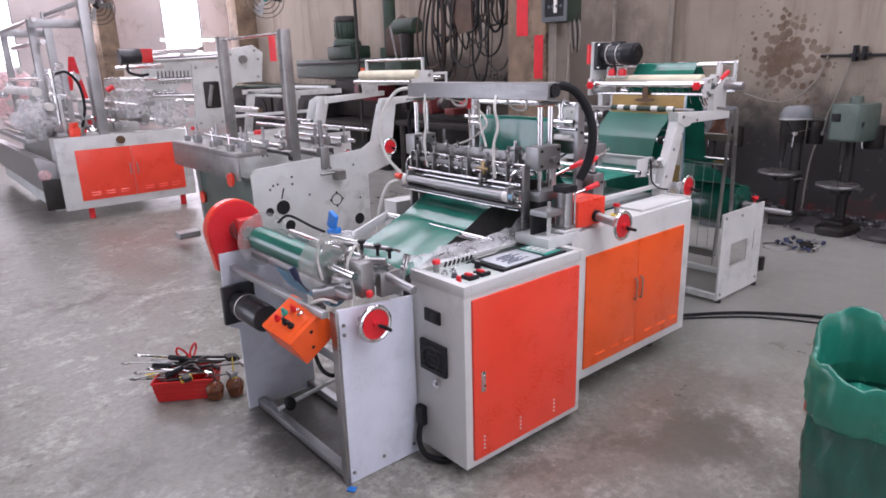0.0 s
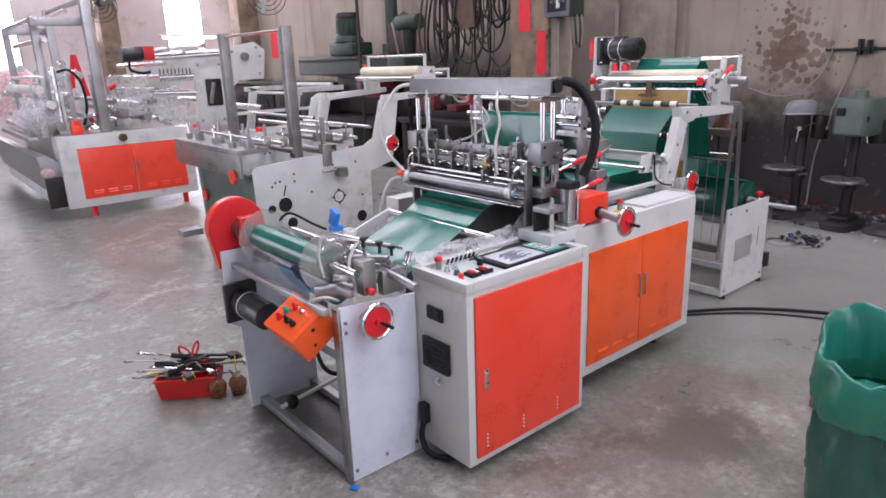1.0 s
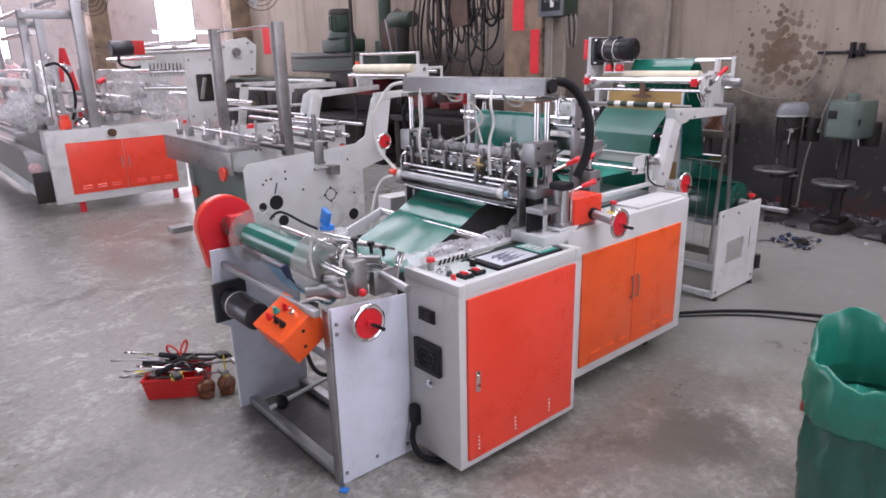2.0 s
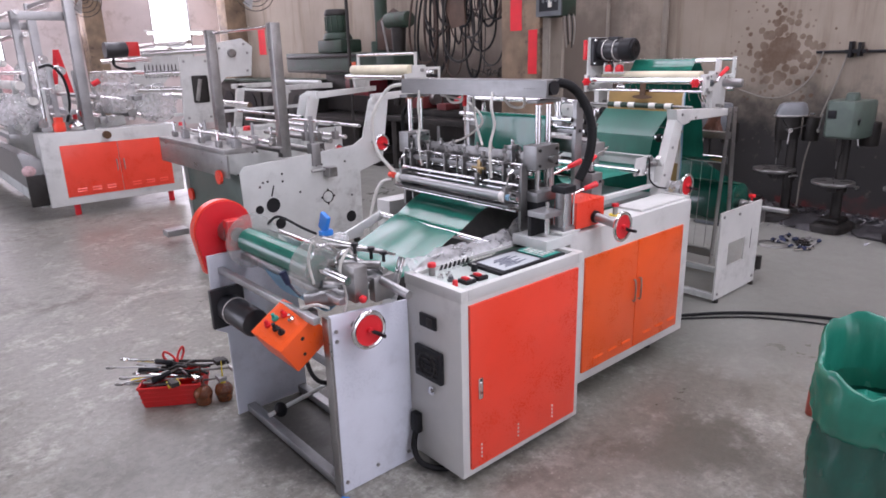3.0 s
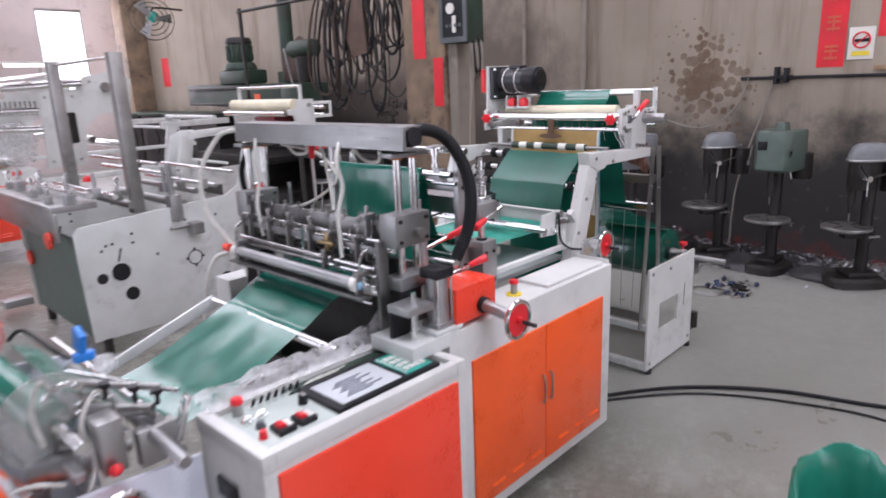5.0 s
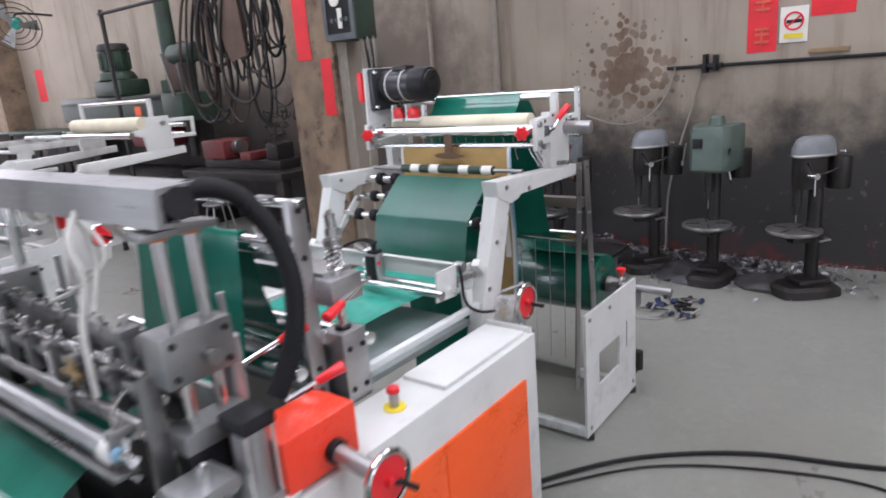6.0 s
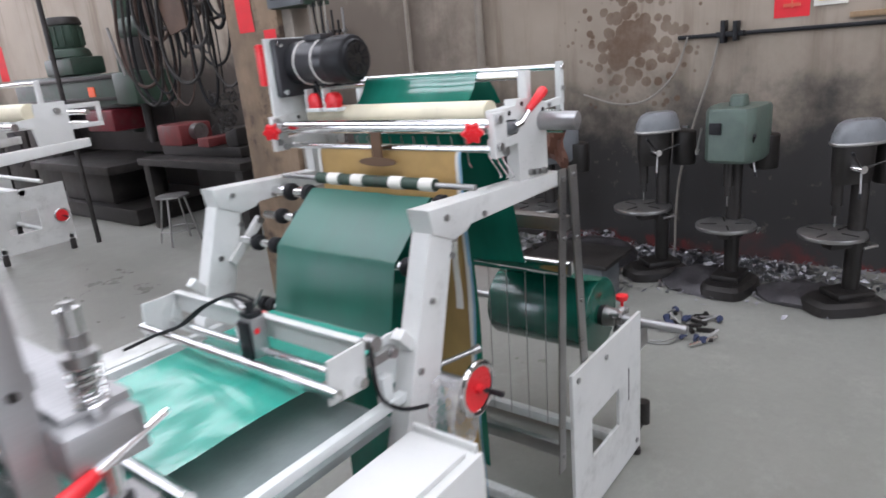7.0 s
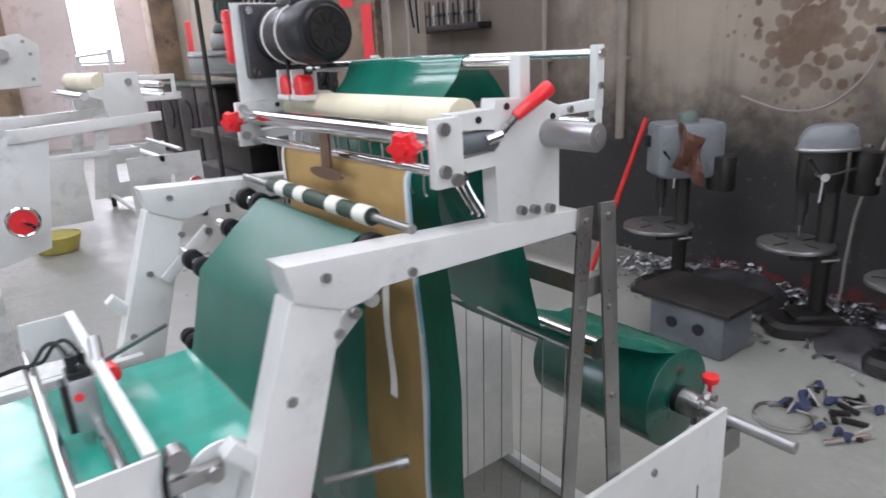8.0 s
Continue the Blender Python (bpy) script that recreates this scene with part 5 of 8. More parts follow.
# hoses
part("corrugated_hose", tube(B(), [(2.12, 1.725, 1.525), (2.18, 1.71, 1.545), (2.24, 1.675, 1.52), (2.275, 1.63, 1.44), (2.28, 1.60, 1.34), (2.255, 1.592, 1.23), (2.21, 1.61, 1.13)], 0.0195, 12, 6, 0.0018), RUBBER, bm_, "black corrugated cable hose")
part("hose_gland", rod(B(), (2.13, 1.75, 1.52), (2.13, 1.69, 1.527), 0.030, 16), BLACK, bm_)
for pts, r in (([(2.09, 2.70, 1.53), (2.05, 2.78, 1.50), (1.98, 2.83, 1.35), (1.98, 2.80, 1.18), (2.02, 2.70, 1.06), (2.0, 2.66, 1.0)], 0.010),
               ([(2.0, 2.70, 1.03), (1.96, 2.76, 1.0), (1.92, 2.80, 0.85), (1.90, 2.80, 0.6), (1.93, 2.78, 0.35)], 0.010),
               ([(2.09, 2.55, 1.50), (2.07, 2.54, 1.42), (2.08, 2.545, 1.33), (2.055, 2.53, 1.24), (2.05, 2.50, 1.12)], 0.007),
               ([(2.09, 2.02, 1.50), (2.05, 1.99, 1.44), (2.06, 1.98, 1.36), (2.04, 1.99, 1.26), (2.03, 1.97, 1.12)], 0.007),
               ([(2.12, 2.42, 1.48), (2.2, 2.30, 1.44), (2.22, 2.22, 1.35), (2.15, 2.28, 1.27), (2.10, 2.40, 1.23)], 0.006),
               ([(2.14, 2.20, 1.48), (2.2, 2.26, 1.42), (2.2, 2.24, 1.33), (2.12, 2.12, 1.25)], 0.006),
               ([(2.12, 2.38, 1.48), (2.14, 2.36, 1.445), (2.14, 2.29, 1.45), (2.13, 2.27, 1.48)], 0.006),
               ([(2.12, 1.98, 1.48), (2.14, 1.95, 1.44), (2.14, 1.88, 1.44), (2.13, 1.86, 1.48)], 0.006)):
    part("air_hose", tube(B(), pts, r), HOSE, bm_, "whitish pneumatic hose")
part("hose_fitting", rod(B(), (1.985, 2.66, 1.06), (1.985, 2.70, 1.06), 0.016, 12), RED_ORANGE, bm_)
part("black_lead", tube(B(), [(2.15, 2.69, 1.46), (2.12, 2.74, 1.36), (2.13, 2.72, 1.20), (2.16, 2.66, 1.1)], 0.012), RUBBER, bm_)
# levers with red grips
for a, b in (((2.16, 2.28, 1.26), (2.165, 2.29, 1.43)), ((2.34, 1.76, 1.02), (2.41, 1.725, 1.045)), ((2.69, 1.80, 1.205), (2.57, 1.785, 1.175)), ((2.30, 1.86, 1.10), (2.38, 1.80, 1.145))):
    a, b = Vector(a), Vector(b)
    lv = part("lever", rod(B(), a, b, 0.006, 8), CHROME, bm_)
    part("grip", rod(B(), b - (b - a).normalized() * 0.005, b + (b - a).normalized() * 0.07, 0.010, 12, 0.016, 0.004), RED, lv, "red lever grip")

# dancer posts and film feed behind the head
for y in (1.862, 2.62):
    po = part("guide_post", box(B(), (2.495, y - 0.012, 0.885), (2.548, y + 0.012, 1.448), 0.003), ALU, bm_, "flat ground steel post")
    pbm = []
    for z in (0.94, 1.0, 1.30, 1.42):
        bolt(pbm, (2.522, y - 0.012, z), (0, -1, 0), 0.008, 0.006)
    part("bolt", pbm, DARK_STEEL, po)
part("top_rod", rod(B(), (2.522, 1.83, 1.437), (2.522, 2.68, 1.437), 0.012, 14), CHROME, bm_)
part("film_rod", rod(B(), (2.462, 1.85, 1.355), (2.462, 2.64, 1.355), 0.012, 14), CHROME, bm_)
part("lower_rod", rod(B(), (2.485, 1.85, 1.318), (2.485, 2.64, 1.318), 0.009, 12), CHROME, bm_)
rbk = part("rod_bracket", box(box(B(), (2.452, 1.905, 1.325), (2.50, 1.935, 1.372), 0.004), (2.455, 1.93, 1.335), (2.50, 1.965, 1.35), 0.003), ALU, bm_)
part("bracket_pin", rod(rod(rod(B(), (2.475, 1.945, 1.34), (2.475, 1.945, 1.44), 0.011, 12), (2.475, 1.945, 1.375), (2.475, 1.945, 1.388), 0.017, 12), (2.475, 1.945, 1.425), (2.475, 1.945, 1.452), 0.016, 12), CHROME, rbk)
part("bracket_fin", prism(B(), [(2.43, 1.448), (2.53, 1.452), (2.50, 1.460), (2.45, 1.458)], 'y', 1.93, 1.96, 0.001), ALU, rbk)
part("top_grip", rod(B(), (2.522, 2.67, 1.437), (2.522, 2.74, 1.417), 0.018, 12), RED, bm_, "red grip")
for x, z in ((2.60, 0.985), (2.55, 1.08), (2.66, 0.93), (2.45, 1.02), (2.70, 1.02)):
    part("feed_roller", rod(B(), (x, 1.83, z), (x, 2.65, z), 0.018, 16), CHROME, bm_)
part("flat_beam", box(box(B(), (2.56, 1.83, 1.235), (2.66, 2.62, 1.25), 0.003), (2.565, 1.83, 1.18), (2.58, 2.62, 1.235), 0.002), ALU, bm_)
part("flat_beam", box(B(), (2.50, 1.875, 1.285), (2.56, 2.62, 1.315), 0.003), ALU, bm_)
for y in (1.835, 2.60):
    sb = part("spring_block", box(B(), (2.565, y - 0.04, 0.885), (2.652, y + 0.045, 1.085), 0.005), ALU, bm_, "milled aluminium spring block")
    hb_ = []
    for x, z in ((2.585, 0.925), (2.632, 0.925), (2.585, 1.04), (2.632, 1.04)):
        bolt(hb_, (x, y - 0.04, z), (0, -1, 0), 0.0085, 0.004)
    part("bolt_hole", hb_, BLACK, sb)
    part("side_bolt", [(Vector((2.652, y + dy, z)), Vector((1, 0, 0)), 0.009, 0.008) for dy in (-0.02, 0.025) for z in (0.925, 1.045)], DARK_STEEL, sb)
    part("spindle", rod(B(), (2.608, y, 1.085), (2.608, y, 1.395), 0.014, 14), CHROME, sb)
    part("bush", rod(B(), (2.608, y, 1.083), (2.608, y, 1.092), 0.022, 16), BLACK, sb)
    part("clamp_head", box(B(), (2.545, y - 0.045, 1.168), (2.655, y + 0.045, 1.238), 0.006), ALU, sb)
    sp = []
    for k in range(46):
        a = k * 0.8
        sp.append((2.608 + 0.021 * math.cos(a), y + 0.021 * math.sin(a), 1.245 + 0.07 * k / 45))
    part("spring", tube(B(), sp, 0.003, 6, 2), CHROME, sb)
    part("spring_washer", rod(B(), (2.608, y, 1.315), (2.608, y, 1.330), 0.025, 16), STEEL, sb)
    part("spring_nut", rod(B(), (2.608, y, 1.338), (2.608, y, 1.358), 0.017, 6), STEEL, sb)
    part("spindle_tip", rod(B(), (2.608, y, 1.385), (2.608, y, 1.405), 0.009, 10), STEEL, sb)
for y in (1.848, 2.625):
    part("long_rail", box(B(), (2.66, y - 0.012, 0.918), (3.30, y + 0.012, 0.94), 0.003), GREYWHITE, bm_)
part("feed_table", box(B(), (2.58, 1.86, 0.865), (3.22, 2.73, 0.885), 0.003), ZINC, bm_, "pale sheet metal feed table")
# tray with sensor over the web
OUT = [(3.052, 1.000), (3.160, 0.992), (3.170, 1.098), (3.060, 1.098)]
tray = part("sensor_tray", prism(B(), OUT, 'y', 1.865, 1.872), WHITE, bm_, "white sheet metal tray")
part("tray_end", prism(B(), OUT, 'y', 2.590, 2.597), WHITE, tray)
part("tray_back", box(B(), (3.160, 1.872, 1.045), (3.168, 2.590, 1.104), 0.002), WHITE, tray)
part("tray_lip", box(B(), (3.150, 1.872, 1.098), (3.170, 2.590, 1.104), 0.001), WHITE, tray)
for x, z in ((3.060, 1.028), (3.135, 1.018)):
    part("tray_rod", rod(B(), (x, 1.845, z), (x, 2.615, z), 0.0125, 14), CHROME, tray)
part("tray_bolt", [(Vector((3.075, 1.865, 1.012)), Vector((0, -1, 0)), 0.011, 0.008), (Vector((3.145, 1.865, 1.012)), Vector((0, -1, 0)), 0.008, 0.006)], STEEL, tray)
hg_ = part("hinge", box(rod(B(), (3.190, 1.850, 1.085), (3.190, 1.880, 1.085), 0.018, 14), (3.17, 1.850, 1.035), (3.250, 1.870, 1.058), 0.003), STEEL, tray)
part("hinge_disc", rod(B(), (3.255, 1.875, 1.015), (3.255, 1.882, 1.015), 0.062, 28), GREYWHITE, hg_)
part("hinge_bolt", rod(B(), (3.235, 1.84, 1.046), (3.235, 1.852, 1.046), 0.012, 10), STEEL, hg_)
part("hinge_foot", box(B(), (3.19, 1.845, 0.925), (3.222, 1.870, 1.0), 0.003), GREYWHITE, tray)
sn = part("sensor", box(B(), (3.098, 2.165, 1.015), (3.142, 2.212, 1.118), 0.006), ALU, bm_, "small aluminium photo sensor")
part("sensor_face", box(B(), (3.088, 2.169, 1.018), (3.099, 2.208, 1.112), 0.003), BLACK, sn)
part("sensor_cap", rod(rod(box(B(), (3.10, 2.169, 1.118), (3.14, 2.208, 1.130), 0.003), (3.112, 2.182, 1.13), (3.112, 2.182, 1.158), 0.009, 12), (3.130, 2.198, 1.13), (3.130, 2.198, 1.150), 0.008, 12), BLACK, sn)
part("sensor_clamp", box(rod(B(), (3.125, 2.19, 1.125), (3.125, 2.235, 1.125), 0.010, 12), (3.098, 2.213, 1.02), (3.142, 2.232, 1.10), 0.004), CHROME, sn)
part("sensor_mark", rod(B(), (3.112, 2.1635, 1.085), (3.112, 2.166, 1.085), 0.008, 12), RED, sn)
for dx in (0.0, 0.018):
    part("sensor_cable", tube(B(), [(3.112 + dx, 2.182, 1.155), (3.10 + dx, 2.24, 1.165), (3.085 + dx, 2.34, 1.125), (3.065 + dx, 2.44, 1.06), (3.04 + dx, 2.52, 1.03), (2.98 + dx, 2.58, 1.0)], 0.004), RUBBER, sn)
part("tray_knob", rod(rod(B(), (3.175, 2.245, 1.085), (3.175, 2.215, 1.085), 0.016, 12), (3.175, 2.235, 1.085), (3.18, 2.29, 1.09), 0.009, 10), RED, tray, "red knob")
part("knob_arm", rod(rod(B(), (3.17, 2.26, 1.10), (3.32, 2.42, 1.075), 0.006, 8), (3.16, 2.25, 1.09), (3.17, 2.33, 1.12), 0.012, 10), STEEL, tray)
part("tray_cable", tube(B(), [(3.18, 1.86, 1.095), (3.165, 1.845, 1.06), (3.17, 1.838, 0.97), (3.21, 1.815, 0.925), (3.27, 1.79, 0.91)], 0.005), RUBBER, bm_)
ws_ = part("rear_wheel_shaft", rod(B(), (3.372, 1.90, 0.920), (3.372, 1.73, 0.920), 0.018, 14), ALU, bm_)
hand_wheel(bm_, (3.372, 1.722, 0.920), 0.066)
wrp = B()
rows = []
for i in range(13):
    a = 2 * math.pi * i / 12
    rows.append([wrp.verts.new((3.345 + (0.05 + 0.012 * noise.noise(Vector((a * 2, k, 5)))) * math.cos(a), 1.735 + 0.02 * k, 0.86 + (0.085 + 0.02 * noise.noise(Vector((a * 3, k, 1)))) * math.sin(a))) for k in range(5)])
for a, b in zip(rows, rows[1:]):
    for k in range(4):
        wrp.faces.new((a[k], a[k + 1], b[k + 1], b[k]))
part("wheel_wrap", wrp, WRAP, bm_, "clear plastic wrap round the shaft")
for x, y in ((2.27, 1.74), (3.08, 1.74), (2.25, 2.8), (3.12, 2.8)):
    part("foot", rod(B(), (x, y, 0), (x, y, 0.13), 0.025, 12), DARK_STEEL, bm_)

# ---- winder stand ----
wd = thing("winder_stand", (1.2, 2.25, 0), "white plated winder stand with discs and red guard", "winder")
part("side_plate", prism(B(), [(1.025, 0.004), (1.388, 0.004), (1.388, 0.735), (1.03, 0.765)], 'y', 1.812, 1.826, 0.002), BLUEWHITE, wd, "bluish white steel side plate")
part("far_plate", prism(B(), [(0.985, 0.004), (1.36, 0.004), (1.36, 0.80), (1.12, 0.83), (0.93, 0.83), (0.93, 0.47), (0.985, 0.44)], 'y', 2.68, 2.694, 0.002), BLUEWHITE, wd)
part("front_edge", box(B(), (1.016, 1.806, 0.0), (1.030, 1.85, 0.76), 0.002), STEEL, wd)
part("bottom_bar", box(B(), (1.03, 1.826, 0.006), (1.072, 2.68, 0.044), 0.004), ALU, wd, "square aluminium bottom bar")
part("bottom_bar", box(B(), (1.31, 1.826, 0.006), (1.352, 2.68, 0.044), 0.004), ALU, wd)
for x, z in ((0.985, 0.755), (1.10, 0.80)):
    part("cross_bar", box(B(), (x - 0.014, 1.83, z - 0.014), (x + 0.014, 2.68, z + 0.014), 0.003), ALU, wd)
part("mid_bar", box(B(), (1.27, 1.826, 0.30), (1.31, 2.68, 0.35), 0.003), ALU, wd)
part("tread_rod", rod(B(), (1.03, 2.44, 0.085), (1.36, 2.44, 0.13), 0.010, 10), GREYWHITE, wd)
part("rubber_buffer", ball(B(), (1.09, 2.44, 0.092), 0.036, (0.85, 1, 1)), RUBBER, wd, "round black rubber buffer")
bn_ = []
for x, z in ((1.05, 0.70), (1.05, 0.66), (1.05, 0.05), (1.20, 0.06), (1.36, 0.05)):
    bolt(bn_, (x, 1.812, z), (0, -1, 0), 0.008, 0.006)
part("bolt", bn_, STEEL, wd)
GC = (1.035, 0.93)
arc = [(GC[0] + 0.132 * math.cos(a), GC[1] + 0.132 * math.sin(a)) for a in (-0.25 + (math.pi + 0.5) * k / 26 for k in range(27))]
gd = part("belt_guard", prism(B(), arc + [(0.935, 0.74), (1.09, 0.74)], 'y', 2.703, 2.750, 0.006), RED, wd, "red rounded belt guard")
ro_, ri_ = 0.138, 0.130
angs = [-0.25 + (math.pi + 0.5) * k / 26 for k in range(27)]
rim_pts = [(GC[0] + ro_ * math.cos(a), GC[1] + ro_ * math.sin(a)) for a in angs] + [(0.93, 0.74), (0.938, 0.74)] + [(GC[0] + ri_ * math.cos(a), GC[1] + ri_ * math.sin(a)) for a in angs[::-1]]
part("guard_rim", prism(B(), rim_pts, 'y', 2.712, 2.757), RED_ORANGE, gd)
part("flange", rod(rod(B(), (1.05, 2.715, 0.925), (1.05, 2.64, 0.925), 0.05, 20), (1.05, 2.64, 0.925), (1.05, 2.58, 0.925), 0.032, 16), STEEL, wd)
part("bearing_house", box(B(), (1.01, 2.60, 0.85), (1.09, 2.66, 0.99), 0.008), RED_PAINT, wd)
part("roll_shaft", rod(B(), (1.07, 2.70, 0.922), (1.11, 1.80, 0.885), 0.016, 14), CHROME, wd)
for y, r in ((2.50, 0.122), (1.985, 0.128)):
    part("roll_disc", rod(B(), (1.085 - (y - 2.3) * 0.05, y - 0.004, 0.905 + (y - 2.3) * 0.03), (1.085 - (y - 2.3) * 0.05, y + 0.004, 0.905 + (y - 2.3) * 0.03), r, 40), ACRYLIC, wd, "scratched clear plastic disc")
for x, z, r in ((1.22, 0.86, 0.012), (1.30, 0.87, 0.014), (1.34, 0.76, 0.018)):
    part("guide_rod", rod(B(), (x, 1.83, z), (x, 2.68, z), r, 14), CHROME if r < 0.018 else GREYRUB, wd)
part("long_roller", rod(B(), (1.875, 1.83, 0.862), (1.875, 2.66, 0.862), 0.018, 16), CHROME, wd)
part("roller_arm", prism(B(), [(1.33, 0.70), (1.37, 0.68), (1.89, 0.84), (1.875, 0.885)], 'y', 2.645, 2.66, 0.002), GREYWHITE, wd)
# tension gear at the near end
tg = part("tension_bracket", box(box(B(), (1.15, 1.82, 0.78), (1.21, 1.90, 0.92), 0.004), (1.24, 1.82, 0.76), (1.34, 1.86, 0.86), 0.004), STEEL, wd)
part("shaft_stub", rod(B(), (1.27, 1.98, 0.865), (1.285, 1.665, 0.82), 0.017, 16), ALU, tg, "bright shaft end")
part("clamp_ring", ring(ring(B(), (1.14, 2.00, 0.93), (0.2, 1, 0), 0.045, 0.009), (1.19, 1.93, 0.915), (0.3, 1, 0.1), 0.04, 0.009), CHROME, tg)
part("cross_tube", rod(rod(rod(B(), (1.13, 2.03, 0.90), (1.30, 1.86, 0.89), 0.017, 14), (1.10, 1.97, 0.83), (1.25, 1.90, 0.80), 0.02, 14), (1.16, 2.02, 0.97), (1.33, 1.88, 0.935), 0.010, 12), STEEL, tg)
part("brake_knob", rod(rod(rod(B(), (1.08, 1.96, 0.785), (1.03, 1.99, 0.78), 0.03, 16), (1.14, 1.92, 0.79), (1.08, 1.96, 0.785), 0.036, 18), (1.16, 1.90, 0.79), (1.13, 1.93, 0.79), 0.026, 14), ALU, tg)
part("black_lever", rod(rod(B(), (1.03, 2.02, 0.79), (1.00, 2.05, 0.84), 0.006, 8), (1.00, 2.05, 0.84), (0.985, 2.065, 0.89), 0.012, 12, 0.015), CLOTH, tg, "dark blue lever grip")
for p, q in (((1.20, 1.88, 0.955), (1.20, 1.88, 0.985)), ((1.26, 1.86, 0.925), (1.26, 1.86, 0.96)), ((1.31, 1.85, 0.905), (1.31, 1.85, 0.935))):
    part("thumb_screw", rod(rod(B(), p, q, 0.007, 8), q, (q[0], q[1], q[2] + 0.012), 0.015, 10), BLACK, tg)
part("bright_lever", box(B(), (1.345, 1.80, 0.80), (1.36, 1.83, 0.92), 0.004, Matrix.Rotation(0.35, 4, 'Y')), CHROME, tg)
part("light_rod", rod(B(), (1.17, 2.06, 0.985), (1.36, 1.84, 0.925), 0.006, 10), CHROME, tg)
for pts in ([(1.12, 2.02, 0.96), (1.09, 2.0, 1.0), (1.06, 1.99, 0.93), (1.07, 1.98, 0.84)], [(1.21, 1.92, 0.94), (1.18, 1.90, 0.97), (1.14, 1.90, 0.90), (1.15, 1.88, 0.80), (1.12, 1.86, 0.74)], [(1.08, 1.90, 0.76), (1.02, 1.90, 0.79), (0.98, 1.96, 0.76), (0.97, 1.98, 0.71)]):
    part("air_hose", tube(B(), pts, 0.006), HOSE, tg)
part("blue_clip", box(box(B(), (1.23, 2.13, 0.985), (1.25, 2.185, 1.06), 0.006, Matrix.Rotation(0.4, 4, 'X')), (1.215, 2.14, 0.965), (1.27, 2.17, 0.99), 0.004), BLUE, wd, "blue plastic spring clip")
part("clip_wrap", ball(B(), (1.28, 2.11, 0.955), 0.035, (1, 1.2, 0.8)), WRAP, wd)
part("tension_wire", tube(B(), [(1.13, 2.45, 0.985), (1.16, 2.40, 1.02), (1.19, 2.25, 0.99), (1.21, 2.18, 0.975)], 0.006), RUBBER, wd)
hand_wheel(wd, (1.145, 1.735, 0.702), 0.072)
part("wheel_shaft", rod(B(), (1.13, 1.735, 0.705), (1.13, 1.83, 0.705), 0.014, 12), STEEL, wd)
part("red_knob", ball(B(), (1.17, 1.80, 0.80), 0.016), RED, wd)
part("under_web", web(B(), [(1.08, 0.80), (1.18, 0.66), (1.30, 0.72)], 2.1, 2.45, 8, 0.004), BLUE_TRIM, wd, "pale blue film scrap")
# orange control box on a bracket
q = Matrix.Rotation(radians(-33), 4, 'Y') @ Matrix.Rotation(radians(6), 4, 'X')
cx = part("switch_box", box(B(), (0.955 - 0.088, 1.985 - 0.108, 0.665 - 0.065), (0.955 + 0.088, 1.985 + 0.108, 0.665 + 0.065), 0.005, q), ORANGE, wd, "tilted orange switch box")
def onbox(u, v, w):
    return Vector((0.955, 1.985, 0.670)) + (q.to_3x3() @ Vector((u, v, w)))
part("box_panel", box(B(), onbox(0, 0, 0.061) - Vector((0.066, 0.083, 0.0015)), onbox(0, 0, 0.061) + Vector((0.066, 0.083, 0.0015)), 0, q), ORANGE, cx)
for u, v, m_ in ((-0.03, -0.04, BLACK), (-0.03, 0.0, BLACK), (0.0, 0.045, TEAL), (0.03, -0.03, CHROME), (0.03, 0.02, RED), (-0.035, 0.05, RED)):
    part("box_switch", rod(rod(B(), onbox(u, v, 0.062), onbox(u, v, 0.073), 0.013, 14), onbox(u, v, 0.073), onbox(u + 0.003, v, 0.092), 0.007, 10), m_, cx)
part("box_hole", rod(rod(B(), onbox(0.0, -0.1095, 0.03), onbox(0.0, -0.1065, 0.03), 0.008, 12), onbox(-0.03, -0.1095, -0.03), onbox(-0.03, -0.1065, -0.03), 0.007, 12), BLACK, cx)
part("box_cable", tube(B(), [onbox(0, -0.02, -0.058), (1.0, 1.93, 0.50), (1.04, 1.90, 0.46), (1.10, 1.92, 0.47), (1.2, 2.0, 0.5)], 0.009), RUBBER, cx)
part("box_bracket", box(B(), (0.985, 1.95, 0.66), (1.06, 1.99, 0.745), 0.003), STEEL, wd)
mo = part("drive_motor", rod(B(), (0.985, 2.64, 0.585), (0.985, 2.36, 0.585), 0.062, 24, None, 0.01), BLACK_PAINT, wd, "black drive motor")
part("motor_plate", box(B(), (0.905, 2.64, 0.49), (1.065, 2.665, 0.68), 0.006), BLACK_PAINT, mo)
part("motor_tie", ring(B(), (0.985, 2.56, 0.585), (0, 1, 0), 0.063, 0.003), IVORY, mo)

# ---- film ----
single("film_web", web(B(), [(1.145, 0.945), (1.22, 0.90), (1.36, 0.735), (1.50, 0.735), (1.69, 0.802), (1.865, 0.877), (1.90, 0.889), (2.02, 0.955), (2.14, 0.985)], 2.03, 2.53, 18, 0.005), FILM, (1.7, 2.2, 0.72), "glossy green plastic film running to the winder", "plastic film", "film webs")
single("film_web", web(B(), [(2.14, 1.0), (2.30, 1.0), (2.385, 0.95), (2.43, 1.2), (2.446, 1.352), (2.462, 1.370), (2.478, 1.352), (2.50, 1.2), (2.545, 1.06), (2.60, 1.007)], 2.0, 2.50, 14, 0.004, 5), FILM, (2.4, 2.2, 0.9), "green film loop hanging over the steel rod", "plastic film", "film webs")
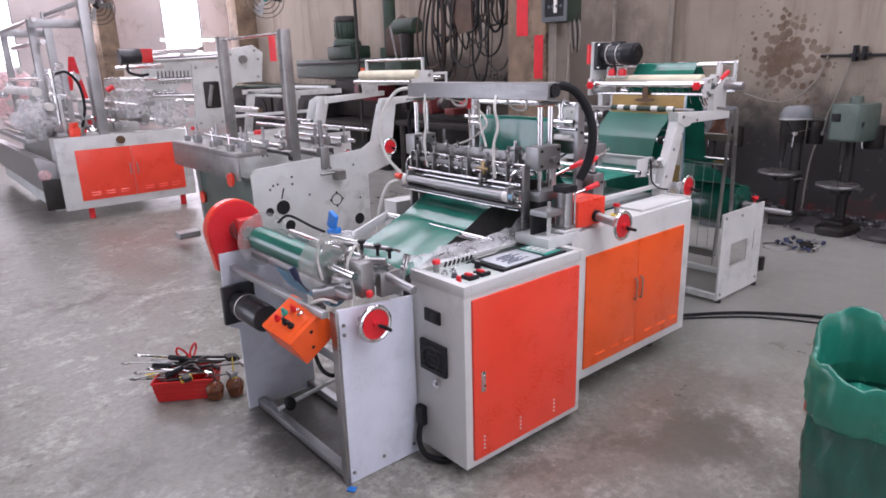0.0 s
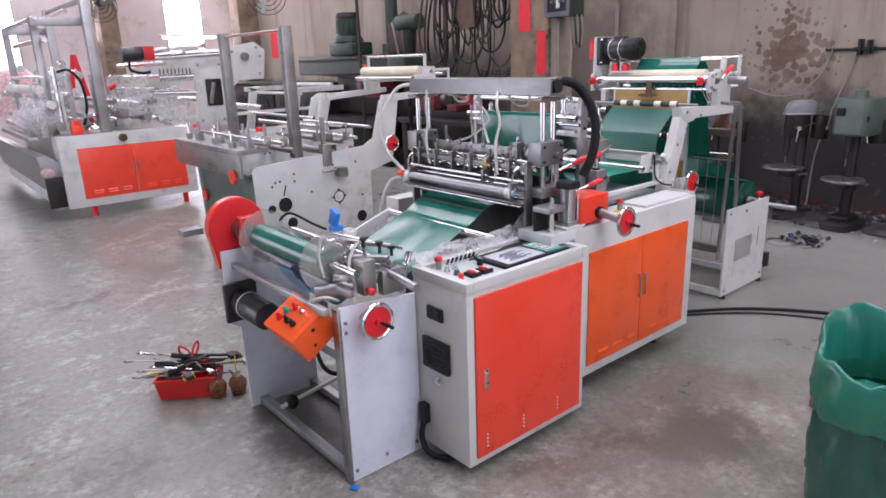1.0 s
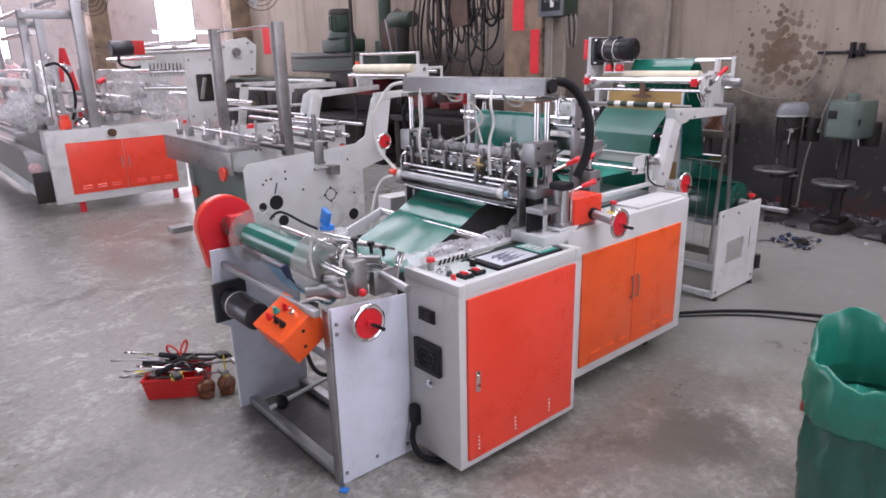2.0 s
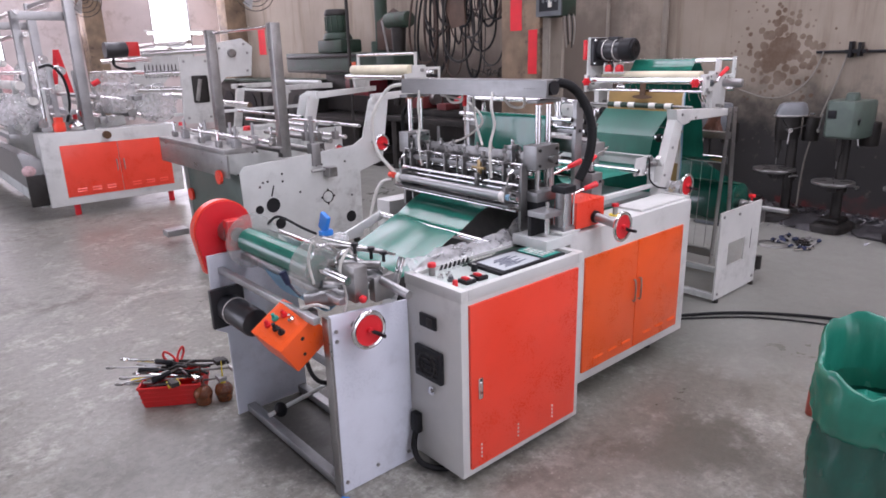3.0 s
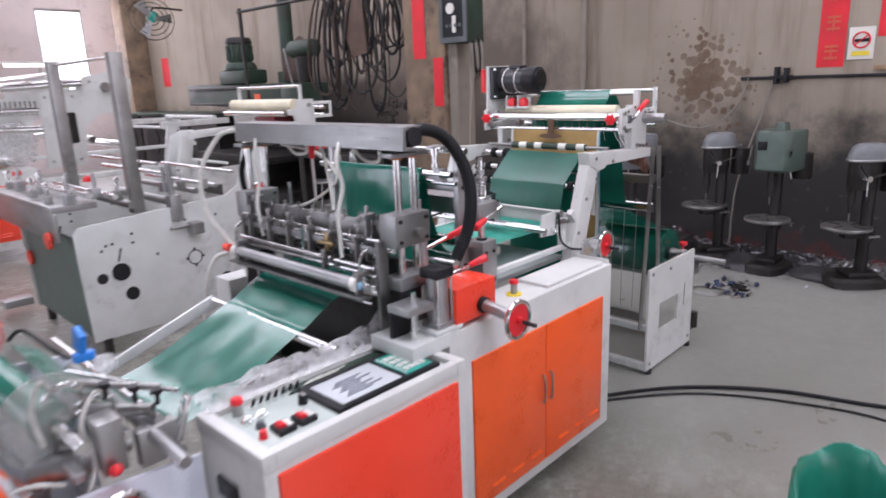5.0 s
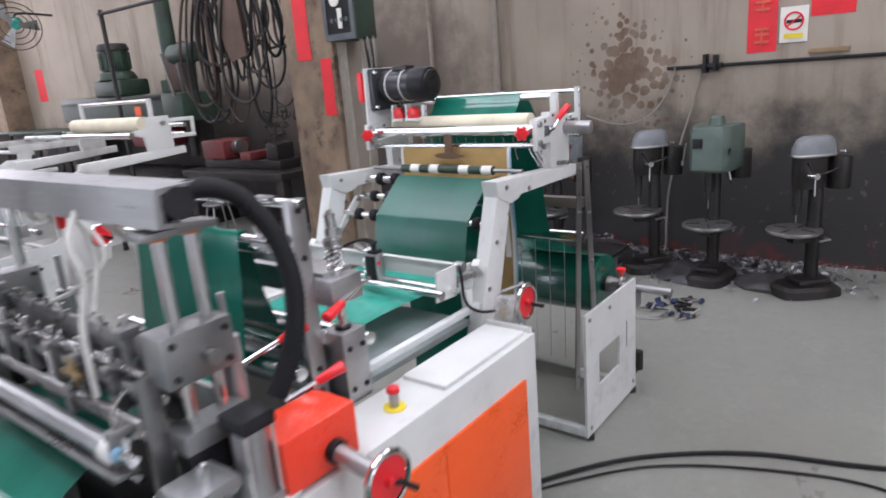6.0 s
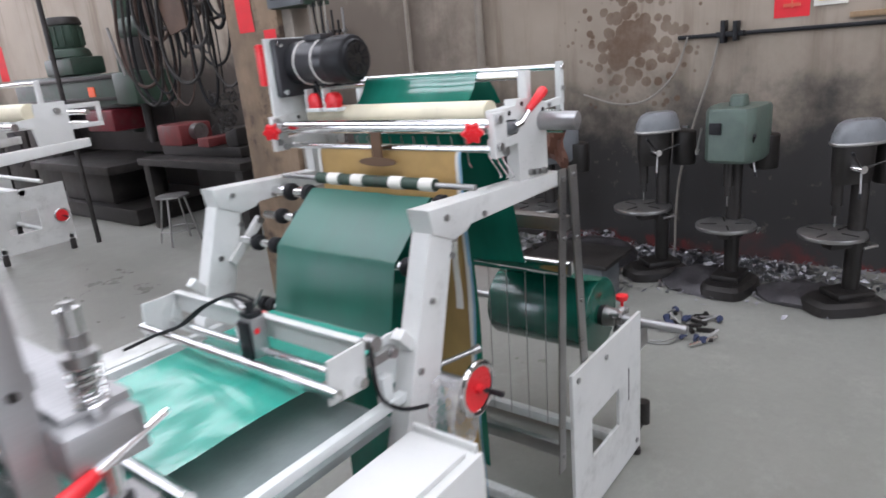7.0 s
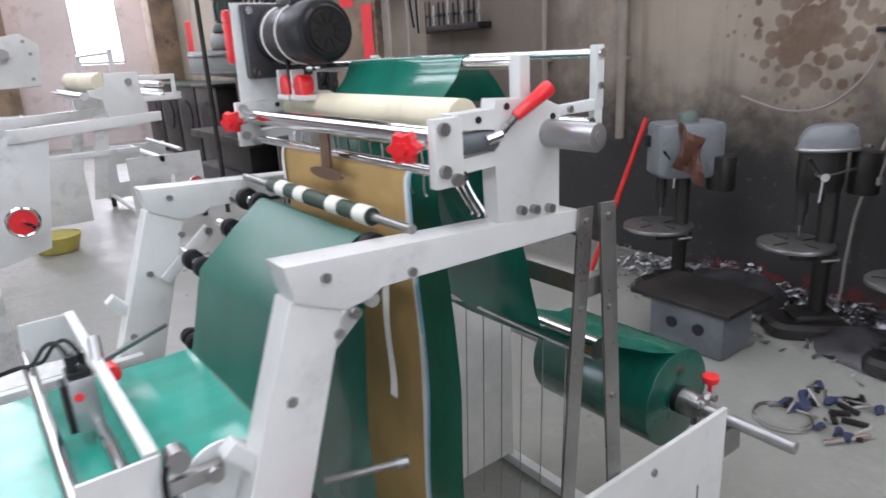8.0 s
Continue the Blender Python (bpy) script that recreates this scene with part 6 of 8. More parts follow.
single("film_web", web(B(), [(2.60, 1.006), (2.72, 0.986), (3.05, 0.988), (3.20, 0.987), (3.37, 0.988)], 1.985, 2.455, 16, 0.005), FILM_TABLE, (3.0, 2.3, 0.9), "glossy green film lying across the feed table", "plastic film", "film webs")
rollw = rod(B(), (1.055, 2.49, 0.918), (1.098, 1.995, 0.889), 0.056, 30)
single("wound_film", rollw, FILM, (1.07, 2.28, 0.84), "green film wound on the winder between two discs", "film roll")

# ---- unwind stand (rear tower) ----
uw = thing("unwind_stand", (3.95, 2.24, 0), "white unwind stand with rollers, motor and film", "unwind stand")
POST = [(3.135, 0.60), (3.262, 0.60), (3.458, 1.258), (3.372, 1.287)]
BEAM = [(3.366, 1.343), (3.99, 1.312), (3.99, 1.264), (3.525, 1.277), (3.512, 1.258), (3.456, 1.250), (3.378, 1.284)]
BRACKET = [(3.784, 1.318), (3.945, 1.309), (3.945, 1.518), (3.90, 1.536), (3.785, 1.543), (3.785, 1.525), (3.690, 1.525), (3.690, 1.497), (3.784, 1.493), (3.784, 1.452), (3.690, 1.450), (3.690, 1.422), (3.784, 1.430)]
for y0, y1, nm in ((1.82, 1.875, "near"), (2.645, 2.70, "far")):
    out = -1 if nm == "near" else 1
    face = y0 if nm == "near" else y1
    sf = part("side_post", prism(B(), POST, 'y', y0, y1, 0.004), WHITE, uw, "leaning white steel post")
    part("top_beam", prism(B(), BEAM, 'y', y0 - 0.005, y1 + 0.005, 0.005), WHITE, sf)
    tb2 = []
    for x, z in ((3.43, 1.312), (3.585, 1.283), (3.445, 1.215), (3.355, 1.131), (3.29, 0.98)):
        bolt(tb2, (x, y0 - 0.005 if z > 1.25 else y0, z), (0, -1, 0), 0.0085, 0.006)
    part("bolt", tb2, STEEL, sf)
    part("post_lug", box(B(), (3.262, y0 + 0.012, 1.03), (3.290, y1 - 0.012, 1.09), 0.003, Matrix.Rotation(-0.7, 4, 'Y')), WHITE, sf)
    ly = y1 + 0.003 if nm == "near" else y0 - 0.018
    la_ = part("link_arm", prism(B(), [(3.375, 1.118), (3.392, 1.098), (3.520, 1.205), (3.503, 1.232)], 'y', ly, ly + 0.014, 0.002), WHITE, uw)
    part("link_pin", rod(B(), (3.505, ly - 0.012, 1.216), (3.505, ly + 0.002, 1.216), 0.010, 12), STEEL, la_)
    hdp = part("roller_bracket", prism(B(), BRACKET, 'y', y0 + 0.004, y1 - 0.014, 0.002), WHITE, uw, "cut white roller bracket")
    b3 = []
    for x in (3.838, 3.872, 3.912):
        bolt(b3, (x, y0 + 0.004, 1.338 - 0.12 * (x - 3.838)), (0, -1, 0), 0.009, 0.014)
    part("cap_bolt", b3, STEEL, hdp)
    b6 = []
    for x, z in ((3.745, 1.511), (3.81, 1.528), (3.925, 1.50)):
        bolt(b6, (x, y0 + 0.004, z), (0, -1, 0), 0.0065, 0.003)
    part("bolt_hole", b6, DARK_STEEL, hdp)
    part("rod_post", box(B(), (3.846, y0 + 0.006, 1.53), (3.872, y1 - 0.020, 1.612), 0.004), WHITE, hdp)
    bp = part("back_link", prism(B(), [(3.945, 1.495), (3.945, 1.515), (4.075, 1.520), (4.085, 1.512), (4.085, 1.415), (4.062, 1.415), (4.062, 1.500)], 'y', y0 + 0.018, y0 + 0.032, 0.002), GREYWHITE, uw)
    part("back_post", box(B(), (4.062, y0 + 0.016, 1.50), (4.086, y0 + 0.034, 1.622), 0.003), GREYWHITE, bp)
    b7 = []
    for x, z in ((4.074, 1.545), (4.073, 1.43), (3.985, 1.507)):
        bolt(b7, (x, y0 + 0.016, z), (0, -1, 0), 0.007, 0.006)
    part("bolt", b7, STEEL, bp)
    ys = y0 - 0.014 if nm == "near" else y1 + 0.006
    s1 = part("strap", prism(B(), [(3.984, 1.316), (4.026, 1.313), (3.956, 0.30), (3.914, 0.30)], 'y', ys, ys + 0.007, 0.002), STEEL, uw, "flat steel strap")
    s2 = part("strap", prism(B(), [(4.046, 1.316), (4.094, 1.312), (4.160, 0.43), (4.112, 0.43)], 'y', ys, ys + 0.007, 0.002), STEEL, uw, "flat steel strap")
    b4 = []
    for x, z in ((4.003, 1.285), (4.070, 1.285), (3.992, 1.10), (4.083, 1.08), (4.100, 0.86), (3.940, 0.36), (4.125, 0.53), (4.132, 0.47)):
        bolt(b4, (x, ys, z), (0, -1, 0), 0.0085, 0.008)
    part("bolt", b4, STEEL, s1)
    yp = 1.79 if nm == "near" else 2.715
    pl = part("side_plate", holed(B(), 3.99, 4.592, 0.022, 0.632, 4.132, 4.376, 0.236, 0.400, yp, yp + 0.012), WHITE, uw, "white side plate with a window")
    b5 = []
    for x, z in ((4.03, 0.60), (4.03, 0.06), (4.55, 0.07), (4.255, 0.585)):
        bolt(b5, (x, yp, z), (0, -1, 0), 0.010, 0.007)
    part("bolt", b5, STEEL, pl)
    part("plate_slot", box(B(), (4.465, yp - 0.0015, 0.30), (4.470, yp + 0.001, 0.44)), DARK_STEEL, pl)
    for x in (4.03, 4.56):
        part("floor_foot", rod(B(), (x, yp + 0.006, 0.0), (x, yp + 0.006, 0.024), 0.02, 12), DARK_STEEL, uw)
part("pin_bracket", box(rod(B(), (4.645, 1.795, 0.10), (4.645, 1.795, 0.20), 0.026, 14), (4.592, 1.79, 0.09), (4.66, 1.81, 0.11), 0.003), DARK_STEEL, uw)
for x, z in ((4.01, 0.045), (4.56, 0.045)):
    part("bottom_bar", box(B(), (x - 0.02, 1.803, z - 0.02), (x + 0.02, 2.714, z + 0.02), 0.003), GREYWHITE, uw)
part("cross_bar", box(B(), (3.955, 1.82, 0.335), (3.98, 2.70, 0.385), 0.003), STEEL, uw)
part("cross_bar", box(B(), (4.03, 1.82, 1.110), (4.075, 2.70, 1.155), 0.003), STEEL, uw)
for x, z, r, y0, y1, m_, nm in ((3.668, 1.488, 0.020, 1.80, 2.66, CHROME, "chrome_roller"), (3.775, 1.509, 0.034, 1.90, 2.60, CREAM_RUBBER, "rubber_roller"),
                                (3.859, 1.600, 0.013, 1.83, 2.69, CHROME, "top_rod"), (4.074, 1.606, 0.009, 1.83, 2.69, CHROME, "back_rod"),
                                (3.596, 1.292, 0.016, 1.87, 2.64, CHROME, "upper_idler"), (3.545, 1.225, 0.013, 1.88, 2.64, CHROME, "idler"), (3.440, 1.168, 0.013, 1.93, 2.64, CHROME, "idler"),
                                (3.392, 0.992, 0.010, 1.89, 2.53, GREYWHITE, "lower_idler"), (4.080, 0.970, 0.026, 1.83, 2.69, CHROME, "film_idler"), (3.690, 1.425, 0.010, 1.80, 2.66, CHROME, "hanger_rod"),
                                (3.90, 1.478, 0.022, 1.86, 2.65, GREYRUB, "nip_roller"), (4.066, 1.425, 0.012, 1.83, 2.69, CHROME, "idler"), (4.045, 1.475, 0.010, 1.83, 2.69, CHROME, "idler")):
    ro = part(nm, rod(B(), (x, y0, z), (x, y1, z), r, 20), m_, uw)
    if nm in ("upper_idler", "idler", "lower_idler") and x < 3.7:
        for y in ((1.955, 2.475, 2.56) if nm != "lower_idler" else (2.475, 2.515)):
            part("ring_collar", rod(B(), (x, y - 0.014, z), (x, y + 0.014, z), r + 0.012, 18, None, 0.005), RUBBER, ro, "black stop collar")
for y0, kn_y in ((1.797, 1.846), (2.645, 2.625)):
    ne = part("nip_end", box(B(), (3.632, y0, 1.412), (3.690, y0 + 0.020, 1.524), 0.003), WHITE, uw, "white roller end plate")
    part("end_bolt", [(Vector((3.672, y0, 1.424)), Vector((0, -1, 0)), 0.011, 0.009), (Vector((3.648, y0, 1.44)), Vector((0, -1, 0)), 0.005, 0.004), (Vector((3.648, y0, 1.508)), Vector((0, -1, 0)), 0.005, 0.004)], STEEL, ne)
    kn2 = part("star_knob", star_knob(star_knob(B(), (3.606, kn_y, 1.479), (-0.8, -0.6, 0), 0.026, 0.022), (3.598, kn_y - 0.006, 1.479), (-0.8, -0.6, 0), 0.012, 0.018), RED, uw, "red lobed hand knob")
    part("knob_stem", rod(B(), (3.612, kn_y, 1.479), (3.645, kn_y, 1.479), 0.008, 8), STEEL, kn2)
part("nip_slide", rod(B(), (3.690, 1.835, 1.473), (3.790, 1.835, 1.473), 0.019, 16, None, 0.006), GREY_PAINT, uw, "dark round slide bar")
part("roll_end", rod(rod(B(), (3.915, 1.84, 1.470), (3.925, 1.715, 1.468), 0.026, 26, None, 0.003), (3.925, 1.7155, 1.468), (3.925, 1.712, 1.468), 0.012, 16), ALU, uw, "turned aluminium shaft end")
lv = part("nip_lever", rod(rod(B(), (3.752, 1.812, 1.476), (3.782, 1.808, 1.483), 0.009, 10), (3.775, 1.808, 1.480), (3.820, 1.805, 1.514), 0.0065, 10), CHROME, uw)
part("grip", rod(B(), (3.812, 1.806, 1.509), (3.893, 1.800, 1.556), 0.0095, 16, 0.0155, 0.006), RED, lv, "red plastic lever grip")
# motor on its plate
mp = part("motor_plate", prism(B(), [(3.655, 1.765), (3.650, 1.52), (3.690, 1.515), (3.825, 1.515), (3.845, 1.58), (3.865, 1.765)], 'y', 2.652, 2.662, 0.002), GREYWHITE, uw)
part("motor_flange", box(B(), (3.672, 2.625, 1.580), (3.850, 2.653, 1.762), 0.010), BLACK_PAINT, mp)
mt = part("motor", rod(B(), (3.765, 2.63, 1.682), (3.765, 2.40, 1.682), 0.068, 32, None, 0.006), BLACK_PAINT, uw, "black painted electric motor")
part("fan_cover", rod(rod(B(), (3.765, 2.46, 1.682), (3.765, 2.37, 1.682), 0.073, 32, 0.072, 0.012), (3.765, 2.375, 1.682), (3.765, 2.362, 1.682), 0.062, 28, 0.054), BLACK, mt)
fg = rod(B(), (3.765, 2.363, 1.682), (3.765, 2.358, 1.682), 0.046, 28)
part("fan_grille", fg, DARK_STEEL, mt)
for k in range(10):
    a = k * math.pi / 5
    part("grille_slot", box(B(), (3.765 + 0.029 * math.cos(a) - 0.003, 2.3555, 1.682 + 0.029 * math.sin(a) - 0.013), (3.765 + 0.029 * math.cos(a) + 0.003, 2.3585, 1.682 + 0.029 * math.sin(a) + 0.013), 0, Matrix.Rotation(-a + math.pi / 2, 4, 'Y')), BLACK, mt)
part("junction_box", box(B(), (3.735, 2.48, 1.745), (3.795, 2.56, 1.765), 0.006), BLACK_PAINT, mt)
for y in (2.57, 2.49):
    part("cable_tie", ring(B(), (3.765, y, 1.682), (0.12, 1, 0), 0.0695, 0.0028), IVORY, mt)
part("motor_lead", tube(B(), [(3.735, 2.53, 1.62), (3.725, 2.50, 1.575), (3.735, 2.47, 1.545), (3.75, 2.46, 1.53)], 0.006), RUBBER, mt)
part("motor_screw", [(Vector((x, 2.625, z)), Vector((0, -1, 0)), 0.0095, 0.008) for x in (3.688, 3.834) for z in (1.597, 1.745)], CHROME, mp)
part("plate_back", box(B(), (3.640, 2.664, 1.62), (3.662, 2.690, 1.75), 0.008), RED, uw, "red guard edge")
for y in (2.54, 2.46):
    rv = part("red_valve", box(rod(B(), (3.72, y, 1.563), (3.755, y, 1.563), 0.024, 16, None, 0.004), (3.722, y - 0.024, 1.538), (3.75, y + 0.024, 1.562), 0.004), RED, uw, "red valve body")
    part("valve_frame", box(box(B(), (3.715, y - 0.034, 1.528), (3.76, y + 0.034, 1.540), 0.003), (3.72, y + 0.026, 1.53), (3.755, y + 0.034, 1.60), 0.003), GREYWHITE, rv)
# striped tape roller and canvas
for i, y in enumerate((2.015, 2.125, 2.275, 2.375)):
    part("tape_band", rod(B(), (3.622, y - 0.023, 1.338), (3.622, y + 0.023, 1.338), 0.0188, 20), PAPER, uw, "white tape band")
part("tape_roller", rod(B(), (3.622, 1.99, 1.338), (3.622, 2.45, 1.338), 0.0172, 20), DARK_GREEN, uw)
part("tape_rod", rod(B(), (3.622, 1.86, 1.338), (3.622, 2.62, 1.338), 0.0085, 12), STEEL, uw)
cvs = web(B(), [(3.700, 1.432), (3.684, 1.41), (3.682, 1.36), (3.686, 1.2), (3.694, 0.9), (3.684, 0.6), (3.700, 0.30)], 1.958, 2.50, 14, 0.010, 5)
cv = part("canvas_curtain", cvs, TAN, uw, "tan canvas curtain")
for y0, y1, m_, nm in ((1.951, 1.960, PAPER, "white stitched edge"), (1.943, 1.951, BLUE_TRIM, "pale blue stitched trim")):
    part("canvas_trim", web(B(), [(3.696, 1.433), (3.680, 1.41), (3.678, 1.36), (3.682, 1.2), (3.690, 0.9), (3.680, 0.6), (3.696, 0.30)], y0, y1, 1, 0.010, 5), m_, cv, nm)
part("canvas_trim", web(B(), [(3.694, 1.433), (3.678, 1.405), (3.677, 1.34)], 2.492, 2.504, 1, 0.008, 5), PAPER, cv)
part("hanger_plate", prism(box(B(), (3.655, 2.205, 1.385), (3.662, 2.245, 1.475), 0.002), [(2.225 + 0.072 * math.cos(t), 1.388 + 0.013 * math.sin(t)) for t in (2 * math.pi * k / 20 for k in range(20))], 'x', 3.652, 3.659), BROWN, uw, "brown hanger plate")
for k in range(13):
    y = 1.95 + k * 0.045
    part("needle", tube(B(), [(3.712, y, 1.455), (3.708, y - 0.010, 1.42), (3.700, y - 0.020, 1.385), (3.702, y - 0.026, 1.372)], 0.0018, 5, 3), CHROME, uw)
for y in (1.90, 1.88, 1.86):
    part("bent_hook", tube(B(), [(3.735, y, 1.43), (3.742, y - 0.012, 1.39), (3.76, y - 0.03, 1.345), (3.765, y - 0.025, 1.335)], 0.0025, 6), CHROME, uw)
part("hanging_cord", web(B(), [(3.60, 1.25), (3.595, 1.15), (3.60, 1.05), (3.598, 1.0)], 1.915, 1.935, 2, 0.006, 5), PAPER, uw, "loose white tape hanging inside the frame")
part("tie_rod", rod(rod(B(), (3.44, 1.93, 0.885), (3.56, 1.86, 0.905), 0.007, 10), (3.555, 1.863, 0.904), (3.575, 1.852, 0.907), 0.012, 10), STEEL, uw)
for k in range(9):
    part("static_wire", rod(B(), (4.065, 1.93 + k * 0.075, 0.37), (4.085, 1.93 + k * 0.075, 0.95), 0.0016, 5), STEEL, uw)
part("back_sheet", prism(B(), [(3.99, 0.07), (4.56, 0.07), (4.56, 0.64), (4.27, 0.93), (3.99, 0.93)], 'y', 2.636, 2.642), IVORY, uw, "pale sheet behind the roll")

# film on the tower
single("film_web", web(B(), [(3.30, 0.986), (3.368, 0.986), (3.374, 0.990), (3.378, 1.000), (3.393, 1.06), (3.408, 1.12), (3.422, 1.172), (3.427, 1.180), (3.475, 1.222), (3.525, 1.264), (3.578, 1.307), (3.590, 1.312), (3.604, 1.308), (3.612, 1.29)], 1.985, 2.447, 24, 0.003, 6, 0.0, True), FILM_TENT, (3.5, 2.2, 0.97), "green film folded over the tower's idlers", "plastic film", "film webs")
single("film_web", web(B(), [(3.792, 1.535), (3.830, 1.575), (3.848, 1.608), (3.861, 1.616), (3.874, 1.610), (3.925, 1.570), (3.965, 1.515)], 1.985, 2.42, 14, 0.003, 6), FILM, (3.9, 2.2, 1.5), "green film draped over the top rod", "plastic film", "film webs")
single("film_web", web(B(), [(3.915, 1.465), (3.96, 1.36), (4.0, 1.20), (4.045, 1.02), (4.062, 0.948), (4.085, 0.940), (4.3, 0.855), (4.5, 0.765), (4.635, 0.716)], 1.985, 2.43, 14, 0.004, 6), FILM, (4.2, 2.2, 0.72), "dark green film rising from the roll", "plastic film", "film webs")
single("film_web", web(B(), [(3.612, 1.292), (3.585, 1.15), (3.572, 0.9), (3.577, 0.6), (3.572, 0.28)], 1.99, 2.44, 12, 0.006, 5), FILM, (3.57, 2.2, 0.28), "dark green film hanging down inside the tower", "plastic film", "film webs")
single("film_web", web(B(), [(3.790, 1.47), (3.815, 1.3), (3.835, 1.1), (3.845, 0.9), (3.840, 0.6), (3.845, 0.30)], 2.036, 2.45, 12, 0.006, 5), FILM, (3.82, 2.2, 0.3), "green film hanging behind the canvas", "plastic film", "film webs")
fr_ = thing("film_roll", (4.655, 2.22, 0.38), "large roll of dark green film on its shaft", "film roll")
part("winding", rod(B(), (4.655, 1.985, 0.556), (4.655, 2.455, 0.556), 0.160, 56, None, 0.004), FILM_ROLL, fr_)
part("core", rod(B(), (4.655, 1.965, 0.556), (4.655, 2.475, 0.556), 0.043, 24), BLACK, fr_)
part("shaft", rod(B(), (4.655, 1.625, 0.556), (4.655, 2.735, 0.556), 0.018, 18), ALU, fr_, "bright roll shaft")
ck = part("chuck", rod(rod(B(), (4.655, 1.91, 0.556), (4.655, 1.965, 0.556), 0.036, 20, 0.046, 0.004), (4.655, 1.888, 0.556), (4.655, 1.91, 0.556), 0.028, 16), STEEL, fr_, "cast clamp chuck")
for k in range(3):
    a = k * 2.094 + 0.4
    part("chuck_arm", rod(rod(B(), (4.655, 1.925, 0.556), (4.655 + 0.055 * math.cos(a), 1.905, 0.556 + 0.055 * math.sin(a)), 0.013, 10), (4.655 + 0.052 * math.cos(a), 1.925, 0.556 + 0.052 * math.sin(a)), (4.655 + 0.052 * math.cos(a), 1.885, 0.556 + 0.052 * math.sin(a)), 0.012, 10), STEEL, ck)
part("shaft_rest", prism(B(), [(4.605, 0.45), (4.705, 0.45), (4.695, 0.538), (4.615, 0.538)], 'y', 1.80, 1.84, 0.003), STEEL, fr_)
part("rest_arm", box(B(), (4.50, 1.803, 0.44), (4.70, 1.822, 0.50), 0.003), WHITE, fr_)
part("lock_knob", rod(rod(B(), (4.735, 1.925, 0.56), (4.735, 1.925, 0.61), 0.007, 8), (4.735, 1.925, 0.603), (4.735, 1.925, 0.628), 0.024, 18, 0.027, 0.006), RED, fr_, "red locking knob")

# ---- tool basket and oil cans on the floor ----
bk = thing("tool_basket", (0.83, 3.09, 0), "red plastic basket heaped with hand tools", "basket")
ang = Matrix.Rotation(-0.585, 4, 'Z')
def bp_(u, v, z):
    w = ang.to_3x3() @ Vector((u, v, 0))
    return Vector((0.83 + w.x, 3.09 + w.y, z))
bs = B()
for (u0, v0), (u1, v1) in (((-0.135, -0.10), (0.135, -0.10)), ((0.135, -0.10), (0.135, 0.10)), ((0.135, 0.10), (-0.135, 0.10)), ((-0.135, 0.10), (-0.135, -0.10))):
    k = 1.12
    f4 = [bp_(u0, v0, 0.006), bp_(u1, v1, 0.006), bp_(u1 * k, v1 * k, 0.11), bp_(u0 * k, v0 * k, 0.11)]
    g4 = [p + Vector((0.83 - p.x, 3.09 - p.y, 0)) * 0.03 for p in f4]
    a, b = [bs.verts.new(p) for p in f4], [bs.verts.new(p) for p in g4]
    bs.faces.new(a)
    bs.faces.new(b[::-1])
    for i in range(4):
        bs.faces.new((a[i], b[i], b[(i + 1) % 4], a[(i + 1) % 4]))
part("wall", bs, RED_PAINT, bk)
part("bottom", box(B(), (0.83 - 0.13, 3.09 - 0.10, 0.002), (0.83 + 0.13, 3.09 + 0.11, 0.012), 0.002, ang), RED_PAINT, bk)
rimp = [bp_(u * 1.12, v * 1.12, 0.112) for u, v in ((-0.135, -0.10), (0.135, -0.10), (0.135, 0.10), (-0.135, 0.10), (-0.135, -0.10))]
part("rim", tube(B(), rimp, 0.007, 6, 1), RED_PAINT, bk)
for z in (0.035, 0.06, 0.085):
    part("rib", tube(B(), [bp_(u * (1 + 0.12 * z / 0.11) * 1.01, v * (1 + 0.12 * z / 0.11) * 1.01, z) for u, v in ((-0.135, -0.10), (0.135, -0.10), (0.135, 0.10), (-0.135, 0.10), (-0.135, -0.10))], 0.003, 5, 1), RED_PAINT, bk)
rt = random.Random(21)
for i in range(26):
    u, v = rt.uniform(-0.14, 0.12), rt.uniform(-0.09, 0.09)
    a, l = rt.uniform(-0.7, 0.7) + (math.pi if i % 2 else 0), rt.uniform(0.12, 0.28)
    z = 0.10 + 0.09 * rt.random() * (1 - abs(u) / 0.3)
    p, e = bp_(u, v, z), bp_(u + l * math.cos(a), v + l * 0.6 * math.sin(a), z + rt.uniform(-0.02, 0.05))
    mname = rt.choice(["steel", "steel", "dark", "dark", "chrome"])
    m_ = {"steel": STEEL, "dark": DARK_STEEL, "chrome": CHROME}[mname]
    t = thing("hand_tool", tuple(p), "oily hand tool lying in the basket", "tool", "tools in the basket")
    part("shank", rod(B(), p, e, rt.uniform(0.004, 0.008), 8), m_, t)
    kind = i % 4
    if kind == 0:
        part("grip", rod(B(), p, p + (p - e).normalized() * 0.10, 0.013, 10, 0.015, 0.004), BLACK if i != 8 else YELLOW, t)
    elif kind == 1:
        part("jaw", ring(B(), e, (0.3, 0.2, 1), 0.017, 0.006, 14, 6), m_, t)
    elif kind == 2:
        part("head", box(B(), e - Vector((0.02, 0.03, 0.012)), e + Vector((0.02, 0.03, 0.012)), 0.004), m_, t)
    else:
        part("handle", tube(B(), [p, p + (p - e) * 0.25 + Vector((0, 0, 0.012)), p + (p - e) * 0.55], 0.008), DARK_STEEL, t)
sx = thing("tin_snips", tuple(bp_(0.02, 0.03, 0.19)), "snips with looped red handles in the basket", "snips", "tools in the basket")
s0 = bp_(0.02, 0.03, 0.15)
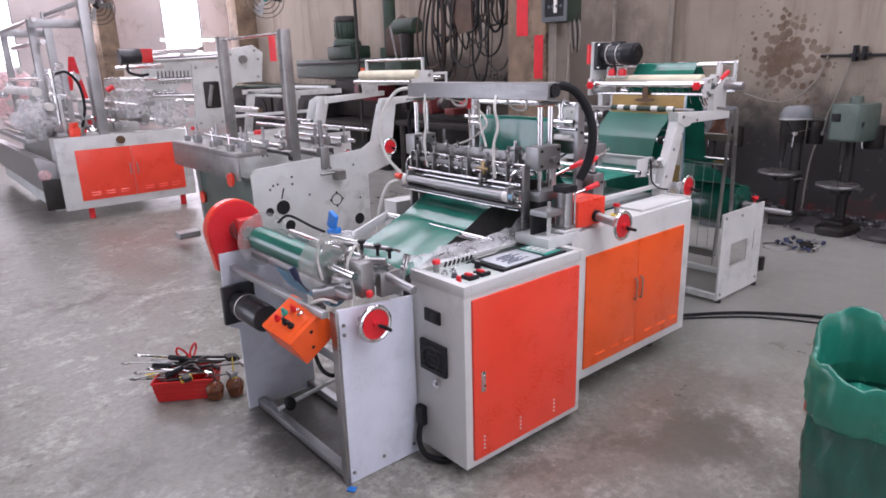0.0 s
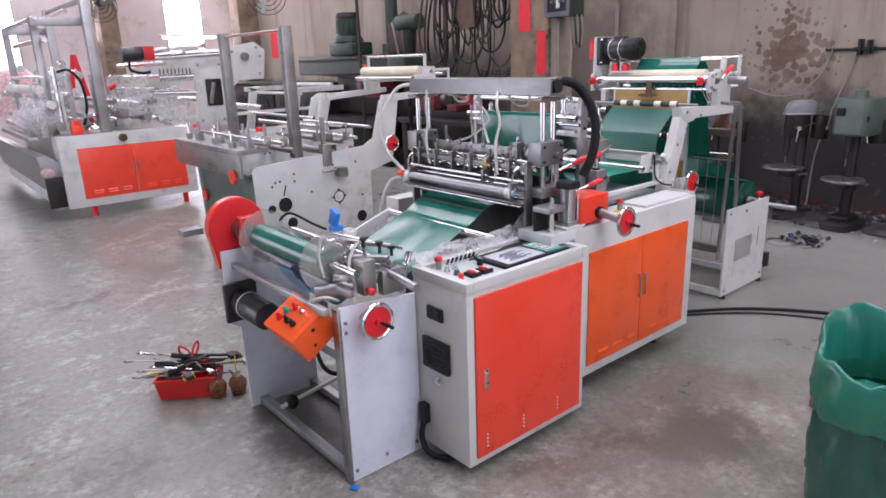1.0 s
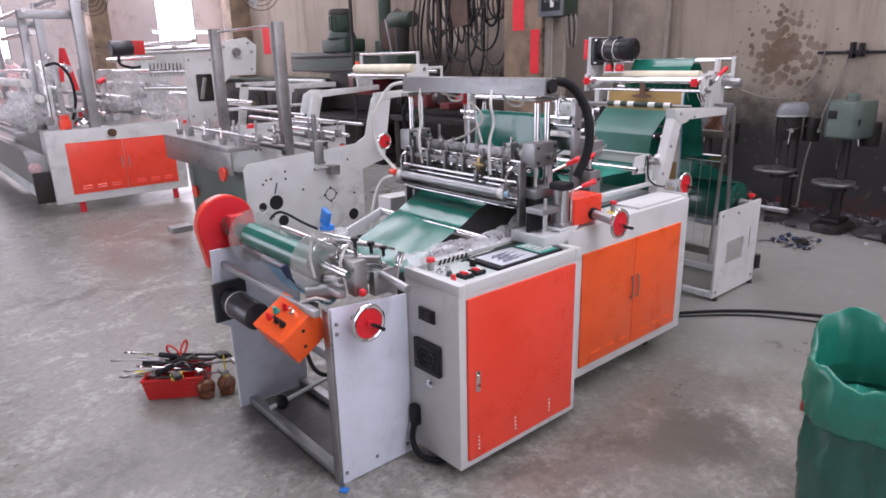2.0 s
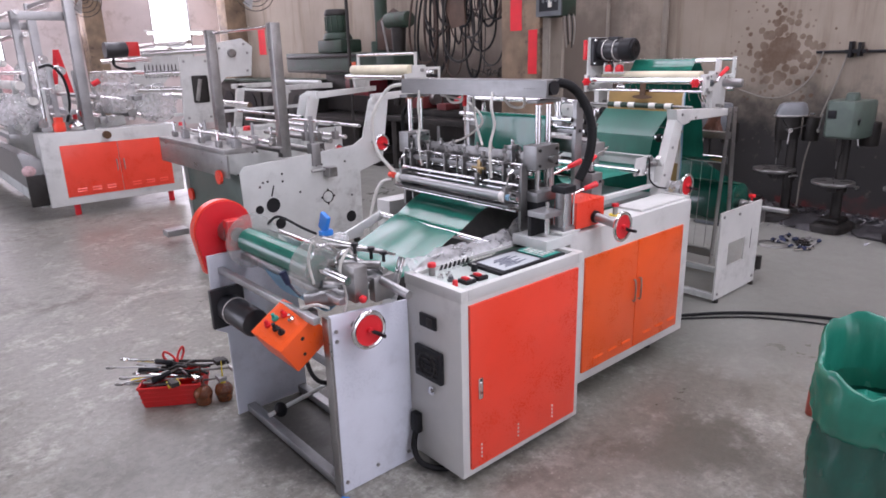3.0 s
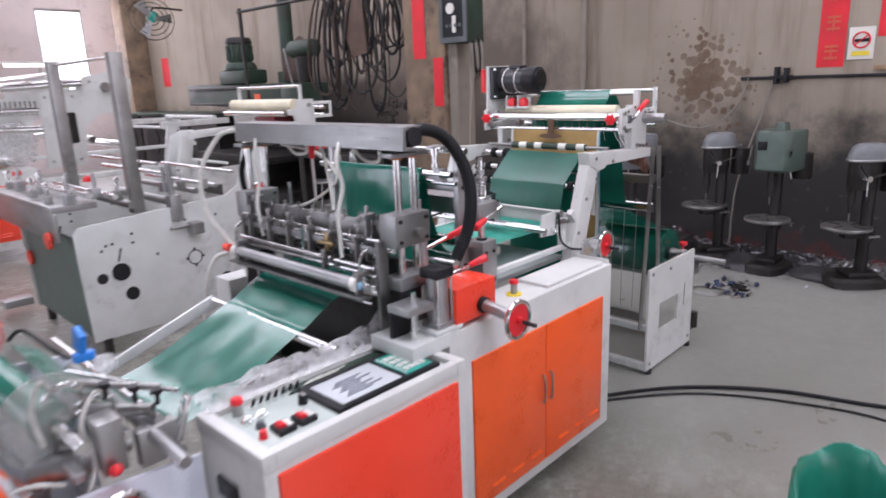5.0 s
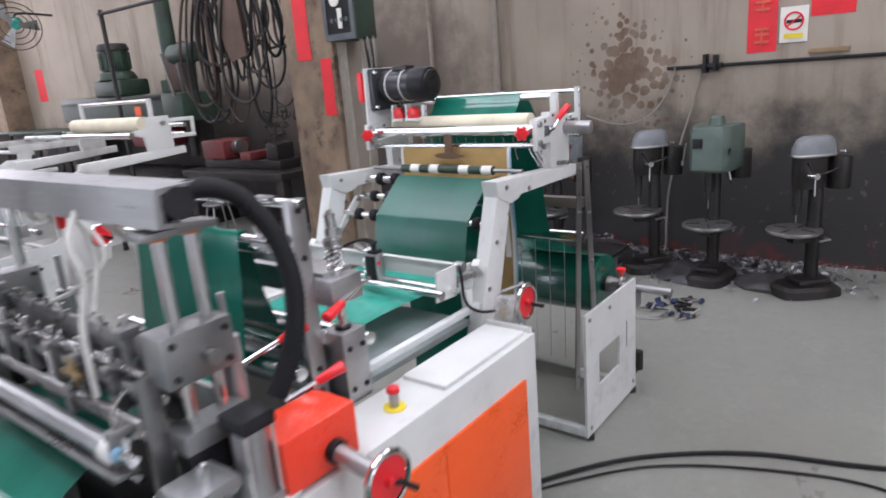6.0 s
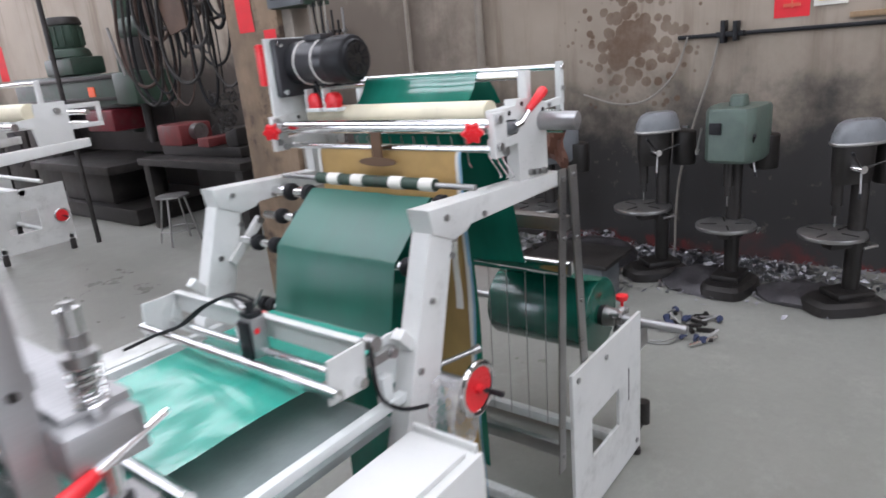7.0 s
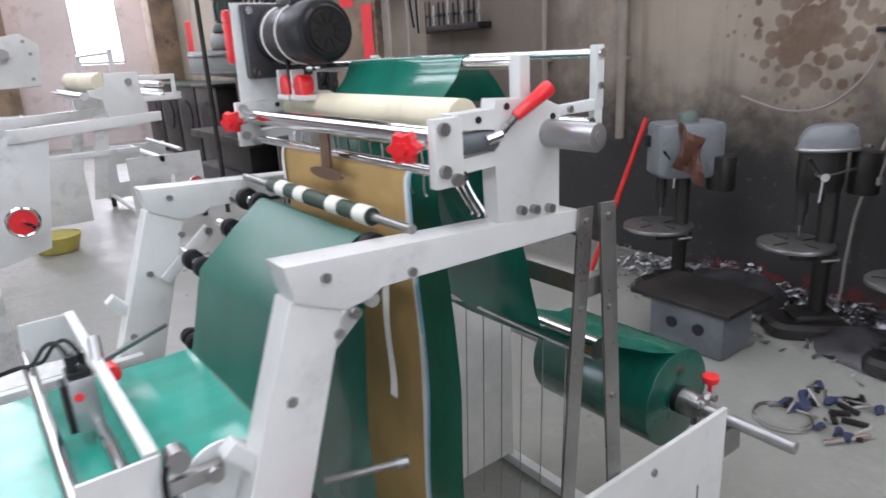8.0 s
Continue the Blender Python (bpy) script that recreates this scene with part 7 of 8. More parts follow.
for s in (-1, 1):
    part("loop_handle", tube(B(), [s0, s0 + Vector((0.01 * s, 0.03, 0.05)), s0 + Vector((0.045 * s, 0.05, 0.085)), s0 + Vector((0.05 * s, 0.055, 0.05)), s0 + Vector((0.012 * s, 0.02, 0.01))], 0.006), RED_PAINT, sx)
part("blade", prism(B(), [(s0.x - 0.01, s0.y), (s0.x + 0.01, s0.y), (s0.x, s0.y - 0.12)], 'z', s0.z - 0.004, s0.z + 0.004), STEEL, sx)
single("yellow_tag", box(B(), bp_(0.02, -0.10, 0.125) - Vector((0.03, 0.02, 0.006)), bp_(0.02, -0.10, 0.125) + Vector((0.03, 0.02, 0.006)), 0.004, Matrix.Rotation(0.5, 4, 'X')), YELLOW, tuple(bp_(0.02, -0.1, 0.1)), "yellow plastic piece among the tools", "tool", "tools in the basket")
for x, y, s in ((0.905, 2.92, 1.0), (1.00, 2.885, 1.0)):
    oc = thing("oil_bottle", (x, y, 0), "round amber oil bottle with a long thin spout", "oil bottle", "oil bottles")
    part("body", ball(rod(B(), (x, y, 0.002), (x, y, 0.05), 0.036, 18, 0.046), (x, y, 0.055), 0.047, (1, 1, 0.95)), BOTTLE, oc)
    part("oil", rod(B(), (x, y, 0.004), (x, y, 0.052), 0.034, 18, 0.043), OIL, oc)
    part("cap", rod(B(), (x, y, 0.095), (x, y, 0.118), 0.015, 14, 0.010), OIL if x < 0.95 else YELLOW, oc)
    part("spout", rod(B(), (x, y, 0.115), (x + 0.005, y + 0.005, 0.21), 0.004, 8, 0.0025), OIL if x < 0.95 else YELLOW, oc)

# ---- green film bag and floor cables ----
CX, CY, NB = 2.39, 0.395, 84


def bag_skin(levels, seed, amp):
    """Rings of a crumpled film wall: (height, radius, fold depth) from the floor up."""
    rings = []
    for z, rad, fold in levels:
        row = []
        for k in range(NB):
            a = 2 * math.pi * k / NB
            ca, sa = math.cos(a), math.sin(a)
            sq = (abs(math.cos(a - 0.25)) ** 3.2 + abs(math.sin(a - 0.25)) ** 3.2) ** (-1 / 3.2)
            f = noise.noise(Vector((ca * 2.2, sa * 2.2, z * 6 + seed))) * 0.9 + abs(noise.noise(Vector((ca * 5 + z * 6, sa * 5 - z * 9, z * 14 + seed)))) * -1.2 + noise.noise(Vector((ca * 14, sa * 14, z * 38 + seed))) * 0.35
            r = rad * (0.80 * sq + 0.16) + fold * f
            lift = amp * max(0, (z - 0.40) / 0.2)
            top = lift * (0.05 * noise.noise(Vector((ca * 1.8, sa * 1.8, 7.0))) + 0.025 * noise.noise(Vector((ca * 5.5, sa * 5.5, 2.0))) + 0.13 * max(0, math.cos(a - 1.05)) ** 3 + 0.07 * max(0, math.cos(a + 0.3)) ** 3 - 0.03 * max(0, math.cos(a + 2.3)) ** 2)
            row.append(Vector((CX + r * ca, CY + r * sa, z + top)))
        rings.append(row)
    return rings


gbag = thing("green_film_bag", (CX, CY, 0), "open green plastic bag stuffed with film scrap", "plastic bag")
lv_ = [(0.003 + 0.41 * i / 17, 0.206 + 0.012 * math.sin(2.6 * i / 17), 0.007 + 0.012 * i / 17) for i in range(18)]
part("body", loft(B(), bag_skin(lv_, 0.0, 0.0), False), BAG, gbag, "dark crumpled lower part", smooth=70)
lv_ = [(0.375, 0.212, 0.022), (0.38, 0.226, 0.024), (0.395, 0.236, 0.022), (0.42, 0.240, 0.020), (0.45, 0.240, 0.019), (0.48, 0.238, 0.016), (0.51, 0.236, 0.015), (0.54, 0.234, 0.013), (0.565, 0.233, 0.012), (0.585, 0.230, 0.011), (0.592, 0.222, 0.011), (0.585, 0.212, 0.011), (0.56, 0.205, 0.013), (0.53, 0.200, 0.015), (0.50, 0.196, 0.015), (0.46, 0.192, 0.015)]
part("collar", loft(B(), bag_skin(lv_, 3.3, 1.0), False), BAG_RIM, gbag, "paler turned-over rim of the bag", smooth=70)
scrapb = ball(B(), (CX, CY, 0.40), 0.170, (1, 1, 0.35))
for v in scrapb.verts:
    v.co += (v.co - Vector((CX, CY, 0.40))).normalized() * noise.noise(v.co * 16) * 0.06
single("film_scrap", scrapb, BAG_RIM, (CX, CY, 0.40), "crumpled green film scrap inside the bag", "film scrap", smooth=70)
single("red_bottle", rod(rod(B(), (2.98, 0.79, 0.002), (2.98, 0.79, 0.15), 0.03, 16, 0.026, 0.006), (2.98, 0.79, 0.15), (2.98, 0.79, 0.18), 0.014, 12), mat("dull_red_tin", (0.35, 0.08, 0.05), 0.5), (2.98, 0.79, 0), "dull red tin standing behind the bag", "tin")
single("power_cable", tube(B(), [(3.25, 2.0, 0.05), (3.36, 1.95, 0.02), (3.66, 1.80, 0.012), (3.98, 1.54, 0.011), (4.24, 1.15, 0.011), (4.38, 0.70, 0.011), (4.65, 0.0, 0.011), (5.4, -1.5, 0.011)], 0.010), RUBBER, (4.0, 1.5, 0), "thick black power cable across the floor", "cable", "floor cables")
single("power_cable", tube(B(), [(3.28, 2.05, 0.04), (3.40, 1.92, 0.012), (3.66, 1.74, 0.008), (3.95, 1.47, 0.007), (4.15, 1.08, 0.007), (4.24, 0.66, 0.007), (4.05, 0.3, 0.007), (4.2, -0.2, 0.007), (5.0, -1.4, 0.007)], 0.006), RUBBER, (4.0, 1.4, 0), "thin black cable beside the thick one", "cable", "floor cables")
single("floor_cable_coil", ring(ring(B(), (3.42, 1.98, 0.06), (0.3, -0.2, 1), 0.10, 0.012), (3.43, 1.99, 0.035), (0.1, -0.1, 1), 0.11, 0.012), RUBBER, (3.42, 1.98, 0), "black cable coiled behind the cabinet", "cable")
single("blue_scrap", box(B(), (1.0, 1.765, 0.001), (1.03, 1.80, 0.006), 0.002, Matrix.Rotation(0.6, 4, 'Z')), BLUE, (1.0, 1.78, 0), "scrap of blue plastic on the floor", "scrap")

# ---- second machine, parallel to the first ----
m2 = thing("bag_machine_frame", (2.6, 5.3, 0), "half-built grey-white bag machine with tall steel posts", "bag machine")
prof = [(1.97, 0.10), (3.05, 0.10), (3.05, 0.70), (3.30, 0.76), (3.40, 1.34), (3.28, 1.345), (3.19, 1.30), (3.10, 0.98), (3.0, 0.925), (1.99, 0.865), (1.95, 0.82)]
for y0, y1 in ((4.66, 4.675), (5.86, 5.875)):
    sp2 = part("side_plate", prism(B(), prof, 'y', y0, y1, 0.002), GREYWHITE, m2, "cut grey-white side plate")
    for x, z, r in ((2.20, 0.53, 0.06), (2.08, 0.51, 0.035), (2.93, 0.31, 0.05), (2.25, 0.37, 0.045)):
        part("plate_hole", rod(B(), (x, y0 - 0.002, z), (x, y0 + 0.004, z), r, 24), BLACK, sp2)
    part("hole_ring", ring(B(), (2.71, y0 - 0.001, 0.52), (0, 1, 0), 0.05, 0.004), DARK_STEEL, sp2)
    dots = []
    for x, z in ((2.13, 0.72), (2.17, 0.725), (2.10, 0.69), (2.30, 0.77), (2.30, 0.71), (2.62, 0.80), (2.67, 0.80), (2.71, 0.58), (2.71, 0.46), (2.77, 0.52), (2.65, 0.52), (2.45, 0.6), (2.9, 0.8), (2.95, 0.5)):
        bolt(dots, (x, y0 + 0.003, z), (0, -1, 0), 0.010, 0.0045)
    part("bolt_hole", dots, DARK_STEEL, sp2)
    part("slot", box(B(), (2.20, y0 - 0.002, 0.60), (2.212, y0 + 0.003, 0.69), 0, Matrix.Rotation(0.3, 4, 'Y')), BLACK, sp2)
for y in (4.81, 6.06):
    part("channel_post", box(box(B(), (2.38, y - 0.04, 0.88), (2.46, y - 0.032, 1.93), 0.002), (2.38, y - 0.032, 0.88), (2.388, y + 0.04, 1.93), 0.002), STEEL, m2, "tall steel channel post")
    part("channel_web", box(B(), (2.452, y - 0.032, 0.88), (2.46, y + 0.04, 1.93), 0.002), STEEL, m2)
part("cross_tie", rod(B(), (2.42, 4.80, 1.90), (2.42, 6.08, 1.90), 0.012, 10), CHROME, m2)
part("front_table", box(B(), (1.88, 4.75, 0.96), (2.15, 6.2, 1.0), 0.004), STEEL, m2)
part("front_apron", box(B(), (1.88, 4.72, 0.78), (1.90, 6.2, 0.96), 0.004), STEEL, m2, "scratched steel apron")
part("front_lower", box(B(), (1.98, 4.70, 0.12), (2.0, 5.85, 0.78), 0.004), GREY_GREEN, m2)
for y, z in ((4.86, 0.80), (5.80, 0.52)):
    part("red_cap", rod(B(), (1.875 if z > 0.7 else 1.975, y, z - 0.02), (1.855 if z > 0.7 else 1.955, y, z - 0.02), 0.055, 22), RED_ORANGE, m2, "red-orange round cap")
part("foot_rail", box(B(), (1.80, 6.10, 0.06), (2.0, 6.25, 0.12), 0.004), ALU, m2)
for x, z, r in ((2.0, 1.08, 0.012), (2.1, 1.05, 0.02), (2.25, 1.02, 0.018), (2.62, 1.12, 0.016), (2.8, 0.98, 0.022), (2.95, 1.0, 0.016), (2.55, 1.20, 0.012), (3.1, 1.08, 0.014), (2.35, 0.95, 0.025), (2.7, 0.90, 0.03)):
    part("roller", rod(B(), (x, 4.70, z), (x, 5.90, z), r, 14), CHROME if r < 0.021 else STEEL, m2)
for x, y in ((2.0, 4.78), (2.1, 5.1), (2.05, 5.5), (2.0, 5.85), (2.6, 4.75), (2.2, 4.9)):
    part("clamp_block", box(rod(B(), (x, y, 1.0), (x, y, 1.17), 0.012, 10), (x - 0.03, y - 0.035, 1.0), (x + 0.03, y + 0.035, 1.07), 0.005), ALU, m2)
for x, y in ((2.02, 5.95), (2.2, 5.0), (2.23, 5.06)):
    part("red_knob", star_knob(B(), (x, y, 1.12), (0, 0, 1), 0.03, 0.03), RED, m2)
part("spindle_unit", box(rod(B(), (2.62, 4.70, 0.70), (2.62, 4.70, 1.20), 0.02, 12), (2.58, 4.64, 0.80), (2.66, 4.72, 0.98), 0.006), ALU, m2)
part("crank_unit", box(rod(B(), (2.55, 4.62, 0.76), (2.72, 4.62, 0.76), 0.012, 10), (2.68, 4.56, 0.70), (2.76, 4.66, 0.78), 0.006), STEEL, m2)
# its roller tower
for y0 in (4.65, 5.57):
    part("tower_beam", prism(B(), [(3.22, 1.28), (3.23, 1.345), (3.92, 1.370), (3.92, 1.325)], 'y', y0, y0 + 0.05, 0.004), WHITE, m2)
    part("tower_bracket", prism(B(), [(3.67, 1.36), (3.85, 1.365), (3.84, 1.575), (3.68, 1.575), (3.68, 1.505), (3.60, 1.50), (3.60, 1.465), (3.66, 1.455)], 'y', y0 + 0.01, y0 + 0.04, 0.004), WHITE, m2)
    part("tower_post", box(B(), (3.72, y0 + 0.015, 1.57), (3.745, y0 + 0.035, 1.69), 0.003), WHITE, m2)
    part("far_link", box(box(box(B(), (3.842, y0 + 0.012, 1.425), (4.02, y0 + 0.032, 1.45), 0.003), (3.842, y0 + 0.012, 1.53), (4.02, y0 + 0.032, 1.555), 0.003), (4.0, y0 + 0.014, 1.45), (4.02, y0 + 0.03, 1.53), 0.002), WHITE, m2)
    part("link_bolt", rod(B(), (3.79, y0 + 0.011, 1.53), (3.79, y0 - 0.006, 1.53), 0.016, 12), STEEL, m2)
for x, z, r, m_ in ((3.67, 1.535, 0.046, CREAM_RUBBER), (3.732, 1.675, 0.012, CHROME), (3.58, 1.47, 0.02, CHROME), (3.95, 1.505, 0.014, CHROME), (3.95, 1.445, 0.014, CHROME)):
    part("tower_roller", rod(B(), (x, 4.67, z), (x, 5.60, z), r, 18), m_, m2)
part("far_post", prism(B(), [(3.10, 0.78), (3.20, 0.78), (3.34, 1.29), (3.23, 1.30)], 'y', 5.74, 5.79, 0.003), WHITE, m2)
part("wheel_shaft", rod(B(), (3.20, 4.66, 0.938), (3.20, 4.515, 0.938), 0.014, 12), STEEL, m2)
hand_wheel(m2, (3.20, 4.515, 0.938), 0.07)
for x, y in ((2.05, 4.67), (2.98, 4.67), (2.05, 5.86), (2.98, 5.86)):
    part("foot", rod(B(), (x, y, -0.025), (x, y, 0.105), 0.03, 12), DARK_STEEL, m2)

m2.location += Vector((0.02, -0.04, 0.025))

# ---- third machine, larger, with orange doors ----
m3 = thing("large_bag_machine", (2.0, 9.0, 0), "large white bag machine with bright orange doors", "bag machine")
part("side_cabinet", box(B(), (1.20, 8.2, 0.07), (2.70, 8.5, 0.90), 0.008), WHITE, m3)
for x0, x1, hx in ((1.385, 1.985, 1.95), (1.99, 2.58, 2.03)):
    dr = part("door", box(B(), (x0, 8.190, 0.165), (x1, 8.204, 0.752), 0.003), RED_ORANGE, m3, "bright orange sheet door")
    part("handle", tube(B(), [(hx, 8.19, 0.42), (hx, 8.175, 0.43), (hx, 8.175, 0.53), (hx, 8.19, 0.54)], 0.006, 8, 3), STEEL, dr)
    for i in range(3):
        lx = x0 + 0.10 + i * 0.16
        for dz in (0.0, 0.03):
            part("louvre", prism(B(), [(8.191, 0.215 + dz), (8.180, 0.215 + dz), (8.191, 0.228 + dz)], 'x', lx, lx + 0.10), RED_ORANGE, dr)
part("far_cabinet", box(B(), (1.20, 10.3, 0.07), (2.70, 10.5, 0.90), 0.008), WHITE, m3)
part("end_panel", prism(B(), [(1.20, 0.25), (1.20, 0.62), (1.05, 0.70), (0.98, 0.70), (1.08, 0.25)], 'y', 8.3, 12.2, 0.004), ALU, m3, "long sloping aluminium end panel")
part("lower_panel", box(B(), (1.12, 8.3, 0.07), (1.18, 12.2, 0.27), 0.004), GREYWHITE, m3)
part("panel_bracket", box(B(), (1.02, 8.24, 0.10), (1.2, 8.30, 0.45), 0.004), DARK_STEEL, m3)
part("pink_rag", ball(B(), (1.06, 8.28, 0.50), 0.07, (1, 0.8, 0.9)), PINK_WRAP, m3)
part("red_foot", rod(B(), (1.47, 8.28, -0.06), (1.47, 8.28, 0.07), 0.034, 18), RED, m3, "red levelling foot")
part("red_foot", rod(B(), (2.55, 8.28, -0.06), (2.55, 8.28, 0.07), 0.034, 18), RED, m3)
part("side_knob", rod(rod(B(), (1.89, 8.2, 0.835), (1.89, 8.15, 0.835), 0.045, 18), (1.89, 8.15, 0.835), (1.89, 8.13, 0.835), 0.025, 14), BROWN, m3)
for y in (8.30, 10.4):
    part("gantry_post", box(B(), (1.70, y - 0.05, 0.90), (1.80, y + 0.05, 2.42), 0.004), ALU, m3, "tall aluminium gantry post")
    part("front_post", box(B(), (1.22, y + 0.25, 0.90), (1.30, y + 0.33, 2.20), 0.004), ALU, m3)
    part("gantry_arm", box(B(), (1.20, y - 0.03 + 0.1, 2.10), (1.82, y + 0.04 + 0.1, 2.19), 0.004), ALU, m3)
for x, z, r, m_ in ((1.25, 2.18, 0.025, CHROME), (1.55, 2.25, 0.025, CHROME), (1.75, 2.38, 0.03, ALU), (1.3, 1.95, 0.03, CHROME), (1.15, 1.42, 0.05, IVORY), (1.2, 1.55, 0.02, CHROME), (1.25, 1.25, 0.045, IVORY), (1.1, 1.10, 0.035, CHROME),
                    (1.05, 0.98, 0.04, CHROME), (1.3, 1.0, 0.05, CHROME), (1.5, 1.05, 0.03, CHROME), (2.0, 1.0, 0.04, CHROME), (2.25, 1.05, 0.05, STEEL), (2.5, 0.98, 0.03, CHROME), (2.2, 1.2, 0.03, CHROME), (2.4, 1.35, 0.035, STEEL), (2.6, 1.5, 0.03, CHROME), (1.45, 1.35, 0.03, CHROME), (1.55, 1.6, 0.02, CHROME), (1.9, 1.25, 0.03, STEEL)):
    part("roller", rod(B(), (x, 8.32, z), (x, 10.4, z), r, 14), m_, m3)
for x, z in ((1.32, 0.93), (1.6, 1.1), (2.1, 1.12), (2.35, 1.22), (1.0, 0.88)):
    part("cross_beam", box(B(), (x - 0.05, 8.32, z - 0.02), (x + 0.05, 10.4, z + 0.03), 0.004), ALU, m3)
rm3 = random.Random(5)
for k in range(14):
    x, y = 1.15 + 1.35 * rm3.random(), 8.35 + 1.6 * rm3.random()
    h = rm3.uniform(0.08, 0.35)
    part("fitting", box(rod(B(), (x, y, 0.95), (x, y, 1.0 + h), 0.018, 10), (x - 0.04, y - 0.05, 0.95), (x + 0.04, y + 0.05, 1.03), 0.006), STEEL if k % 3 else CHROME, m3)
part("orange_motor", rod(rod(B(), (1.45, 8.33, 0.90), (1.45, 8.33, 1.0), 0.065, 18, None, 0.01), (1.45, 8.33, 1.0), (1.45, 8.33, 1.06), 0.05, 16), RED_ORANGE, m3, "orange motor cap")
part("chrome_bowl", ball(B(), (1.64, 8.34, 0.95), 0.09, (1.1, 1, 0.7)), CHROME, m3)
part("black_hose", tube(B(), [(1.36, 8.36, 1.60), (1.48, 8.34, 1.62), (1.58, 8.33, 1.48), (1.60, 8.33, 1.22), (1.54, 8.34, 1.0)], 0.016), RUBBER, m3)
part("hose_post", rod(B(), (1.33, 8.37, 0.9), (1.33, 8.37, 1.66), 0.02, 12), CHROME, m3)
part("red_valve", rod(B(), (1.87, 8.36, 1.40), (1.95, 8.36, 1.44), 0.03, 12), RED, m3)
for k in range(3):
    part("red_mark", box(B(), (1.62 + 0.08 * k, 8.38, 1.02 + 0.03 * k), (1.66 + 0.08 * k, 8.44, 1.08 + 0.03 * k), 0.006), RED, m3)
# tall roller tower of the third machine
pan = [(2.80, 0.88), (3.19, 0.88), (3.24, 1.28), (3.40, 1.43), (3.75, 1.43), (3.80, 1.80), (3.66, 1.90), (3.30, 1.84), (3.20, 1.70), (2.84, 1.68)]
tw = part("tower_panel", prism(B(), pan, 'y', 8.16, 8.20, 0.004), WHITE, m3, "large cut white tower panel")
part("panel_window", box(B(), (2.95, 8.152, 1.13), (3.15, 8.166, 1.46), 0.02), DARK_STEEL, tw, "dark opening in the panel")
part("window_arm", box(B(), (3.0, 8.145, 1.15), (3.05, 8.153, 1.42), 0.004, Matrix.Rotation(0.25, 4, 'Y')), STEEL, tw)
tbm = []
for x, z in ((3.35, 1.78), (3.68, 1.83), (3.72, 1.72), (2.88, 1.63), (3.15, 1.63), (2.86, 0.95), (3.14, 0.95), (3.7, 1.5)):
    bolt(tbm, (x, 8.16, z), (0, -1, 0), 0.016, 0.01)
part("bolt", tbm, STEEL, tw)
part("shaft_cap", rod(B(), (3.50, 8.16, 1.72), (3.50, 8.10, 1.72), 0.05, 16), STEEL, tw)
part("far_tower_panel", prism(B(), pan, 'y', 10.2, 10.24, 0.004), WHITE, m3)
for x, z, r, m_ in ((2.75, 1.75, 0.05, CHROME), (3.35, 1.78, 0.05, CHROME), (3.0, 1.86, 0.03, CHROME), (3.6, 1.6, 0.04, CHROME), (3.3, 1.15, 0.04, CHROME), (3.7, 1.05, 0.04, CHROME), (2.5, 1.66, 0.03, CHROME)):
    part("tower_roller", rod(B(), (x, 8.2, z), (x, 10.2, z), r, 16), m_, m3)
for a, b in (((2.25, 1.72), (3.25, 1.76)), ((2.4, 1.50), (2.8, 1.50)), ((2.3, 1.32), (2.8, 1.30))):
    part("long_bar", rod(B(), (a[0], 8.14, a[1]), (b[0], 8.14, b[1]), 0.035, 14), CHROME, m3)
part("drive_motor", rod(rod(B(), (2.02, 8.12, 1.77), (2.24, 8.12, 1.78), 0.085, 20, None, 0.015), (2.0, 8.12, 1.77), (2.03, 8.12, 1.77), 0.09, 20), BLACK_PAINT, m3, "black drive motor")
part("motor_gear", box(B(), (2.23, 8.05, 1.70), (2.36, 8.2, 1.86), 0.01), RED_PAINT, m3, "red gear housing")
part("motor_cable", tube(B(), [(2.08, 8.12, 1.69), (2.08, 8.1, 1.6), (2.2, 8.1, 1.56), (2.3, 8.12, 1.57)], 0.016), RUBBER, m3)
for k in range(9):
    part("needle", rod(B(), (2.42 + k * 0.045, 8.16, 1.60), (2.42 + k * 0.045, 8.16, 1.45), 0.007, 6), DARK_STEEL, m3)
part("wrapped_box", box(B(), (1.95, 8.3, 1.05), (2.3, 8.7, 1.55), 0.06, Matrix.Rotation(0.3, 4, 'Z')), WRAP, m3, "clear wrapped unit")
part("side_rail", box(box(B(), (2.7, 8.18, 0.72), (4.5, 8.22, 0.78), 0.004), (2.7, 8.18, 0.98), (4.5, 8.22, 1.02), 0.004), GREYWHITE, m3)
tl = part("tube_lamp", rod(B(), (2.75, 8.9, 1.99), (3.45, 8.9, 1.99), 0.016, 12), LIT, m3, "lit fluorescent tube")
part("lamp_bracket", box(B(), (2.72, 8.86, 2.005), (3.48, 8.94, 2.03), 0.004), IVORY, tl)
part("lamp_post", rod(B(), (3.1, 8.9, 1.9), (3.1, 8.9, 2.01), 0.01, 8), STEEL, tl)
# rear stand of the third machine
for y0 in (8.20, 9.6):
    part("rear_plate", holed(B(), 4.35, 5.10, 0.03, 0.66, 4.50, 4.80, 0.22, 0.44, y0, y0 + 0.02), WHITE, m3, "white rear side plate")
    part("rear_post", prism(B(), [(4.0, 0.3), (4.12, 0.3), (4.3, 1.25), (4.18, 1.28)], 'y', y0, y0 + 0.05, 0.004), WHITE, m3)
    part("rear_beam", box(B(), (4.1, y0, 1.22), (5.0, y0 + 0.05, 1.29), 0.004), WHITE, m3)
    for x in (4.4, 5.05):
        part("foot", rod(B(), (x, y0, -0.06), (x, y0, 0.05), 0.03, 10), DARK_STEEL, m3)
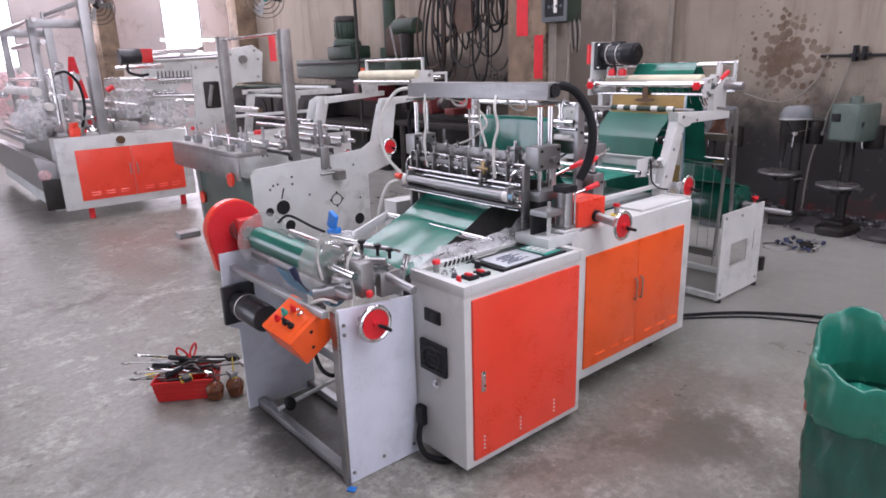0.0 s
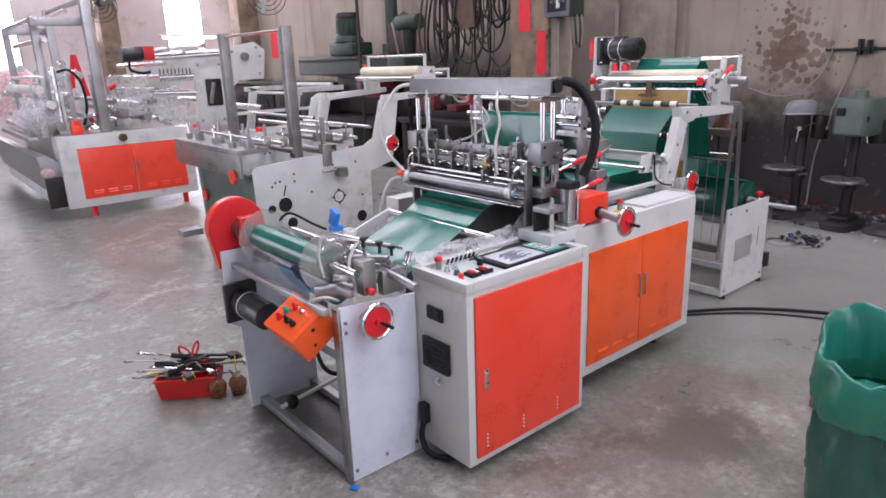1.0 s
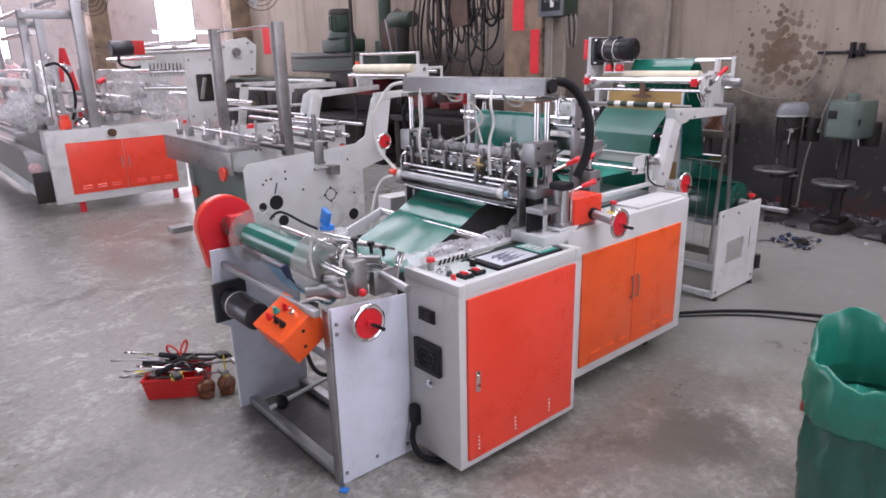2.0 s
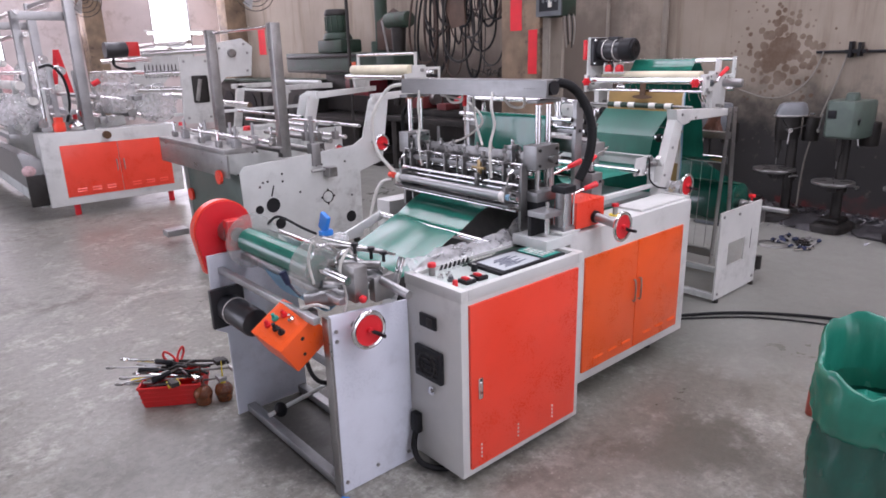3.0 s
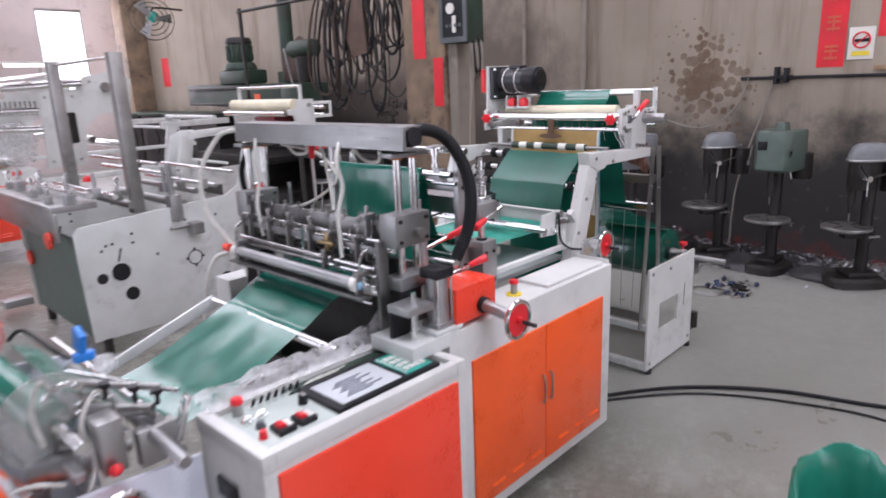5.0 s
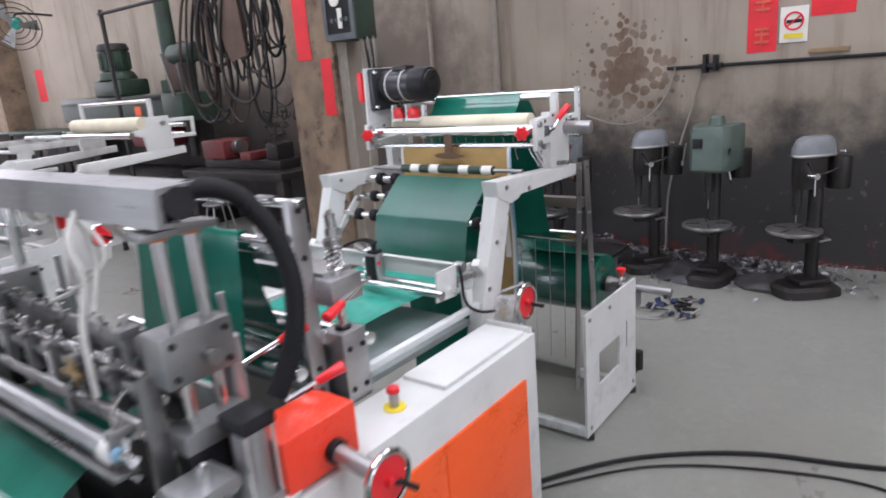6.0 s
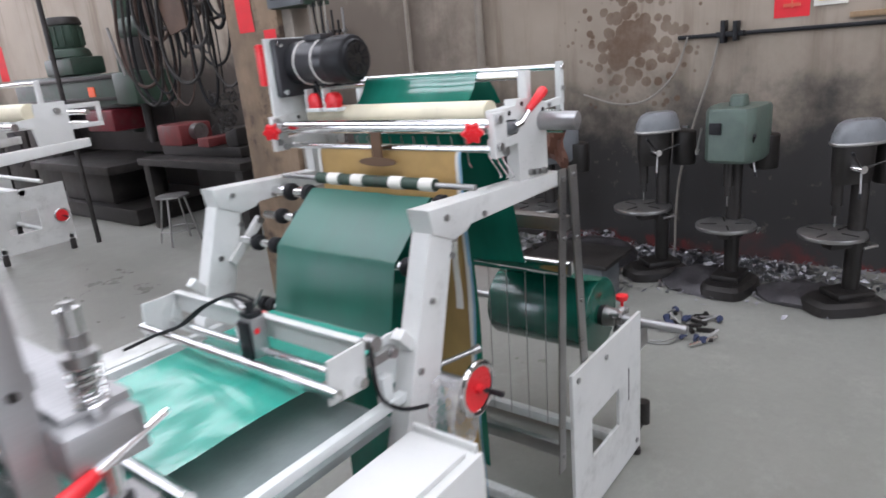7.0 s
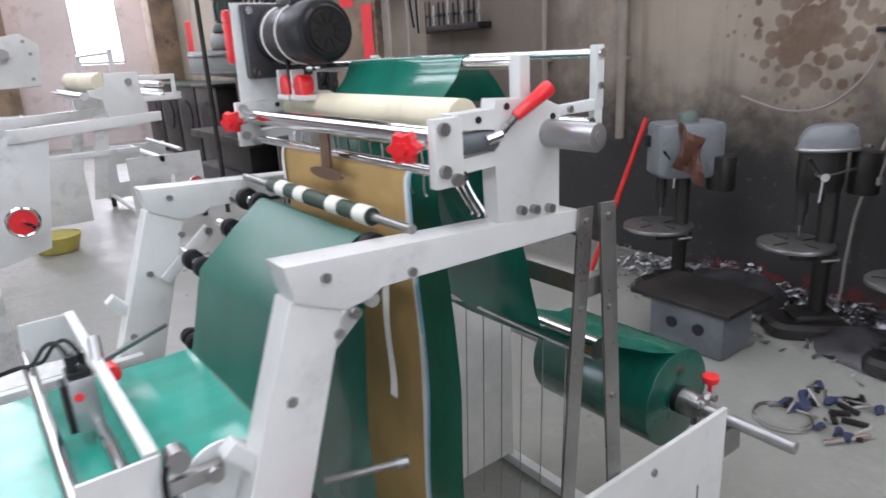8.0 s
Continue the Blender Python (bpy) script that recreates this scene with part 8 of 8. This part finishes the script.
for x, z, r in ((4.4, 0.08, 0.025), (5.05, 0.08, 0.025), (4.7, 0.62, 0.03), (4.9, 0.7, 0.02), (4.3, 1.2, 0.02), (4.8, 1.3, 0.03)):
    part("rear_roller", rod(B(), (x, 8.2, z), (x, 9.6, z), r, 12), GREYWHITE, m3)
hand_wheel(m3, (4.98, 8.12, 0.33), 0.075)
part("lower_plate", box(B(), (3.5, 8.18, 0.10), (3.95, 8.2, 0.72), 0.004), WHITE, m3)

# plastic-wrapped stock beyond, and small things on the floor
single("wrapped_stock", ball(B(), (1.3, 11.6, 1.45), 0.45, (1, 1.2, 0.9)), PINK_WRAP, (1.3, 11.6, 1.0), "bundle of pinkish plastic wrap on the machine", "plastic wrap")
pol = thing("red_ribbon", (2.1, 10.6, 1.2), "red ribbon tied to the machine", "ribbon")
part("strip", prism(prism(B(), [(2.05, 1.9), (2.12, 1.9), (2.22, 1.3), (2.16, 1.3)], 'y', 10.58, 10.59), [(2.05, 1.9), (2.11, 1.9), (2.02, 1.3), (1.95, 1.3)], 'y', 10.60, 10.61), RED, pol)
yb = thing("plastic_basin", (3.63, 7.85, 0), "olive yellow plastic basin on the floor", "basin")
part("bowl", rod(B(), (3.63, 7.85, 0.004), (3.63, 7.85, 0.15), 0.17, 26, 0.21, 0.006), OLIVE, yb)
part("rim", ring(B(), (3.63, 7.85, 0.15), (0, 0, 1), 0.208, 0.008), OLIVE, yb)
rk = random.Random(17)
for k in range(16):
    x, y, z = 0.98 + 0.7 * rk.random(), 8.4 + 2.6 * rk.random(), 0.95 + 0.75 * rk.random()
    part("short_shaft", rod(rod(B(), (x, y, z), (x, y + 0.25, z), 0.022, 12), (x, y + 0.06, z), (x, y + 0.10, z), 0.05, 16), CHROME if k % 2 else IVORY, m3)
for k in range(7):
    x, z = 1.0 + 0.12 * k, 1.0 + 0.09 * ((k * 3) % 7)
    part("arm_plate", box(B(), (x - 0.03, 8.42 + 0.05 * (k % 3), 0.90), (x + 0.03, 8.44 + 0.05 * (k % 3), z + 0.2), 0.004), GREYWHITE if k % 2 else ALU, m3)
for x, y, z, sx, sz in ((1.1, 8.5, 1.12, 0.22, 0.2), (1.35, 8.9, 1.35, 0.2, 0.3), (2.55, 8.4, 1.15, 0.25, 0.22)):
    wb = ball(B(), (x, y, z), 1.0, (sx, 0.18, sz))
    for v in wb.verts:
        v.co += (v.co - Vector((x, y, z))) * noise.noise(v.co * 9) * 0.5
    part("wrap_sheet", wb, WRAP, m3, "crumpled clear wrap", smooth=60)
for x, y in ((1.93, 4.95), (1.95, 5.35), (2.08, 5.65), (1.98, 6.05), (2.3, 4.78), (2.75, 4.82), (2.9, 4.78)):
    cb_ = part("screw_clamp", box(B(), (x - 0.02, y - 0.03, 0.98), (x + 0.02, y + 0.03, 1.05), 0.004), STEEL, m2)
    part("clamp_screw", rod(rod(B(), (x, y, 1.05), (x, y, 1.12), 0.008, 8), (x, y, 1.12), (x, y, 1.135), 0.018, 12), CHROME, cb_)
m3.location += Vector((0.07, 0.0, 0.06))
